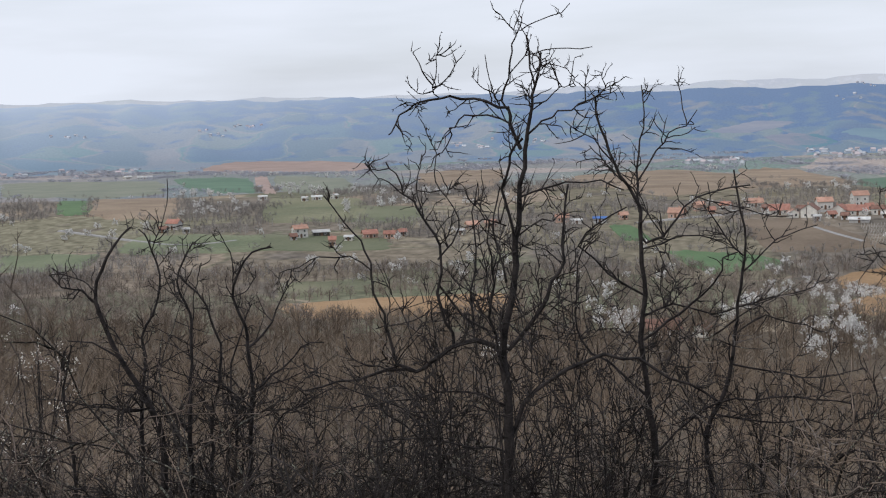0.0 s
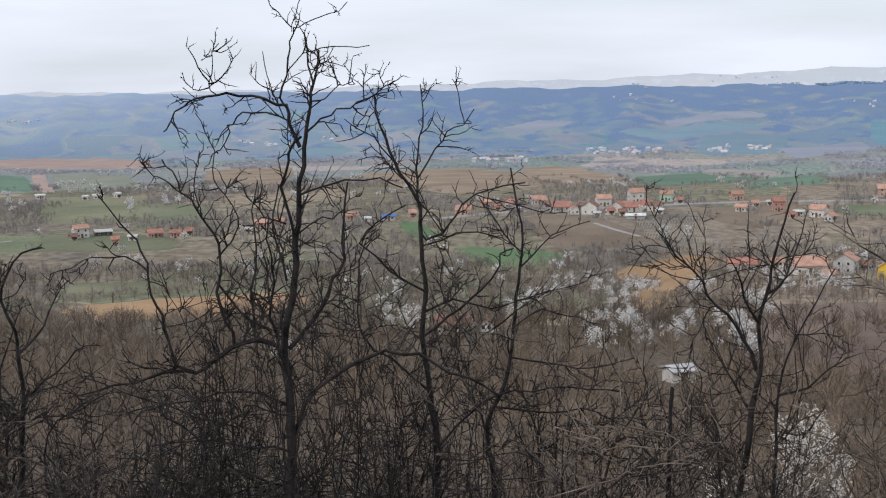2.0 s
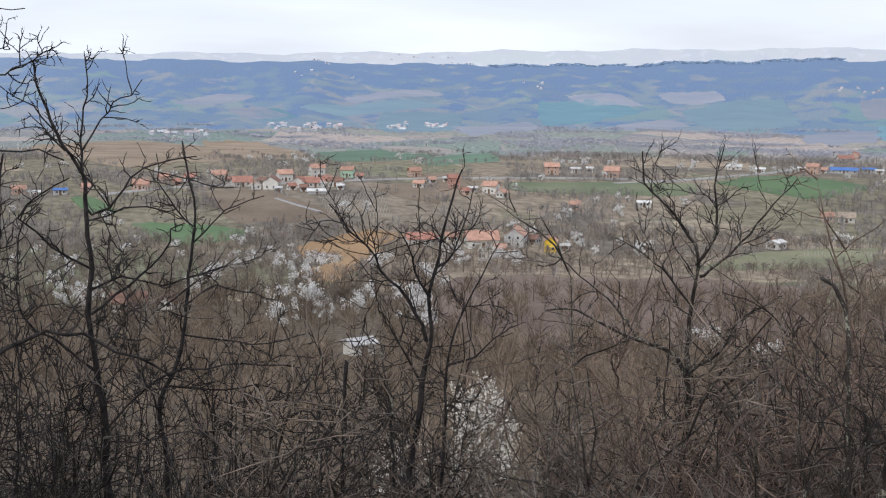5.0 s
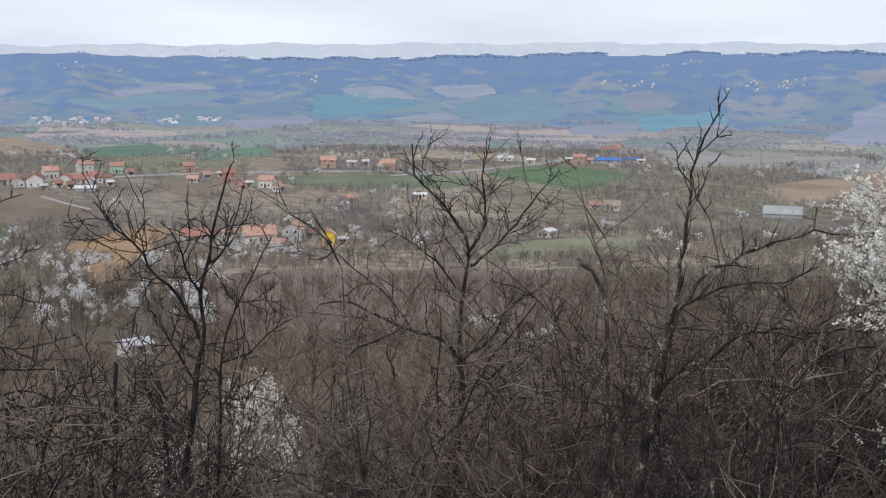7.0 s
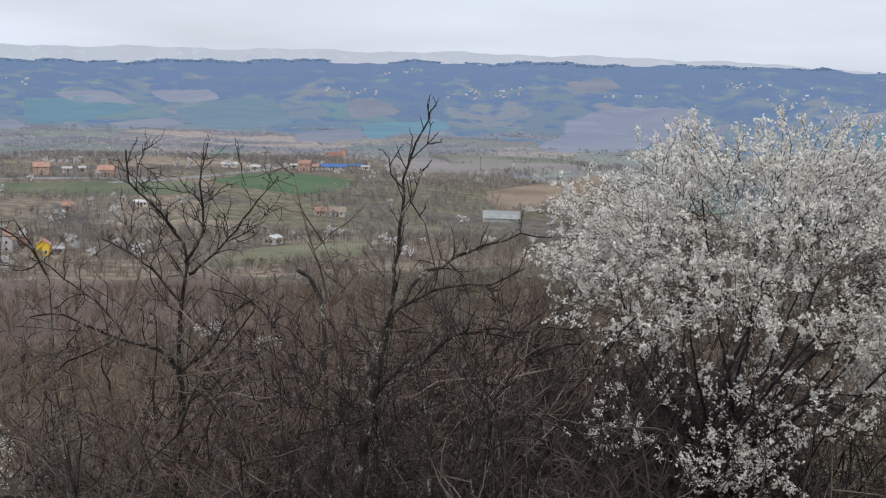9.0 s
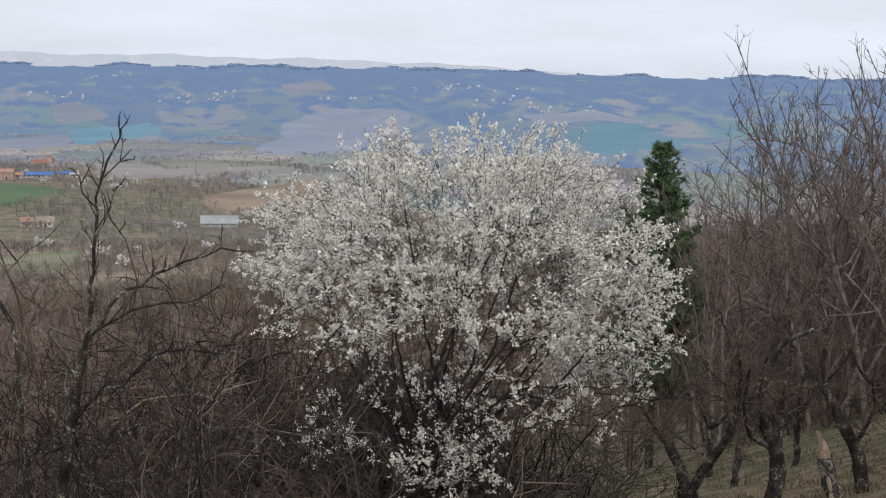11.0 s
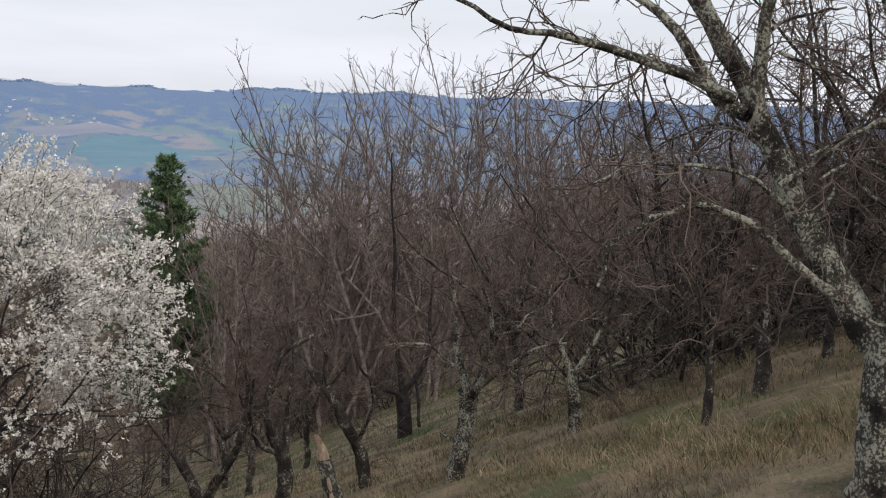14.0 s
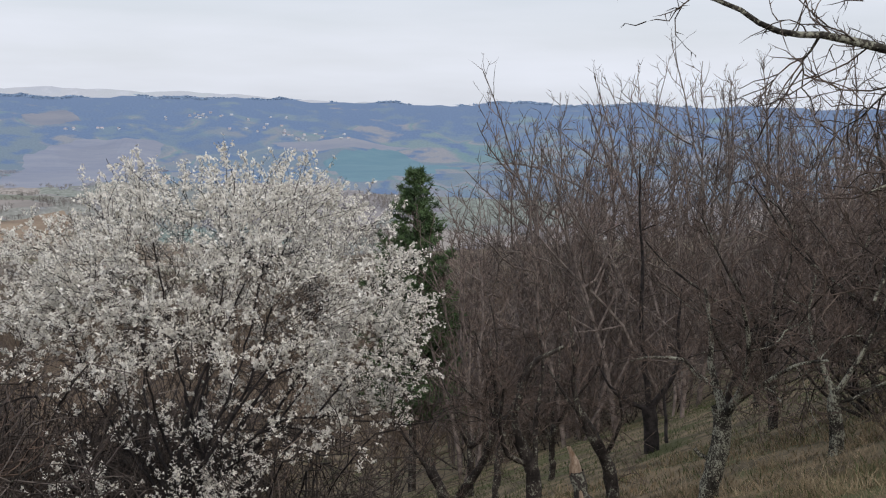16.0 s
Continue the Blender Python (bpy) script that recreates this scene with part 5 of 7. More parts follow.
orchard.limb([(-0.08, 1.09), (-0.15, 1.37), (-0.08, 1.68), (-0.00, 1.93), (0.11, 2.03), (0.35, 2.16)], 0.0450, 0.0225, 0.3)
orchard.limb([(0.01, 0.88), (-0.21, 1.02), (-0.28, 1.36), (-0.24, 1.79)], 0.0370, 0.0141, 0.8)
orchard.limb([(0.08, 0.70), (0.08, 1.32), (0.14, 1.94), (0.06, 2.42)], 0.0370, 0.0112, 0.9)
orchard.finish()
orchard = BareTree(74.8, 15.5, "plum_tree", 35, "low forked plum with one limb sawn off", LICHEN_THIN, ORCHARD_TWIG, ORCHARD_TWIGS, "old orchard trees", boughs=0.7)
orchard.limb([(0.01, 0.03, 0.00), (0.00, 0.29, 0.00), (-0.04, 0.48, 0.00)], 0.1341, 0.1262, 0)
orchard.limb([(-0.04, 0.44), (-0.14, 0.74), (-0.26, 0.92), (-0.32, 1.07)], 0.0694, 0.0670, 0.1)
orchard.limb([(0.02, 0.45), (0.20, 0.80), (0.37, 1.07), (0.50, 1.45), (0.56, 1.97), (0.46, 2.63)], 0.0694, 0.0201, 0.8)
orchard.limb([(-0.24, 0.88), (-0.51, 1.25), (-0.81, 1.60)], 0.0315, 0.0134, 0.9)
orchard.limb([(0.44, 1.26), (0.64, 1.61), (0.85, 1.76)], 0.0284, 0.0101, 1)
orchard.finish()
orchard = BareTree(98.9, 10.0, "plum_tree", 36, "thin young plum with a dark twisted stem", LICHEN_THIN, ORCHARD_TWIG, ORCHARD_TWIGS, "old orchard trees", boughs=0.7)
orchard.limb([(0.02, -0.03, 0.00), (0.02, 0.18, 0.00), (0.03, 0.36, 0.00), (0.03, 0.57, 0.00)], 0.0432, 0.0331, 0)
orchard.limb([(0.03, 0.55), (-0.01, 0.72), (-0.06, 0.95), (-0.10, 1.21)], 0.0183, 0.0065, 1)
orchard.limb([(0.03, 0.57), (0.19, 0.69), (0.36, 0.79)], 0.0122, 0.0065, 1)
orchard.limb([(0.02, 0.63), (0.05, 0.91), (0.12, 1.23)], 0.0142, 0.0043, 1)
orchard.finish()
orchard = BareTree(101.1, 11.3, "plum_tree", 37, "plum with a crooked side branch and lichen", LICHEN_THIN, ORCHARD_TWIG, ORCHARD_TWIGS, "old orchard trees", boughs=0.7)
orchard.limb([(-0.01, -0.04, 0.00), (-0.00, 0.20, 0.00), (0.00, 0.40, 0.00), (-0.03, 0.53, 0.00)], 0.0747, 0.0632, 0)
orchard.limb([(-0.00, 0.48), (0.12, 0.56), (0.21, 0.67), (0.38, 0.73), (0.53, 0.78)], 0.0230, 0.0098, 0.5)
orchard.limb([(-0.03, 0.50), (-0.14, 0.70), (-0.29, 0.84), (-0.45, 1.09)], 0.0299, 0.0098, 1)
orchard.limb([(-0.02, 0.50), (0.01, 0.81), (0.06, 1.22), (0.02, 1.61)], 0.0299, 0.0098, 1)
orchard.finish()
orchard = BareTree(92.6, 12.5, "plum_tree", 38, "short lichen-grey plum in the dry grass", LICHEN, ORCHARD_TWIG, ORCHARD_TWIGS, "old orchard trees", boughs=0.7)
orchard.limb([(-0.01, -0.05, 0.00), (-0.00, 0.24, 0.00), (-0.05, 0.47, 0.00), (-0.02, 0.65, 0.00)], 0.0763, 0.0636, 0)
orchard.limb([(-0.02, 0.62), (0.16, 0.95), (0.31, 1.30), (0.42, 1.65)], 0.0305, 0.0081, 1)
orchard.limb([(-0.03, 0.59), (-0.19, 0.93), (-0.31, 1.27), (-0.27, 1.73)], 0.0331, 0.0108, 1)
orchard.limb([(-0.01, 0.53), (0.28, 0.66), (0.56, 0.85)], 0.0203, 0.0081, 1)
orchard.finish()
orchard = BareTree(109.3, 8.8, "plum_tree", 39, "upright lichen-grey plum beside the old apple", LICHEN, ORCHARD_TWIG, ORCHARD_TWIGS, "old orchard trees", boughs=0.7)
orchard.limb([(0.00, -0.04, 0.00), (-0.01, 0.14, 0.00), (-0.03, 0.37, 0.00), (-0.05, 0.59, 0.00), (-0.06, 0.85, 0.00), (-0.02, 1.16, 0.00)], 0.0627, 0.0358, 0.4)
orchard.limb([(-0.05, 0.63), (-0.18, 0.85), (-0.26, 1.07)], 0.0215, 0.0095, 0.8)
orchard.limb([(-0.05, 0.78), (0.10, 0.98), (0.23, 1.17)], 0.0215, 0.0076, 0.8)
orchard.finish()


# ---- thickets, blossom, pine, woods ----
def spread(rng, n, lo_b, hi_b, lo_r, hi_r, gap=0.0, keep=None):
    """Scattered spots (bearing, distance), evenly over the ground, not nearer than gap."""
    out = []
    for _ in range(n * 30):
        if len(out) >= n:
            break
        b, r = rng.uniform(lo_b, hi_b), math.sqrt(rng.uniform(lo_r ** 2, hi_r ** 2))
        if keep and not keep(b, r):
            continue
        x, y = spot(b, r)
        if not gap or all((x - p) ** 2 + (y - q) ** 2 > gap * gap for _, _, p, q in out):
            out.append((b, r, x, y))
    return [(b, r) for b, r, _, _ in out]


def needed_height(bearing, dist, elevation):
    p = stand(bearing, dist)
    return 1.65 + dist * math.tan(radians(elevation)) - p.z


def thicket(seed, height, stems, width, twig, lean=0.36, girth=1.0, arch=0.10, dense=1.0, stem=LICHEN_THIN):
    """One bare bush: several crooked stems from one stool, arching over and tangled with side shoots."""
    thick, thin = Wood(seed), Wood(seed + 77)
    rng = thick.rng
    a, k = rng.uniform(0, 2 * np.pi, stems), rng.uniform(0.05, 1, stems) ** 0.5
    out = np.stack([np.cos(a), np.sin(a), 0 * a], 1) * k[:, None]
    lines = run(rng, out * width * 0.25 - np.array([0, 0, 0.3]), unit(out * lean * 2 + np.array([0, 0, 1.0])),
                height * rng.uniform(0.5, 1.15, stems), 11, 0.23, np.linspace(0.10, -arch * 1.6, 11))
    for line in lines:
        thick.tube(line, rng.uniform(0.014, 0.034) * girth, 0.004, 4, 0.05)
    heavy = fork(thick, lines, 0.8, 1.9, 48, 0.24, 0.02, 0.0110, 5, 0.5, 3, 0.15)
    lines = np.concatenate([lines[:, ::2], heavy])
    boughs = fork(thin, lines, 2.3 * dense, 1.25, 52, 0.26, -0.01, 0.0064, 4, 0.5, 3, 0.2)
    twigs = fork(thin, np.concatenate([boughs, lines[:, -5:]]), 3.0 * dense, 0.58, 54, 0.28, 0.0, 0.0048, 2)
    fork(thin, twigs, 2.6, 0.18, 55, 0.3, 0.02, 0.0044, 1)
    top = new("bush")
    tagged(thick.mesh("stem", stem, top), kind="stuff")
    tagged(thin.mesh("crown", twig, top), kind="stuff")
    return top


def scatter_things(protos, places, rng, label, category, group, lo=0.85, hi=1.15, lift=0.0, size=None):
    """Copies of the first few things, sharing their meshes, at the places given."""
    for k, (b, r) in enumerate(places):
        src = protos[k % len(protos)]
        m = Matrix.Translation(stand(b, r, lift)) @ Matrix.Rotation(rng.uniform(0, 6.28), 4, "Z")
        if k < len(protos):
            ob = src
            ob.matrix_basis = m
        else:
            ob = copy_thing(src, m)
        s = rng.uniform(lo, hi) * (size(b, r) if size else 1.0)
        ob.scale = (s, s, s * rng.uniform(0.9, 1.1))
        tagged(ob, label, category, group)


rng = np.random.default_rng(5)
bushes = [thicket(100 + k, 4.6, 6, 1.4, (THICKET_BROWN, TWIG_GREY, TWIG_BUSH, THICKET_BROWN)[k % 4]) for k in range(8)]
scatter_things(bushes, spread(rng, 46, -22, 24, 9.5, 19, 1.0) + spread(rng, 46, 24, 56, 9.5, 20, 1.0), rng,
               "dense bare brown thicket bush on the hillside", "bush", "hillside thicket", 0.72, 1.12)


dark_bushes = [thicket(150 + k, 3.8, 7, 1.6, TWIG if k % 2 else TWIG_BUSH, 0.5, 1.0, 0.16) for k in range(4)]
scatter_things(dark_bushes, spread(rng, 30, -22, 8, 9.0, 14, 0.8) + spread(rng, 6, 8, 24, 9.5, 16, 0.9) + spread(rng, 13, 24, 56, 9.5, 15, 0.9), rng,
               "dark tangled bush with fine bare twigs", "bush", "dark tangled bushes", 0.75, 1.05)
tangle = [thicket(180 + k, 3.3, 9, 1.9, TWIG, 0.6, 0.9, 0.2, 1.3) for k in range(4)]
scatter_things(tangle, spread(rng, 30, -5, 16, 9.2, 12.5, 0.6) + spread(rng, 8, -20, -6, 9.5, 12.5, 0.8), rng,
               "black tangle of crossing bare branches below the wild plums", "bush", "tangled bushes under the plums", 0.85, 1.15)
low_bushes = [thicket(130 + k, 2.9, 10, 1.8, TWIG_LOW, 0.5, 0.6, 0.14, 1.1, TWIG_LOW) for k in range(3)]
scatter_things(low_bushes, spread(rng, 32, 46, 56.5, 9.0, 12.5, 0.6) + [(66.5, 12.6)], rng,
               "low dark tangled bush beside the flowering plum", "bush", "low tangled bushes", 0.85, 1.08, 0.0,
               lambda b, r: min(max(needed_height(b, r, -11.0) / 2.7, 0.9), 1.8))


back_bushes = [thicket(140 + k, 3.2, 13, 2.0, TWIG_LOW, 0.5, 0.6, 0.12, 1.7, TWIG) for k in range(3)]
scatter_things(back_bushes, spread(rng, 30, 49, 65.5, 13.8, 17.5, 0.7), rng, "dense dark scrub behind the flowering plum", "bush", "scrub behind the plum", 0.9, 1.1, 0.0,
               lambda b, r: min(max(needed_height(b, r, -10.6) / 3.0, 0.9), 1.8))


def sliver_tree(rng, n, h, w, thick=0.07, short=1.0):
    """A far bare tree: stem and spindly limbs, as thin tapering blades."""
    v, f = [], []
    for k in range(n):
        if k == 0:
            a, b = np.array([0, 0, -0.5]), np.array([0, 0, h * 0.8])
            t = thick * 2
        else:
            z0 = h * rng.uniform(0.15, 0.6 + 0.3 * (1 - short))
            an, sp = rng.uniform(0, 2 * np.pi), rng.uniform(0.15, 1.0)
            a = np.array([math.cos(an) * w * 0.12 * sp, math.sin(an) * w * 0.12 * sp, z0])
            a = a + np.array([math.cos(an), math.sin(an), 0]) * w * 0.3 * sp * (1 - short) * 2
            b = a + np.array([math.cos(an) * w * 0.5 * sp, math.sin(an) * w * 0.5 * sp, h * rng.uniform(0.2, 0.5) * (1.2 - 0.6 * sp)]) * short
            t = thick * rng.uniform(0.5, 1.0)
        s = np.cross(b - a, rng.normal(0, 1, 3))
        s = s / (np.linalg.norm(s) + 1e-9) * t
        i = len(v)
        v += [a - s, a + s, b]
        f.append((i, i + 1, i + 2))
    return np.array(v), np.array(f)


def woods(name, places, mat, label, h, w, n=34, thick=0.07, seed=3, size=None, short=1.0):
    rg = np.random.default_rng(seed)
    kinds = [sliver_tree(rg, n, h * rg.uniform(0.8, 1.2), w, thick, short) for _ in range(9)]
    V, Fc, at = [], [], 0
    xy = np.array([spot(b, r) for b, r in places])
    feet = np.column_stack([xy, land(xy[:, 0], xy[:, 1])])
    for (b, r), p in zip(places, feet):
        v, f = kinds[rg.integers(9)]
        c, s, k = *[math.cos(q := rg.uniform(0, 6.28)), math.sin(q)], rg.uniform(0.7, 1.25) * (size(b, r) if size else 1.0)
        V.append(np.stack([v[:, 0] * c - v[:, 1] * s, v[:, 0] * s + v[:, 1] * c, v[:, 2]], 1) * k + p)
        Fc.append(f + at)
        at += len(v)
    ob = mesh_object(name, np.vstack(V), [np.vstack(Fc)], mat)
    return tagged(ob, label, "woods", kind="stuff")


WOOD_BROWN = material("far_wood_brown", (0.088, 0.068, 0.052), (0.215, 0.166, 0.124), 0.05, 0.9, 0, 1, island=0.45)
WOOD_VALLEY = material("valley_wood_brown", (0.120, 0.098, 0.084), (0.260, 0.215, 0.182), 0.05, 0.9, 0, 1, island=0.4)
# grey twigs lightened further to imitate the haze round the villages
WOOD_GREY = material("wood_grey_hazed", (0.180, 0.165, 0.156), (0.320, 0.296, 0.276), 0.03, 0.9, 0, 1, island=0.35)


def not_shed(b, r):
    return not (19.6 < b < 22.2 and 150 < r < 196)


# pale blue-grey in place of twig brown: haze painted into the far tree belts
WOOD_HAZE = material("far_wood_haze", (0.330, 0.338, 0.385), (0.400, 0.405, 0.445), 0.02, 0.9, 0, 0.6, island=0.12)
WOOD_DARK = material("slope_wood_dark", (0.118, 0.092, 0.070), (0.280, 0.218, 0.165), 0.08, 0.9, 0, 1, island=0.45)
woods("hillside_woods", spread(rng, 3300, -24, 76, 38, 190, 0.0, not_shed), WOOD_DARK, "bare brown scrub woods on the slope below", 5.0, 4.0, 40, 0.035)
woods("slope_woods", spread(rng, 2500, -24, 76, 120, 290, 0.0, not_shed), WOOD_BROWN, "bare brown woods at the foot of the hill", 5.5, 5.0, 34, 0.07, 4)


# ---- valley woods and blossoming trees ----
def valley_clump(b, r):
    x, y = spot(b, r)
    if inside_field(x, y):
        return False
    k = noise.noise(Vector((x / 75, y / 110, 0.3))) + 0.5 * noise.noise(Vector((x / 22, y / 30, 4.0)))
    return k > (0.30 if r > 900 else 0.0 if r > 470 else -0.60)


rng = np.random.default_rng(8)
woods("valley_woods", spread(rng, 8500, -24, 80, 260, 470, 0.0, valley_clump), WOOD_VALLEY, "bare grey-brown copses in the valley", 4.4, 4.6, 22, 0.075, 6)
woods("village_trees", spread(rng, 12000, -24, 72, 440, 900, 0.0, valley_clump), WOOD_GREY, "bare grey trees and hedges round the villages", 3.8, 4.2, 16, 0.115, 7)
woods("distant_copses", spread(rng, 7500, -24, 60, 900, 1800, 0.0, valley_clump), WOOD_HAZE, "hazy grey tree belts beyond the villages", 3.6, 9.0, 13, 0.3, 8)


def hedge_spots(near, far):
    """Trees along the field edges, with gaps."""
    out = []
    for poly, _ in FIELDS:
        for (x0, y0), (x1, y1) in zip(poly, poly[1:] + poly[:1]):
            n = int(math.hypot(x1 - x0, y1 - y0) / 3.2)
            for k in range(n):
                x, y = x0 + (x1 - x0) * k / n + rng.normal(0, 2.2), y0 + (y1 - y0) * k / n + rng.normal(0, 2.2)
                r = math.hypot(x, y)
                if near < r < far and noise.noise(Vector((x / 26, y / 26, 3.7))) > 0.02:
                    out.append((math.degrees(math.atan2(x, y)), r))
    return out


woods("hedgerows", hedge_spots(300, 1000), WOOD_GREY, "grey bare hedgerows along the field edges", 3.2, 3.8, 20, 0.09, 13)
# hill woods in blue with emission, both standing for haze
HILL_TREES = material("hazed_hill_trees", (0.135, 0.195, 0.290), (0.160, 0.215, 0.300), 0.006, 0.95, 0, 0.05, island=0.18, glow=HAZE_GLOW)


def hill_wood(b, r):
    x, y = spot(b, r)
    return not inside_field(x, y) and noise.noise(Vector((x / 260, y / 260, 2.0))) + 0.4 * noise.noise(Vector((x / 70, y / 70, 7.0))) > 0.08


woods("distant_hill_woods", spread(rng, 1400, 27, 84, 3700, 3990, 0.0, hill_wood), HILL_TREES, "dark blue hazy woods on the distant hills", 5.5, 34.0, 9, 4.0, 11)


def blossom_ball(rg, h, w, n, size):
    """A small flowering tree far off: trunk, limbs and many tufts of white blossom with gaps."""
    v, f = sliver_tree(rg, 14, h, w, 0.1)
    bv, bf = [], []
    lumps = [(rg.uniform(-0.36, 0.36) * w, rg.uniform(-0.36, 0.36) * w, h * rg.uniform(0.3, 0.9), w * rg.uniform(0.08, 0.2)) for _ in range(14)]
    for _ in range(n):
        lx, ly, lz, lr = lumps[rg.integers(14)]
        q = rg.normal(0, 1, 3)
        q = q / np.linalg.norm(q) * lr * rg.uniform(0.2, 1.2)
        c = np.array([lx, ly, lz]) + q
        i = len(bv)
        bv += [c + rg.normal(0, 1, 3) * size for _ in range(4)]
        bf += [(i, i + 1, i + 2), (i, i + 2, i + 3), (i, i + 3, i + 1)]
    return (v, f), (np.array(bv), np.array(bf))


def blossom_kind(seed, h, w, n, size):
    (v, f), (bv, bf) = blossom_ball(np.random.default_rng(seed), h, w, n, size)
    top = new("blossoming_tree")
    mesh_object("trunk", v, f, WOOD_BROWN, top)
    tagged(mesh_object("blossom", bv, bf, BLOSSOM_FAR, top), "white blossom", kind="stuff")
    return top


def blossom_place(b, r):
    x, y = spot(b, r)
    return not inside_field(x, y) and noise.noise(Vector((x / 60, y / 90, 9.3))) > 0.0


BLOSSOM_HEDGES = [(-11.87, 897, -9.47, 830, 9), (-4.22, 787, 0.43, 766, 22), (-7.6, 975, -6.23, 1048, 9), (-11.43, 734, -11.09, 681, 4), (-4.5, 706, -4.4, 650, 5),
                  (-10.62, 1365, -7.2, 1270, 16), (-5.95, 1195, -2.9, 1319, 14), (-1.08, 1438, 1.27, 1466, 9), (-3.22, 706, -1.15, 698, 8), (-7.25, 830, -5.49, 824, 7)]
blossom_rows = [(b0 + (b1 - b0) * (q := rng.uniform()), (r0 + (r1 - r0) * q) * rng.uniform(0.97, 1.03)) for b0, r0, b1, r1, n in BLOSSOM_HEDGES for _ in range(n)]
far_blossom = [blossom_kind(40 + k, 4.2, 4.4, 170, 0.19) for k in range(5)]
scatter_things(far_blossom, spread(rng, 170, -22, 58, 320, 760, 4, blossom_place) + spread(rng, 60, -22, 44, 700, 1250, 8, blossom_place) + blossom_rows,
               rng, "wild plum in white blossom among bare trees", "tree", "blossoming trees in the valley", 0.7, 1.3)
mid_blossom = [blossom_kind(60 + k, 5.0, 5.4, 700, 0.095) for k in range(4)]
BLOSSOM_SPOTS = [(17.6, 232), (18.3, 228), (19.0, 236), (19.6, 226), (20.6, 233), (21.2, 243), (23.4, 226), (24.0, 222), (16.8, 250), (13.2, 285),
                 (14.0, 300), (18.2, 300), (19.0, 320), (17.2, 330), (22.0, 330), (26.0, 380), (27.4, 385), (25.2, 390), (28.4, 384), (31.0, 400), (2.6, 205),
                 (8.9, 250), (20.0, 350), (16.0, 345), (15.0, 360), (40.0, 150), (37.4, 170), (7.8, 262), (24.6, 300)]
BLOSSOM_SPOTS = [(b + rng.uniform(-0.3, 0.3), r * rng.uniform(0.94, 1.06)) for b, r in BLOSSOM_SPOTS]
scatter_things(mid_blossom, BLOSSOM_SPOTS, rng, "wild plum in full white blossom at the wood's edge", "tree", "blossoming trees below the hill", 0.8, 1.55)


def petals(tips, rg, per_tip, size, jitter):
    """Small white flowers packed along the twigs, denser towards their ends."""
    lines = np.vstack(tips)
    n = int(per_tip * len(lines))
    li, t = rg.integers(0, len(lines), n), 1.999 * rg.uniform(0.0, 1.0, n) ** 0.75
    si = t.astype(int)
    a, b = lines[li, si], lines[li, si + 1]
    c = a + (b - a) * (t - si)[:, None] + rg.normal(0, jitter, (n, 3))
    v = c[:, None, :] + rg.normal(0, 1, (n, 4, 3)) * size * rg.uniform(0.7, 1.25, (n, 1, 1))
    o = np.arange(n)[:, None, None] * 4
    f = (o + np.array([(0, 1, 2), (0, 2, 3)])[None]).reshape(-1, 3)
    return v.reshape(-1, 3), [f]


BLOSSOM_TWIGS = [(5.5, 0.70, 50, 0.18, 0.07, 0.0042), (9.0, 0.34, 45, 0.2, 0.12, 0.0022)]


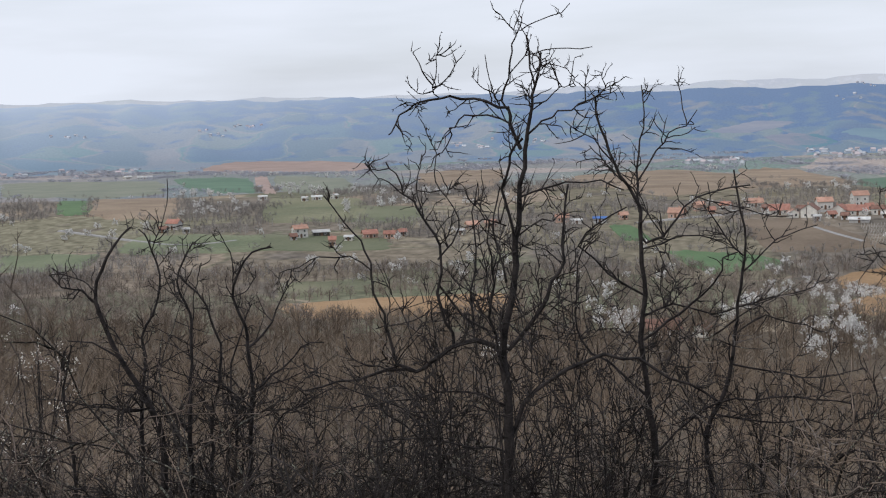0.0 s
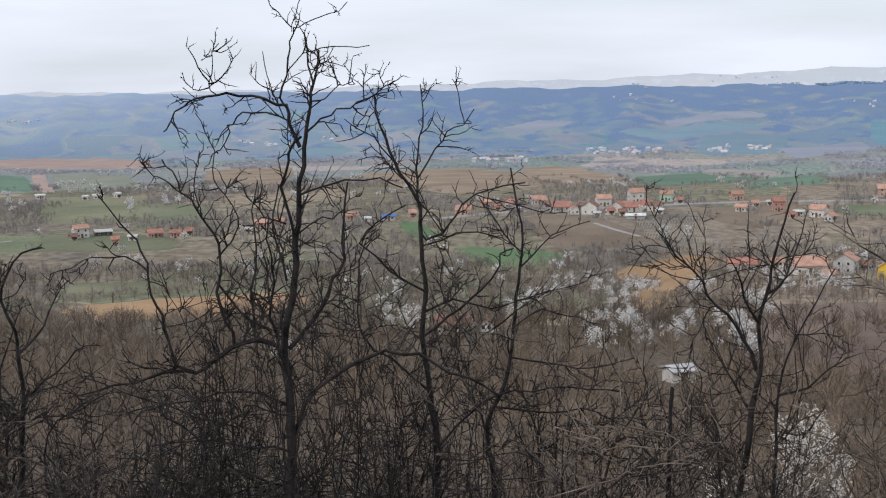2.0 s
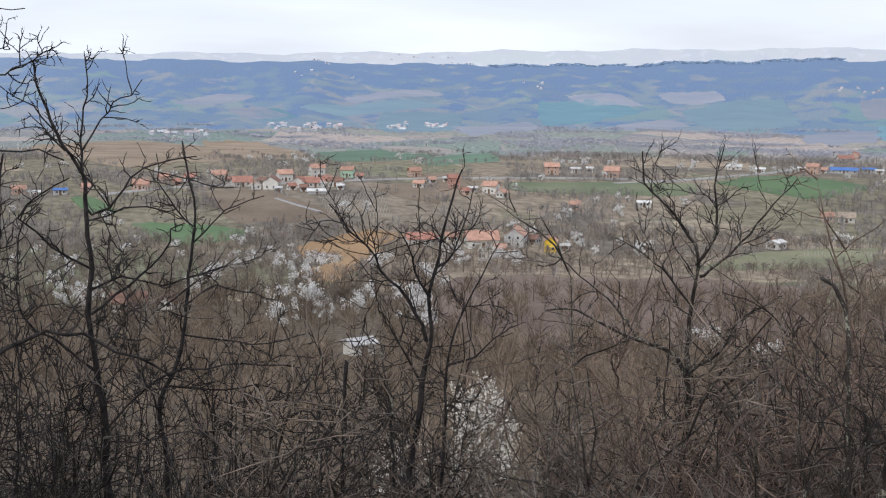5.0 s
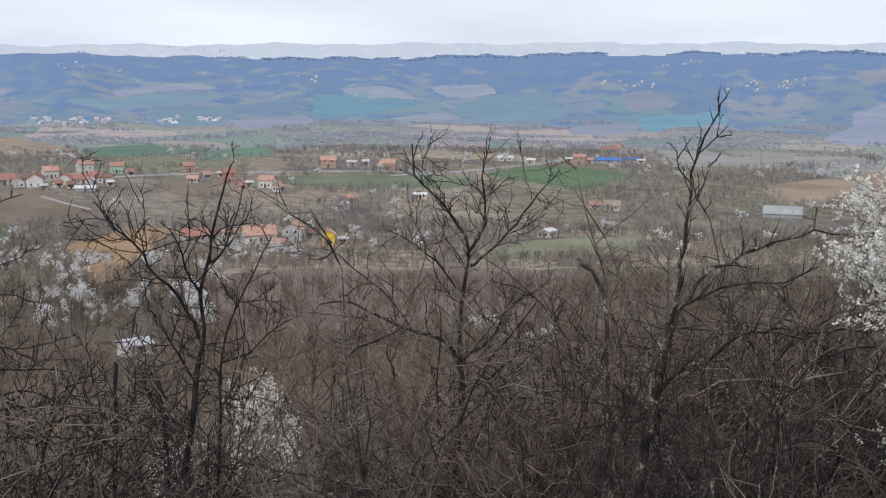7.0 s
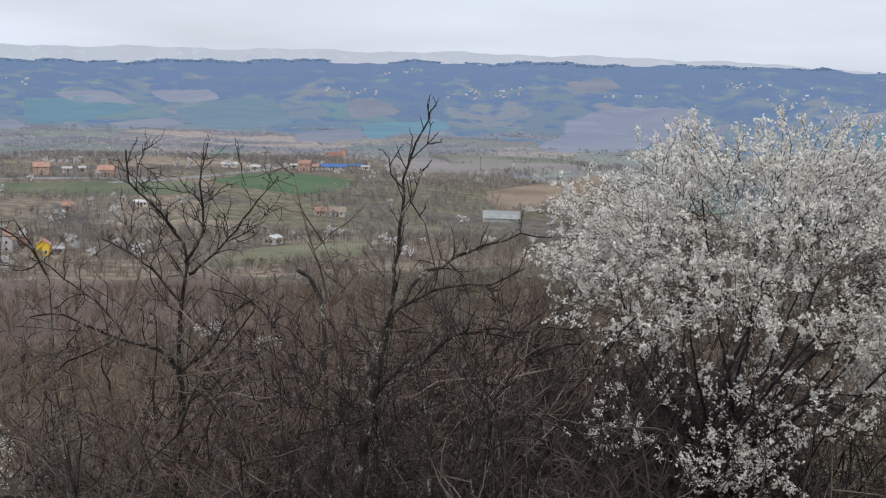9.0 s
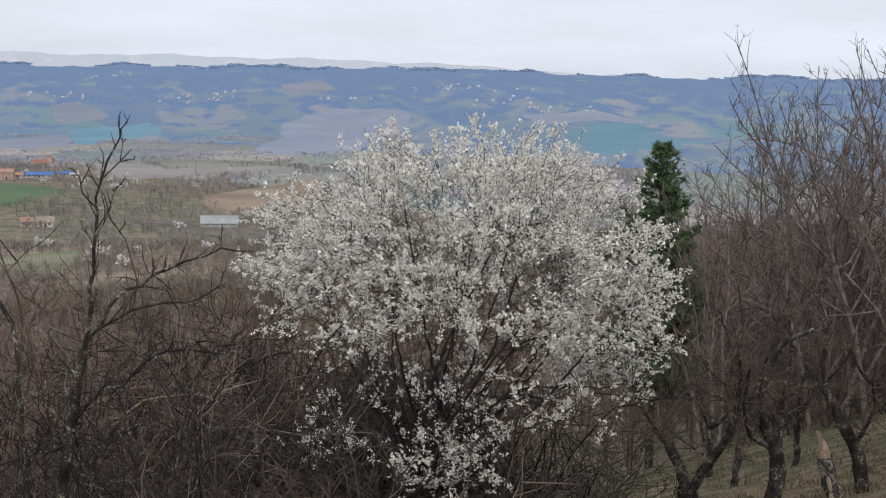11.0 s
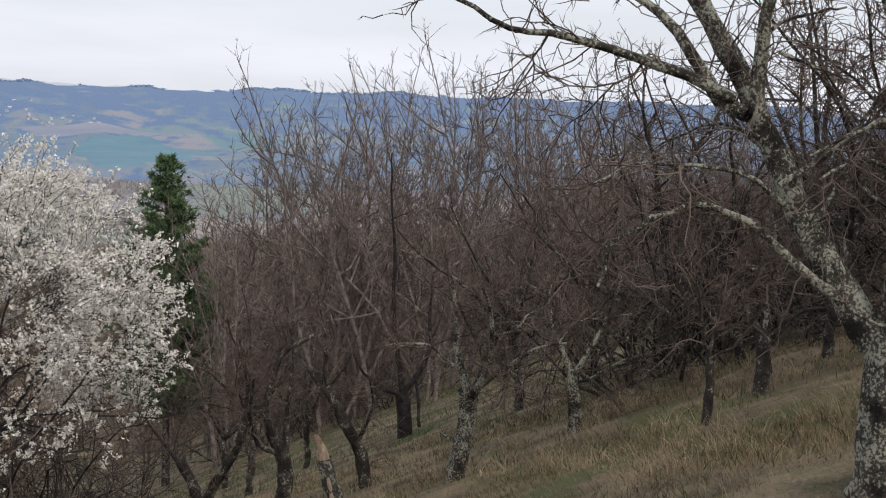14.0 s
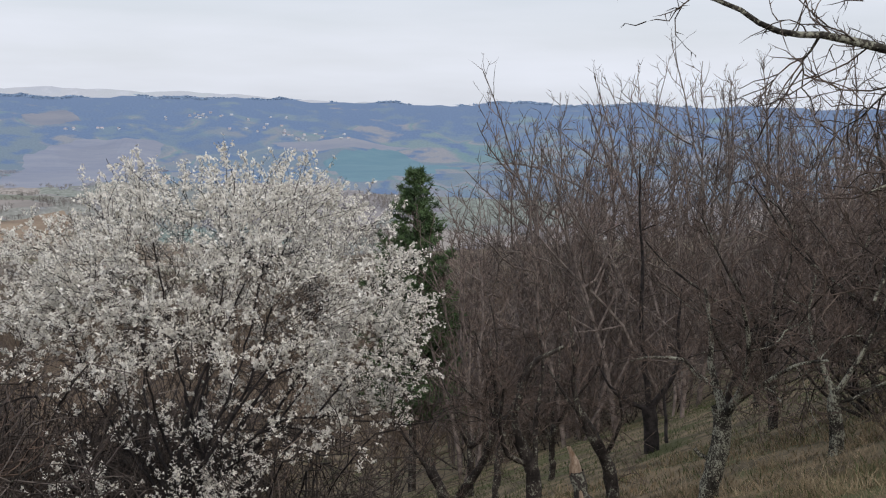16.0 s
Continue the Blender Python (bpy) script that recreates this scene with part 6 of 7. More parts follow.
def flowering_tree(bearing, dist, seed, label, fork_at, crown, limbs, per_tip, stems, sprays, skirts=()):
    """A many-stemmed tree in flower. crown: centre (across, up) and half sizes (across, up, away)."""
    t = BareTree(bearing, dist, "flowering_plum", seed, label, BARK, TWIG, BLOSSOM_TWIGS, "flowering plums")
    rg = t.thick.rng
    (cx, cz), (ax, az, ay) = crown
    for k in range(stems):
        o = (k - (stems - 1) / 2) * 0.22
        w = Wood(seed + 30 + k)
        w.tube(curve([(o * 0.4, 0.0, -0.3), (o, o * 0.5, fork_at * 0.5), (o * 2.2 + cx * 0.4, o, fork_at)], 0.12, 0.008, w.rng), 0.085, 0.055, 9, 0.05)
        w.mesh("stem", BARK, t.top)
    for k in range(limbs):
        q = rg.normal(0, 1, 3)
        q[2] = q[2] * 0.9 + 0.3
        q = q / np.linalg.norm(q) * rg.uniform(0.3, 0.85) ** 0.6
        end = np.array([cx + q[0] * ax, q[1] * ay, cz + q[2] * az])
        o = rg.uniform(-0.3, 0.3)
        start = np.array([cx * 0.4 + o, o * 0.5, fork_at * rg.uniform(0.7, 1.0)])
        mid = start * 0.45 + end * 0.55 + rg.normal(0, 0.12, 3) - np.array([0, 0, 0.1])
        t.limb([(p[0], p[2], p[1]) for p in (start, start * 0.75 + mid * 0.25, mid, end)], rg.uniform(0.016, 0.034), 0.006, 1.0)
    heads = [(crown_part, n) for crown_part, n in [((cx, cz, 0.0, ax, az, ay), sprays)] + [(k[:6], k[6]) for k in skirts]]
    for (ex, ez, ey, rx, rz, ry), count in heads:
        if count < sprays:
            for _ in range(3):
                e = np.array([ex, ez, ey]) + rg.normal(0, 0.2, 3)
                t.limb([(cx * 0.3, fork_at * 0.6, 0.0), (ex * 0.5 + cx * 0.15, ez - 0.1, ey * 0.5), tuple(e)], 0.018, 0.006, 0.5)
        for _ in range(count):
            q = rg.normal(0, 1, 3)
            q = q / np.linalg.norm(q) * rg.uniform(0.1, 1.0) ** 0.4
            c = np.array([ex + q[0] * rx, ey + q[1] * ry, ez + q[2] * rz])
            if count == sprays and ((q[0] < -0.15 and q[2] < -0.35) or (q[2] < -0.35 and rg.uniform() < 0.55)):
                continue
            if noise.noise(Vector(c * 1.7)) + 0.6 * noise.noise(Vector(c * 4.1)) < -0.10 or (count == sprays and q[2] < -0.4 and rg.uniform() < 0.45):
                continue
            out = np.array([q[0], q[1], q[2] * 0.7 + 0.25]) + rg.normal(0, 0.35, 3)
            out /= np.linalg.norm(out)
            line = shoot(rg, c - out * 0.25, out, rg.uniform(0.35, 0.6), 4, 0.22, 0.03)
            t.thin.tube(line, 0.0042, 0.002, 3)
            t.tips.append(line[[0, 2, 4]][None])
            t.tips.append(fork(t.thin, line[None], 9.0, 0.26, 46, 0.22, 0.10, 0.0020, 2))
    kids = np.vstack(t.tips)
    low = kids[:, 2, 2] < cz - 1.0 * az
    for k in skirts:
        low &= np.linalg.norm((kids[:, 2] - np.array([k[0], k[2], k[1]])) / np.array([k[3], k[5], k[4]]), axis=1) > 1.4
    low |= np.linalg.norm((kids[:, 2] - np.array([cx, 0, cz])) / np.array([ax, ay, az]), axis=1) < 0.62
    z, skirt = kids[:, 2, 2], np.zeros(len(kids), bool)
    for k in skirts:
        skirt |= np.linalg.norm((kids[:, 2] - np.array([k[0], k[2], k[1]])) / np.array([k[3], k[5], k[4]]), axis=1) < 1.2
    chance = np.clip(0.30 + 0.70 * (z - (cz - 0.9 * az)) / (0.95 * az), 0.22, 1.0)
    low |= rg.uniform(0, 1, len(kids)) > np.where(skirt, 0.75, chance)          # fewer flowers on the shaded lower twigs
    v, f = petals([kids[~low]], rg, per_tip, 0.0112, 0.0105)
    top = t.finish(True)
    tagged(mesh_object("blossom", v, f, BLOSSOM, top), "dense white blossom", kind="stuff")
    return top


# the large plum in flower beside the orchard
flowering_tree(61.8, 13.0, 71, "large wild plum covered in white blossom", 1.9, ((0.52, 3.80), (2.27, 1.54, 2.0)), 16, 15.0, 4, 2650,
               ((-0.87, 2.15, -0.6, 0.40, 0.34, 0.4, 20), (0.45, 2.0, -0.8, 0.75, 0.5, 0.5, 52), (1.75, 2.6, -0.5, 0.7, 0.5, 0.5, 50), (2.05, 3.1, 0.1, 0.7, 0.8, 0.7, 170)))
# smaller ones down the slope
flowering_tree(27.0, 29.0, 72, "slim wild plum in blossom down the slope", 2.4, ((0.0, 4.7), (1.0, 1.8, 0.9)), 12, 11.0, 2, 420)
flowering_tree(23.3, 27.0, 73, "slim wild plum in blossom down the slope", 2.0, ((0.0, 3.5), (0.9, 1.2, 0.9)), 9, 11.0, 2, 280)
flowering_tree(-19.2, 24.0, 74, "wild plum in blossom behind bare stems", 2.0, ((0.0, 4.3), (1.0, 1.5, 0.9)), 14, 4.0, 2, 60)


def pine(bearing, dist, height, label):
    top = new("pine_tree")
    top.matrix_world = Matrix.Translation(stand(bearing, dist))
    tagged(top, label, "tree")
    rg = np.random.default_rng(9)
    w = Wood(9)
    w.tube(np.array([(0, 0, -0.4), (0.02, 0, height * 0.5), (0, 0.02, height)]), 0.13, 0.02, 7, 0.03)
    v, f = [], []
    z = height * 0.22
    while z < height - 0.1:
        reach = min(0.2 + (height - z) * 0.38, 1.7)
        for k in range(10):
            a = rg.uniform(0, 6.28)
            L = reach * rg.uniform(0.65, 1.1)
            way = np.array([math.cos(a), math.sin(a), rg.uniform(0.1, 0.5)])
            line = shoot(rg, (0, 0, z), way / np.linalg.norm(way), L, 4, 0.06, 0.05)
            w.tube(line, 0.022, 0.008, 4)
            for _ in range(int(16 * L) + 5):
                t = rg.uniform(0.3, 1.0)
                i = min(int(t * 4), 3)
                c = line[i] + (line[i + 1] - line[i]) * rg.uniform(0, 1) + rg.normal(0, 0.05, 3)
                for _ in range(9):
                    d = rg.normal(0, 1, 3) + np.array([0, 0, 0.5]) + way * 0.5
                    d = d / np.linalg.norm(d) * rg.uniform(0.10, 0.20)
                    s = np.cross(d, rg.normal(0, 1, 3))
                    s = s / np.linalg.norm(s) * 0.016
                    j = len(v)
                    v += [c - s, c + s, c + d]
                    f.append((j, j + 1, j + 2))
        z += rg.uniform(0.22, 0.34)
    w.mesh("trunk", LICHEN_THIN, top)
    tagged(mesh_object("needles", np.array(v), np.array(f), NEEDLE, top), "dark green needles", kind="stuff")


red_whips = [thicket(170 + k, 4.2, 10, 1.5, TWIG_RED, 0.14, 0.42, 0.0, 0.7, TWIG_RED) for k in range(3)]
scatter_things(red_whips, spread(rng, 20, 37, 51, 11.5, 17, 0.9), rng, "upright reddish bare whips in a thicket", "bush", "reddish whips", 0.8, 1.0, 0.0,
               lambda b, r: min(needed_height(b, r, -7.6) / 4.2, 1.4))
pine(72.1, 34.0, needed_height(72.1, 34.0, -2.35), "young dark green pine behind bare trees")


# ---- the wood behind the orchard ----
def forest_tree(seed, height, stems, twig):
    """A slender tree: stems that part into rising limbs, their side shoots all turning up into a haze of fine twigs."""
    thick, thin = Wood(seed), Wood(seed + 9)
    rg = thick.rng
    top = new("forest_tree")
    a = rg.uniform(0, 6.28, stems)
    out = np.stack([np.cos(a), np.sin(a), 0 * a], 1)
    lines = run(rg, out * 0.12 - np.array([0, 0, 0.4]), unit(out * 0.16 + np.array([0, 0, 1.0])), height * rg.uniform(0.8, 1.0, stems), 14, 0.09, 0.03)
    limbs = []
    for line in lines:
        r0 = rg.uniform(0.05, 0.085) / stems ** 0.5
        thick.tube(line, r0, 0.008, 6, 0.05)
        for _ in range(7 if stems == 1 else 4):
            i = int(rg.integers(3, 11))
            way = side_way(rg, line[i + 1] - line[i], radians(rg.uniform(38, 70)))
            limb = run(rg, line[i][None], way[None], np.array([(height - line[i][2]) * rg.uniform(0.5, 0.85)]), 9, 0.17, 0.11)[0]
            thick.tube(limb, r0 * 0.42, 0.006, 5, 0.05)
            limbs.append(limb)
    long = np.concatenate([np.array(limbs), lines[:, -10:]])
    boughs = fork(thin, long, 3.6, 1.0, 48, 0.20, 0.12, 0.0075, 5, 0.5, 3, 0.15)
    twigs = fork(thin, np.concatenate([boughs, long[:, -6:]]), 5.5, 0.42, 46, 0.20, 0.10, 0.0054, 3)
    fork(thin, twigs, 3.2, 0.14, 50, 0.2, 0.06, 0.0058, 1)
    thick.mesh("trunk", FOREST_BARK, top)
    tagged(thin.mesh("crown", twig, top), kind="stuff")
    return top


rng = np.random.default_rng(21)
SKYLINE_B, SKYLINE_E = [69, 73, 76, 80, 86, 90, 97, 105, 126], [-3.4, -1.6, 0.8, 2.5, 4.2, 4.0, 2.8, 2.2, 2.0]


def wood_top(b, r):
    """How far a tree of the wood has to shrink or grow for its top to reach the wood's skyline."""
    return min(max(needed_height(b, r, float(np.interp(b, SKYLINE_B, SKYLINE_E))) / 7.6, 0.35), 1.75)


forest = [forest_tree(200 + k, 7.6, 1 + k % 2, (TWIG_BROWN, TWIG_GREY, TWIG_BROWN)[k % 3]) for k in range(6)]
scatter_things(forest, spread(rng, 30, 74.5, 98, 29, 44, 1.8) + spread(rng, 9, 79, 90, 30, 38, 1.8) + spread(rng, 12, 97, 122, 19, 32, 1.8) + spread(rng, 6, 73.5, 80, 38, 60, 3.0), rng,
               "tall bare tree in the grey-brown wood edge", "tree", "wood behind the orchard", 0.85, 1.12, 0.0, wood_top)
EDGE_WOOD = material("wood_edge_twigs", (0.058, 0.046, 0.043), (0.168, 0.136, 0.124), 0.3, 0.9, 0, 3, island=0.45)
woods("wood_edge", spread(rng, 800, 73, 126, 40, 80), EDGE_WOOD, "deep tangle of bare grey-brown trees", 5.2, 4.0, 110, 0.018, 12, lambda b, r: 0.74 * wood_top(b, r), 0.5)
scrub2 = [thicket(300 + k, 2.8, 8, 1.8, TWIG_BUSH, 0.5) for k in range(4)]
scatter_things(scrub2, spread(rng, 40, 74, 104, 33, 44, 1.0) + spread(rng, 14, 100, 124, 20, 30, 1.0) + spread(rng, 26, 94, 108, 14.5, 20, 0.8) + spread(rng, 18, 106, 126, 13.5, 20, 0.8), rng, "dense brown undergrowth at the wood edge", "bush", "wood edge undergrowth")


def orchard_tree(seed, girth=0.075, reach=1.0):
    top = new("plum_tree")
    thick, thin = Wood(seed), Wood(seed + 7)
    rg = thick.rng
    lean = rg.normal(0, 0.22, 2)
    h = rg.uniform(0.9, 1.3)
    trunk = curve([(0, 0, -0.3), (lean[0] * 0.4, lean[1] * 0.4, h * 0.5), (lean[0], lean[1], h)], 0.1, 0.012, rg)
    thick.tube(trunk, girth, girth * 0.8, 8, 0.06)
    for k in range(5):
        a = k * 1.26 + rg.uniform(-0.5, 0.5)
        way = np.array([math.cos(a) * 0.75, math.sin(a) * 0.75, 1.0])
        line = shoot(rg, trunk[-1], way / np.linalg.norm(way), rg.uniform(1.6, 2.6) * reach, 8, 0.14, 0.03)
        thick.tube(line, girth * 0.55, 0.010, 6, 0.05)
        grow(thick, thin, line, 0.05, 0.012, [(9.0, 0.95, 50, 0.26, 0.04, 0.0062), (10.0, 0.42, 50, 0.24, 0.03, 0.0050), (3.0, 0.15, 52, 0.25, 0.03, 0.0048)])
    thick.mesh("trunk", LICHEN_THIN, top)
    tagged(thin.mesh("crown", ORCHARD_TWIG, top), kind="stuff")
    return top


plums = [orchard_tree(400 + k) for k in range(5)]
PLUM_SPOTS = [(76.5, 20), (79.2, 21.4), (86.8, 23.5), (89.5, 18.0), (94.5, 16.5),
              (97.2, 18.0), (102.8, 14.8), (75.2, 24), (88.4, 24.5), (92.6, 20.5), (99.8, 14.2)]
tall_plums = [orchard_tree(420 + k, 0.06, 1.5) for k in range(3)]
scatter_things(tall_plums, [(103.5, 12.4), (106.0, 13.5), (108.6, 11.8), (111.5, 10.0), (113.5, 12.5), (110.5, 14.0), (115.5, 9.5)], rng,
               "taller bare plum with dense fine twigs", "tree", "old orchard trees", 0.9, 1.1)
scatter_things(plums, PLUM_SPOTS, rng, "old bare plum with lichen on its trunk", "tree", "old orchard trees", 0.85, 1.15)


# ---- grass of the hillside ----
def grass(name, places, h, wide, label, seed, mat=GRASS_DRY):
    rg = np.random.default_rng(seed)
    p = np.array([(*spot(b, r), 0) for b, r in places])
    p[:, 2] = land(p[:, 0], p[:, 1]) - 0.02
    n = len(p)
    lean = rg.normal(0, 0.75, (n, 2)) + np.array([0.1, 0.2])
    hh = h * rg.uniform(0.4, 1.2, n)
    a = rg.uniform(0, 6.28, n)
    s = np.stack([np.cos(a), np.sin(a), 0 * a], 1) * wide
    mid = p + np.stack([lean[:, 0] * hh * 0.3, lean[:, 1] * hh * 0.3, hh * 0.6], 1)
    tip = p + np.stack([lean[:, 0] * hh * 0.9, lean[:, 1] * hh * 0.9, hh * 0.95], 1)
    v = np.stack([p - s, p + s, mid + s * 0.6, mid - s * 0.6, tip], 1).reshape(-1, 3)
    i = np.arange(n) * 5
    f = [np.stack([i, i + 1, i + 2, i + 3], 1), np.stack([i + 3, i + 2, i + 4], 1)]
    tagged(mesh_object(name, v, f, mat), label, "grass", kind="stuff")


def tufted(b, r):
    x, y = spot(b, r)
    return noise.noise(Vector((x * 0.5, y * 0.5, 1))) + 0.6 * noise.noise(Vector((x * 1.7, y * 1.7, 5))) > rng.uniform(-0.9, 0.15)


rng = np.random.default_rng(31)


def many(n, b0, b1, r0, r1):
    b, r = rng.uniform(b0, b1, n), np.sqrt(rng.uniform(r0 ** 2, r1 ** 2, n))
    return [(x, y) for x, y in zip(b, r) if tufted(x, y)]


grass("dry_grass", many(76000, 72, 128, 4, 13.5), 0.085, 0.0028, "matted dry straw-coloured grass on the slope", 1)
grass("grass_mat", [(rng.uniform(74, 126), math.sqrt(rng.uniform(4 ** 2, 10 ** 2))) for _ in range(32000)], 0.095, 0.0030, "short matted grass close to the soil", 6,
      material("grass_mat", (0.066, 0.056, 0.030), (0.310, 0.240, 0.145), 2.5, 0.9, 0, 20, island=0.45))
grass("far_dry_grass", many(18000, 72, 118, 12.5, 19), 0.11, 0.006, "matted dry straw-coloured grass under the plums", 2)
tuft_spots = [(rng.uniform(74, 118), math.sqrt(rng.uniform(5.5 ** 2, 15 ** 2))) for _ in range(60)]
grass("straw_tufts", [(b + rng.normal(0, 6.0 / r), r + rng.normal(0, 0.10)) for b, r in tuft_spots for _ in range(110)], 0.19, 0.0028,
      "taller pale straw tufts in the grass", 4, material("pale_straw", (0.18, 0.14, 0.088), (0.42, 0.335, 0.225), 5, 0.9, 0, 20, island=0.3))
GRASS_GREEN = material("green_grass", (0.035, 0.050, 0.018), (0.085, 0.100, 0.040), 3, 0.9, 0, 20, island=0.3)
grass("green_grass", many(52000, 66, 122, 7, 34), 0.10, 0.006, "short green grass showing through the straw", 3, GRASS_GREEN)


# ---- the split pole in the grass ----
def split_pole():
    top = new("broken_trunk")
    b, r = 82.2, 9.2
    top.matrix_world = Matrix.Translation(stand(b, r)) @ Matrix.Rotation(-radians(b), 4, "Z")
    tagged(top, "broken leaning trunk with pale split wood", "dead tree")
    w, s = Wood(55), Wood(56)
    w.tube(curve([(0.16, 0, -0.3), (0.08, 0, 0.25), (-0.08, 0, 0.85)], 0.06, 0.006, w.rng), 0.062, 0.056, 8, 0.06)
    s.tube(curve([(-0.08, 0, 0.83), (-0.10, 0.0, 0.92), (-0.14, 0, 1.03)], 0.04, 0.006, s.rng), 0.05, 0.018, 7, 0.14)
    s.tube(curve([(0.03, -0.045, 0.45), (-0.02, -0.05, 0.62), (-0.06, -0.04, 0.78)], 0.05, 0.004, s.rng), 0.022, 0.012, 6, 0.1)
    w.mesh("bark", LICHEN_THIN, top)
    s.mesh("split_wood", WOOD_RAW, top, True)


split_pole()


# ---- houses of the valley ----
def box(lo, hi):
    (a, b, c), (d, e, f) = lo, hi
    v = [(a, b, c), (d, b, c), (d, e, c), (a, e, c), (a, b, f), (d, b, f), (d, e, f), (a, e, f)]
    q = [(3, 2, 1, 0), (4, 5, 6, 7), (0, 1, 5, 4), (1, 2, 6, 5), (2, 3, 7, 6), (3, 0, 4, 7)]
    return v, q


def part(name, geo, mat, parent, label=""):
    ob = mesh_object(name, geo[0], geo[1], mat, parent)
    return tagged(ob, label) if label else ob


HOUSE_COUNT = [0]


def house(bearing, r, width, storeys, turn, wall, roof, label):
    """A small house: gabled walls, roof slabs with eaves, chimney, windows with panes, a door."""
    HOUSE_COUNT[0] += 1
    rg = random.Random(HOUSE_COUNT[0])
    w = max(width * 0.74, 3.0)
    d = min(max(w * rg.uniform(0.6, 0.8), 3.4), 8.0)
    if abs(turn % 180 - 80) < 25:
        w, d = max(d, w * 1.15), w
    h = 2.2 * storeys + 0.2
    low = wall in (GREENHOUSE,)
    rise = d * (0.16 if roof in (ROOF_PALE, ROOF_BLUE, ROOF_SHEET) else 0.34)
    top = new("greenhouse" if low else ("shed" if storeys < 0.95 and roof in (ROOF_PALE, ROOF_BLUE, ROOF_SHEET) else "house"))
    top.matrix_world = Matrix.Translation(stand(bearing, r)) @ Matrix.Rotation(radians(turn - bearing), 4, "Z")
    tagged(top, label, "house", "houses in the valley")
    x, y = w / 2, d / 2
    v = [(-x, -y, -2), (x, -y, -2), (x, y, -2), (-x, y, -2), (-x, -y, h), (x, -y, h), (x, y, h), (-x, y, h), (-x, 0, h + rise), (x, 0, h + rise)]
    part("wall", (v, [(0, 1, 5, 4), (2, 3, 7, 6), (1, 2, 6, 9, 5), (3, 0, 4, 8, 7)]), wall, top)
    o, t = 0.45, 0.18
    dz = rise / y * o
    for s in (-1, 1):
        a = [(-x - o, s * (y + o), h - dz), (x + o, s * (y + o), h - dz), (x + o, 0, h + rise + 0.02), (-x - o, 0, h + rise + 0.02)]
        v = a + [(p[0], p[1], p[2] + t) for p in a]
        part("roof", (v, [(3, 2, 1, 0), (4, 5, 6, 7), (0, 1, 5, 4), (1, 2, 6, 5), (2, 3, 7, 6), (3, 0, 4, 7)]), roof, top)
    if storeys >= 1 and not low:
        cx = rg.uniform(-0.3, 0.3) * w
        part("chimney", box((cx - 0.3, 0.5, h + rise * 0.4), (cx + 0.3, 1.1, h + rise + 0.9)), BRICK, top)
    if low:
        for k in range(5):
            fx = -x + w * k / 4
            part("rib", box((fx - 0.06, -y - 0.05, -0.5), (fx + 0.06, -y - 0.01, h)), FRAME_WHITE, top)
        return top
    floors = max(1, int(round(storeys))) if storeys > 0.75 and roof is not ROOF_SHEET else 0
    for k in range(floors):
        z = 0.75 + 2.2 * k
        if z + 1.15 > h:
            break
        for face in (-1, 1):
            n = max(2, int(w / 3.2))
            for i in range(n):
                cx = -x + w * (i + 0.5) / n
                win = part("window", box((cx - 0.48, face * y - 0.05, z - 0.08), (cx + 0.48, face * y + 0.05, z + 1.02)), FRAME_WHITE, top)
                part("pane", box((cx - 0.38, face * y - 0.07, z), (cx + 0.38, face * y + 0.07, z + 0.94)), PANE, win)
        for side in (-1, 1):
            for cy in (-d * 0.22, d * 0.22):
                win = part("window", box((side * x - 0.05, cy - 0.48, z - 0.08), (side * x + 0.05, cy + 0.48, z + 1.02)), FRAME_WHITE, top)
                part("pane", box((side * x - 0.07, cy - 0.38, z), (side * x + 0.07, cy + 0.38, z + 0.94)), PANE, win)
    part("door", box((-0.5, -y - 0.08, -0.2), (0.5, -y + 0.04, 2.05)), DOOR, top)
    return top


def far_house(wall, roof, w, d, h):
    """A house of a far hamlet: walls with a gable roof, too far off for its windows."""
    top = new("far_house")
    x, y, rise = w / 2, d / 2, d * 0.36
    v = [(-x, -y, -2), (x, -y, -2), (x, y, -2), (-x, y, -2), (-x, -y, h), (x, -y, h), (x, y, h), (-x, y, h), (-x, 0, h + rise), (x, 0, h + rise)]
    part("wall", (v, [(0, 1, 5, 4), (2, 3, 7, 6), (1, 2, 6, 9, 5), (3, 0, 4, 8, 7)]), wall, top)
    v = [(-x - .4, -y - .4, h - .2), (x + .4, -y - .4, h - .2), (x + .4, 0, h + rise), (-x - .4, 0, h + rise), (x + .4, y + .4, h - .2), (-x - .4, y + .4, h - .2)]
    part("roof", (v + [(p[0], p[1], p[2] + 0.25) for p in v], [(0, 1, 2, 3), (3, 2, 4, 5), (6, 9, 8, 7), (9, 11, 10, 8), (0, 6, 7, 1), (4, 10, 11, 5)]), roof, top)
    return top


# hamlet walls and roofs: haze painted in, so even the tiles are pale and bluish
FAR_WHITE = material("hazed_wall_white", (0.42, 0.45, 0.50), (0.54, 0.56, 0.60), 0.1, 0.9, 0, 1, vary=0.15)
FAR_TILE = material("hazed_roof_tile", (0.42, 0.37, 0.39), (0.50, 0.43, 0.44), 0.1, 0.9, 0, 1, vary=0.2)
FAR_ROOF = material("hazed_roof_grey", (0.42, 0.44, 0.48), (0.54, 0.56, 0.59), 0.1, 0.9, 0, 1, vary=0.2)
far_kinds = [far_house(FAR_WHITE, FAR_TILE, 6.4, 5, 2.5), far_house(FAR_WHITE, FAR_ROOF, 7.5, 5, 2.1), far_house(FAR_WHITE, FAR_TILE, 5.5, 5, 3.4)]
far_used = set()


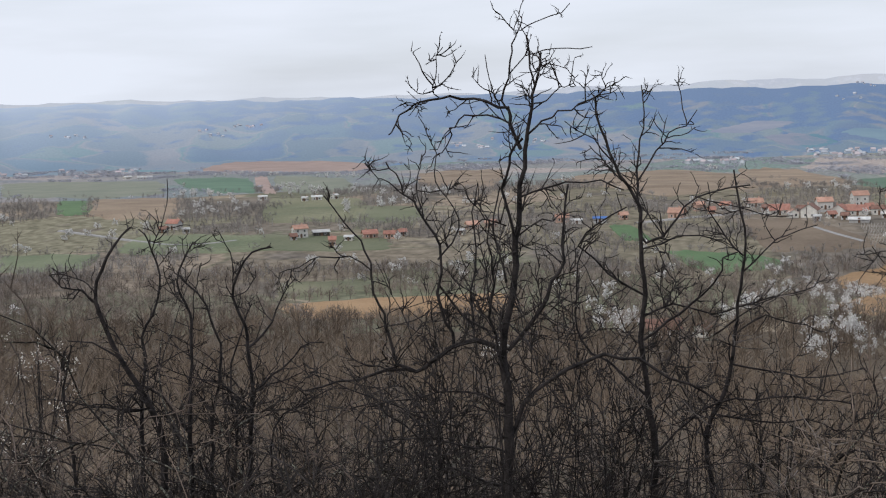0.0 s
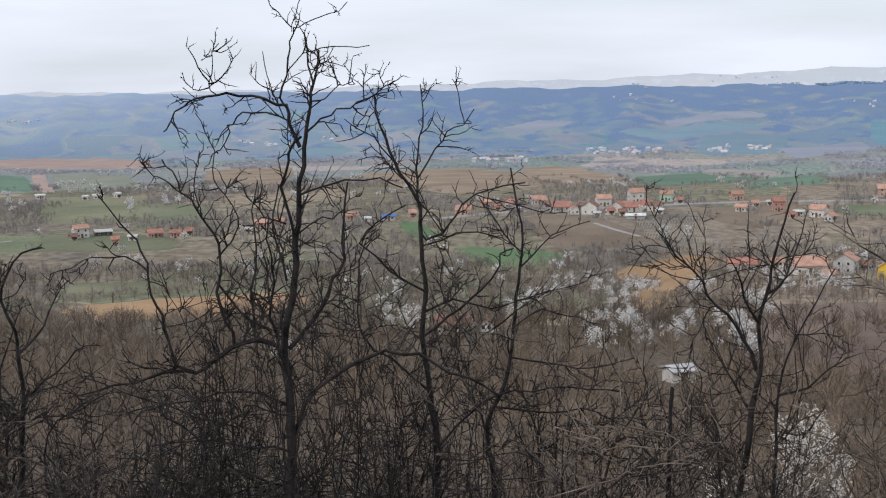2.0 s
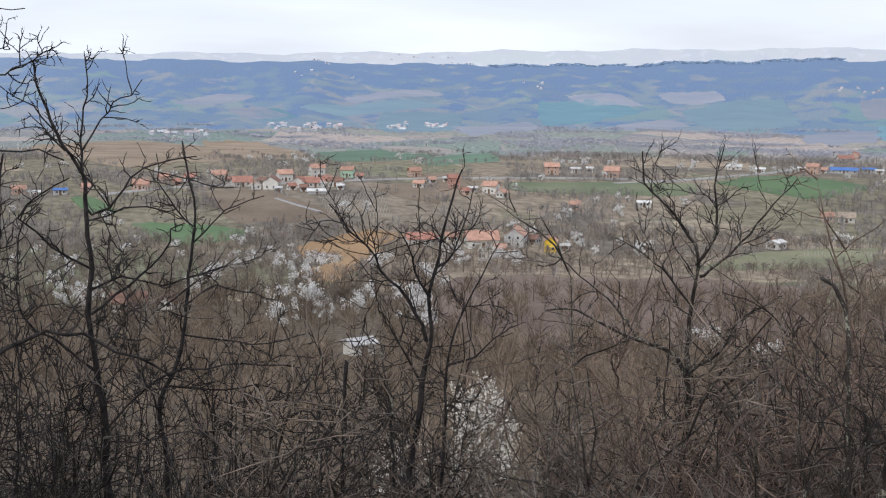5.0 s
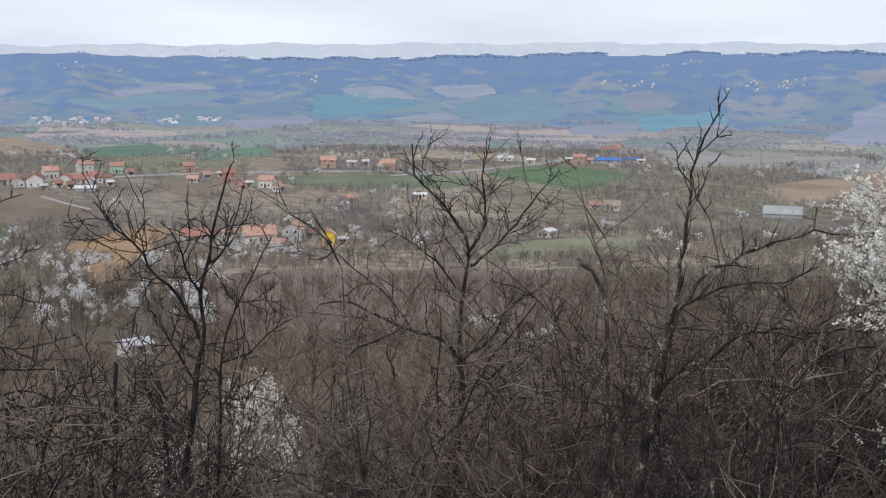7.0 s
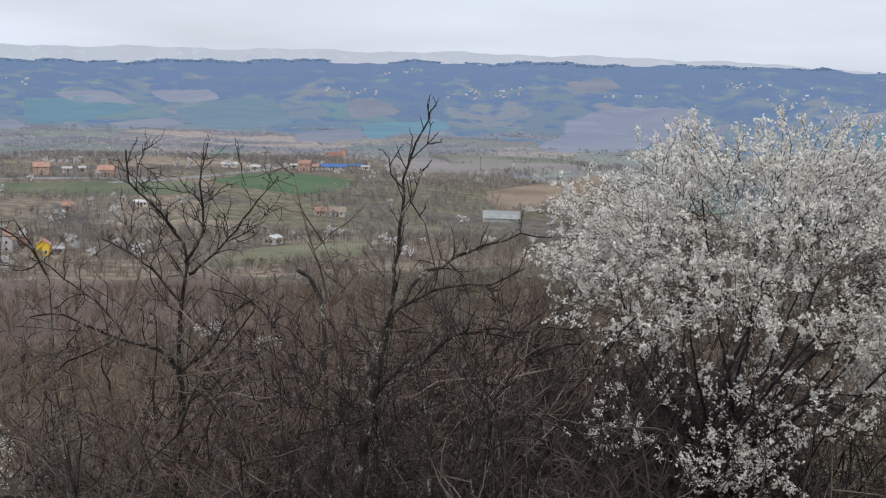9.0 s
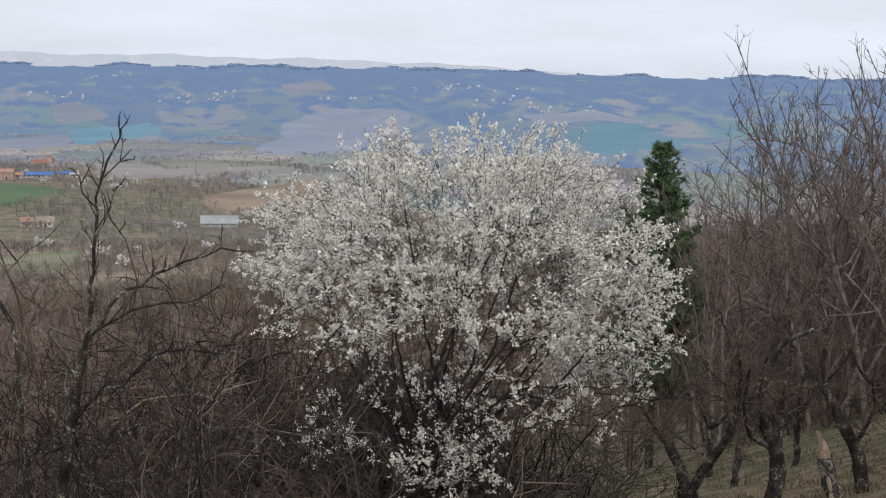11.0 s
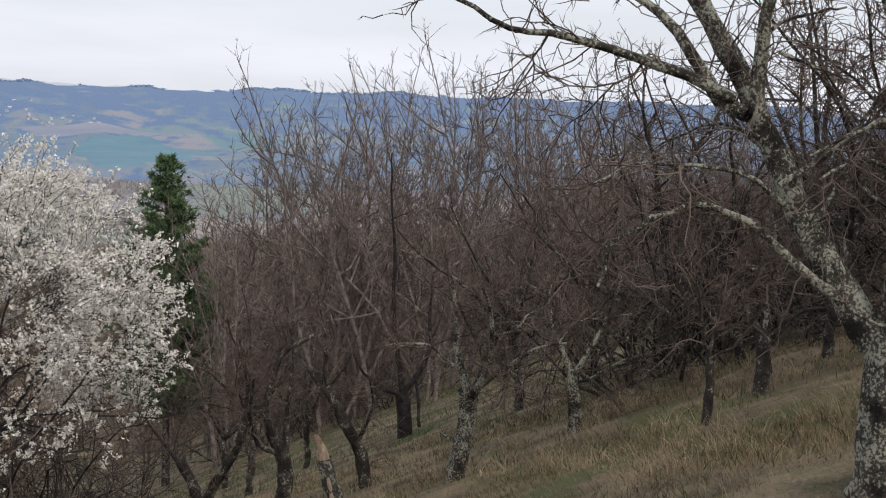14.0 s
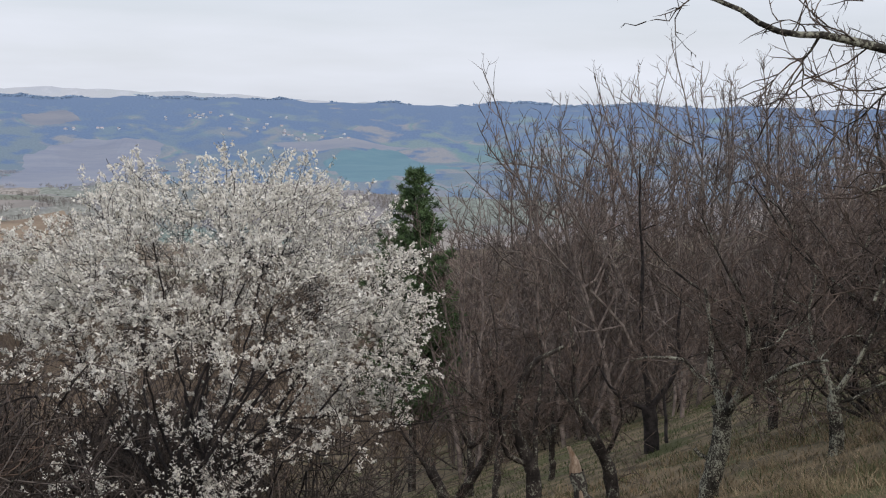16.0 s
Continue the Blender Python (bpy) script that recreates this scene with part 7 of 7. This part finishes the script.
def hamlet(bearing, r, count, wide, deep):
    rg = random.Random(int(bearing * 100 + r))
    for k in range(count):
        kind = far_kinds[rg.randrange(3)]
        m = Matrix.Translation(stand(bearing + rg.uniform(-wide, wide), r + rg.uniform(-1, 1) * min(deep, 110))) @ Matrix.Rotation(rg.uniform(0, 3.1), 4, "Z")
        if kind.name in far_used:
            ob = copy_thing(kind, m)
        else:
            far_used.add(kind.name)
            ob = kind
            ob.matrix_basis = m
        tagged(ob, "small pale house of a far hazy hamlet", "house", "far hamlet houses")


def utility_pole(bearing, r, height):
    top = new("utility_pole")
    top.matrix_world = Matrix.Translation(stand(bearing, r))
    tagged(top, "grey wooden utility pole with a crossarm", "pole", "utility poles")
    w = Wood(3)
    w.tube(np.array([(0, 0, -0.5), (0, 0, height / 2), (0, 0, height)]), 0.16, 0.11, 8)
    w.mesh("post", POLE, top)
    part("crossarm", box((-0.9, -0.06, height - 0.6), (0.9, 0.06, height - 0.46)), POLE, top)
    for x in (-0.8, 0.0, 0.8):
        part("insulator", box((x - 0.06, -0.06, height - 0.46), (x + 0.06, 0.06, height - 0.28)), FRAME_WHITE, top)


STAKE = material("pale_stake", (0.40, 0.38, 0.35), (0.55, 0.53, 0.50), 1, 0.9, 0, 4)


def stakes(corners, rows, label):
    """Rows of thin posts over a plot."""
    p = np.array([spot(*c) for c in corners])
    V, Fc = [], []
    for i in range(rows):
        a, b = p[0] + (p[3] - p[0]) * i / (rows - 1), p[1] + (p[2] - p[1]) * i / (rows - 1)
        for k in range(22):
            x, y = a + (b - a) * k / 21
            z = float(land(x, y))
            v, f = box((x - 0.05, y - 0.05, z - 0.3), (x + 0.05, y + 0.05, z + 1.7))
            Fc += [tuple(j + len(V) for j in q) for q in f]
            V += v
    tagged(mesh_object("vineyard_stakes", V, Fc, STAKE), label, "stakes", kind="stuff")


# ---- houses ----
house(-6.69, 574, 9.0, 2.0, 20, WHITE, TILE_ORANGE, "white two-storey house with an orange hip roof")
house(-12.41, 623, 8.6, 1.4, -30, GREY, TILE_RED, "grey house with a steep red-brown roof")
house(-5.83, 752, 8.3, 1.0, 5, WHITE, ROOF_PALE, "long white barn with a pale roof")
house(-8.33, 783, 7.2, 1.0, 10, WHITE, ROOF_PALE, "small white farmhouse in the valley")
house(-5.00, 751, 4.9, 1.2, 40, WHITE, ROOF_PALE, "small white farmhouse in the valley")
house(-6.37, 749, 4.5, 1.0, -20, WHITE, ROOF_PALE, "small white outbuilding in the valley")
house(-3.43, 567, 8.9, 1.0, 15, BRICK, TILE_RED, "low house with a red tiled roof")
house(-2.48, 565, 6.8, 1.0, -10, BRICK, TILE_RED, "low house with a red tiled roof")
house(-5.19, 545, 3.3, 1.3, 0, BRICK, TILE_RED, "small red brick hut")
house(-5.71, 580, 10.2, 0.8, 8, DARKWOOD, ROOF_PALE, "long dark open-sided shed")
house(-13.59, 1398, 22.0, 1.0, 0, WHITE, ROOF_PALE, "white farm buildings far off")
house(-14.35, 1437, 12.0, 1.2, 30, WHITE, ROOF_PALE, "white farm buildings far off")
house(1.42, 584, 8.1, 1.0, 12, BRICK, TILE_ORANGE, "brick cottage with an orange roof")
house(2.30, 586, 7.0, 1.0, -25, BRICK, TILE_ORANGE, "brick cottage with an orange roof")
house(0.83, 569, 4.7, 0.8, 0, WHITE, ROOF_PALE, "small white shed in the valley")
house(5.63, 590, 8.2, 1.0, 5, BRICK, TILE_ORANGE, "brick house with an orange roof")
house(6.30, 582, 6.5, 0.7, 5, WHITE, ROOF_PALE, "low white garage in the valley")
house(7.39, 582, 8.1, 0.9, 0, GREY, ROOF_BLUE, "shed under a bright blue roof")
house(8.48, 589, 4.9, 1.0, 20, BRICK, TILE_ORANGE, "small brick house in the valley")
house(10.93, 588, 9.8, 1.2, -15, BRICK, TILE_ORANGE, "orange brick house with a tiled roof")
house(11.93, 616, 6.3, 1.5, 30, BRICK, TILE_ORANGE, "orange brick house in the valley")
house(13.13, 616, 6.8, 1.3, -20, WHITE, TILE_RED, "house with a red tiled roof")
house(14.43, 635, 10.0, 1.0, 10, WHITE, TILE_ORANGE, "long low house with an orange roof")
house(15.48, 595, 12.6, 1.0, 8, WHITE, TILE_RED, "long white house with a red roof")
house(16.09, 581, 5.9, 1.0, 100, WHITE, TILE_ORANGE, "white annexe with an orange roof")
house(16.85, 582, 9.7, 1.6, 80, WHITE, TILE_DARK, "white gabled house with a dark roof")
house(17.44, 619, 9.7, 1.7, 15, WHITE, TILE_ORANGE, "house with a broad orange roof")
house(18.12, 588, 8.2, 1.3, 75, WHITE, TILE_RED, "white house with a red gable roof")
house(18.94, 632, 9.9, 2.4, 20, WHITE, TILE_ORANGE, "tall three-storey house with an orange roof")
house(18.87, 590, 12.0, 1.0, 0, WHITE, TILE_RED, "long low white outbuilding")
house(19.81, 591, 9.3, 1.2, -10, WHITE, TILE_DARK, "white house with a dark roof")
house(18.94, 562, 11.4, 0.5, 0, GREY, ROOF_PALE, "low grey stable in the valley")
house(20.38, 634, 8.8, 1.7, -15, MINT, TILE_ORANGE, "pale green house with an orange roof")
house(23.52, 631, 7.6, 1.4, 20, BRICK, TILE_ORANGE, "brick house with an orange roof")
house(23.49, 633, 8.2, 1.3, 20, BRICK, TILE_ORANGE, "brick house with an orange roof")
house(23.73, 584, 7.0, 1.0, -20, WHITE, TILE_ORANGE, "white cottage with an orange roof")
house(25.34, 584, 7.0, 2.2, 10, REDBRICK, TILE_RED, "tall red brick house with balconies")
house(27.11, 566, 9.4, 1.6, -25, WHITE, TILE_ORANGE, "pale gabled house with an orange roof")
house(27.62, 553, 5.1, 1.0, 60, WHITE, TILE_ORANGE, "pale annexe with an orange roof")
house(26.24, 570, 5.8, 0.8, 0, GREY, ROOF_PALE, "grey hut in the valley")
house(29.94, 639, 10.1, 1.8, 0, BRICK, TILE_ORANGE, "unfinished two-storey brick house")
house(31.03, 646, 6.6, 1.0, 10, WHITE, ROOF_PALE, "white cottage in the valley")
house(31.69, 651, 4.2, 1.0, 0, WHITE, ROOF_PALE, "white outbuilding in the valley")
house(32.73, 631, 10.5, 1.5, -10, BRICK, TILE_ORANGE, "orange brick house in the valley")
house(41.71, 723, 9.4, 2.0, -20, BRICK, TILE_ORANGE, "orange brick gabled house beside the road")
house(43.02, 742, 20.6, 0.8, 0, GREY, ROOF_BLUE, "long sheds under blue sheet roofs")
house(44.07, 752, 10.4, 0.8, 5, GREY, ROOF_BLUE, "shed under a blue sheet roof")
house(44.52, 745, 6.2, 0.8, 0, WHITE, ROOF_PALE, "white container hut in the valley")
house(43.05, 856, 13.5, 1.2, 20, WHITE, TILE_RED, "farmhouse with red roofs")
house(43.46, 931, 6.9, 1.6, 80, BRICK, TILE_RED, "brick gable of a farmhouse")
house(38.22, 743, 12.4, 0.8, 0, WHITE, ROOF_PALE, "pale farm building in the valley")
house(39.39, 714, 7.3, 1.0, 0, WHITE, ROOF_PALE, "white cottage in the valley")
house(42.42, 529, 6.4, 1.0, 15, BRICK, TILE_ORANGE, "small house with an orange roof")
house(43.25, 530, 8.8, 0.9, 0, WHITE, THATCH, "white cottage under a thatched roof")
house(31.03, 523, 5.8, 1.0, 0, BRICK, TILE_ORANGE, "orange cottage among trees")
house(34.22, 539, 7.5, 0.8, 10, WHITE, ROOF_PALE, "pale cottage among trees")
house(23.75, 429, 12.3, 1.1, 10, WHITE, TILE_RED, "broad house with a red tiled roof")
house(26.69, 424, 14.5, 1.3, 12, WHITE, TILE_ORANGE, "long house under a broad orange roof")
house(28.32, 426, 9.1, 1.9, 78, GREY, TILE_ORANGE, "grey gabled house with an orange roof")
house(27.58, 408, 4.9, 0.9, 0, BRICK, TILE_ORANGE, "small brick annexe in the valley")
house(29.98, 415, 5.4, 1.6, 85, YELLOW, TILE_ORANGE, "bright yellow gabled house")
house(30.62, 417, 3.1, 0.8, 0, GREY, ROOF_PALE, "grey lean-to in the valley")
house(40.26, 437, 6.5, 1.0, 60, WHITE, ROOF_PALE, "small white hut on the meadow")
house(20.93, 180, 5.0, 0.8, 28, WHITE, ROOF_SHEET, "whitewashed shed under a grey sheet roof")
house(10.23, 258, 9.1, 0.9, 8, WHITE, TILE_DARK, "white cottage under a worn brown roof")
house(12.03, 259, 4.3, 0.8, 70, WHITE, TILE_DARK, "white annexe behind bare trees")
house(50.96, 535, 20.8, 0.7, 0, GREENHOUSE, GREENHOUSE, "pale plastic-covered greenhouse in the valley")

# sheds and outbuildings huddled between the houses: bearing, distance, width, wall, roof
for b, r, w, wall, roof in ((16.45, 604, 5, GREY, TILE_DARK), (17.15, 568, 4, GREY, ROOF_PALE), (17.75, 577, 5, WHITE, TILE_RED), (18.35, 571, 4, GREY, TILE_DARK),
                            (18.55, 606, 6, WHITE, TILE_ORANGE), (19.35, 612, 5, BRICK, TILE_RED), (20.05, 577, 4, GREY, ROOF_PALE), (20.9, 622, 5, WHITE, TILE_RED),
                            (14.9, 612, 4, GREY, TILE_DARK), (12.5, 603, 4, BRICK, TILE_RED), (24.3, 602, 5, GREY, TILE_ORANGE), (25.0, 607, 4, WHITE, ROOF_PALE),
                            (25.9, 560, 4, BRICK, TILE_RED), (24.4, 432, 6, GREY, TILE_DARK), (25.3, 437, 6, WHITE, TILE_ORANGE), (27.2, 440, 5, WHITE, TILE_RED),
                            (29.2, 431, 4, GREY, TILE_DARK), (-12.9, 612, 5, DARKWOOD, TILE_DARK), (-11.9, 606, 4, GREY, ROOF_PALE), (-7.0, 566, 4, GREY, TILE_DARK),
                            (-4.4, 560, 5, WHITE, ROOF_PALE), (-1.9, 572, 5, WHITE, TILE_RED), (42.2, 738, 6, WHITE, TILE_ORANGE), (41.2, 745, 5, GREY, ROOF_PALE)):
    house(b, r, w, 0.85, (b * 37) % 60 - 30, wall, roof, "small outbuilding in a village yard")

# ---- far hamlets: bearing, distance, houses, spread in degrees and metres ----
hamlet(18.44, 1650, 12, 1.46, 68)
hamlet(12.48, 1449, 14, 1.59, 181)
hamlet(17.16, 1754, 5, 0.48, 67)
hamlet(-8.80, 2942, 8, 0.80, 49)
hamlet(-10.35, 2780, 7, 0.80, 78)
hamlet(1.77, 2326, 10, 1.19, 101)
hamlet(-17.06, 2732, 6, 1.06, 46)
hamlet(23.87, 4591, 9, 1.59, 875)
hamlet(19.17, 3722, 5, 0.53, 90)
hamlet(25.42, 3823, 6, 0.80, 196)
hamlet(43.76, 2849, 9, 1.19, 94)
hamlet(46.39, 3317, 6, 1.06, 73)
hamlet(48.58, 2772, 6, 1.33, 69)
hamlet(50.53, 2875, 8, 1.33, 78)
hamlet(61.32, 3168, 8, 1.59, 74)
hamlet(50.29, 2902, 7, 1.06, 70)
hamlet(63.80, 3033, 6, 1.59, 94)
hamlet(66.74, 2728, 16, 1.59, 164)
hamlet(60.82, 3089, 6, 1.06, 45)
hamlet(64.14, 2849, 6, 1.59, 58)
hamlet(57.08, 2808, 5, 1.59, 68)
hamlet(24.22, 1744, 6, 0.66, 65)
hamlet(22.45, 1671, 6, 0.53, 75)
hamlet(19.24, 1691, 10, 0.93, 73)
hamlet(20.27, 3130, 6, 2.39, 154)
hamlet(29.38, 2953, 6, 1.59, 122)
hamlet(-18.37, 1733, 8, 1.59, 162)
hamlet(-15.48, 1574, 6, 1.59, 99)
hamlet(4.99, 2321, 5, 0.80, 47)
hamlet(24.03, 1758, 6, 1.06, 79)

# ---- poles and stakes ----
utility_pole(41.14, 727, 8)
utility_pole(40.92, 772, 8)
utility_pole(29.49, 427, 7)
utility_pole(-9.79, 607, 7)
utility_pole(25.75, 618, 8)
utility_pole(40.17, 661, 8)
utility_pole(49.89, 765, 8)
utility_pole(13.47, 593, 7)
stakes([(19.03, 544), (21.93, 552), (22.41, 492), (19.52, 500)], 7, "rows of pale vineyard stakes below the houses")
stakes([(41.09, 460), (44.24, 484), (44.53, 427), (41.38, 419)], 3, "rows of pale fence stakes on the meadow")
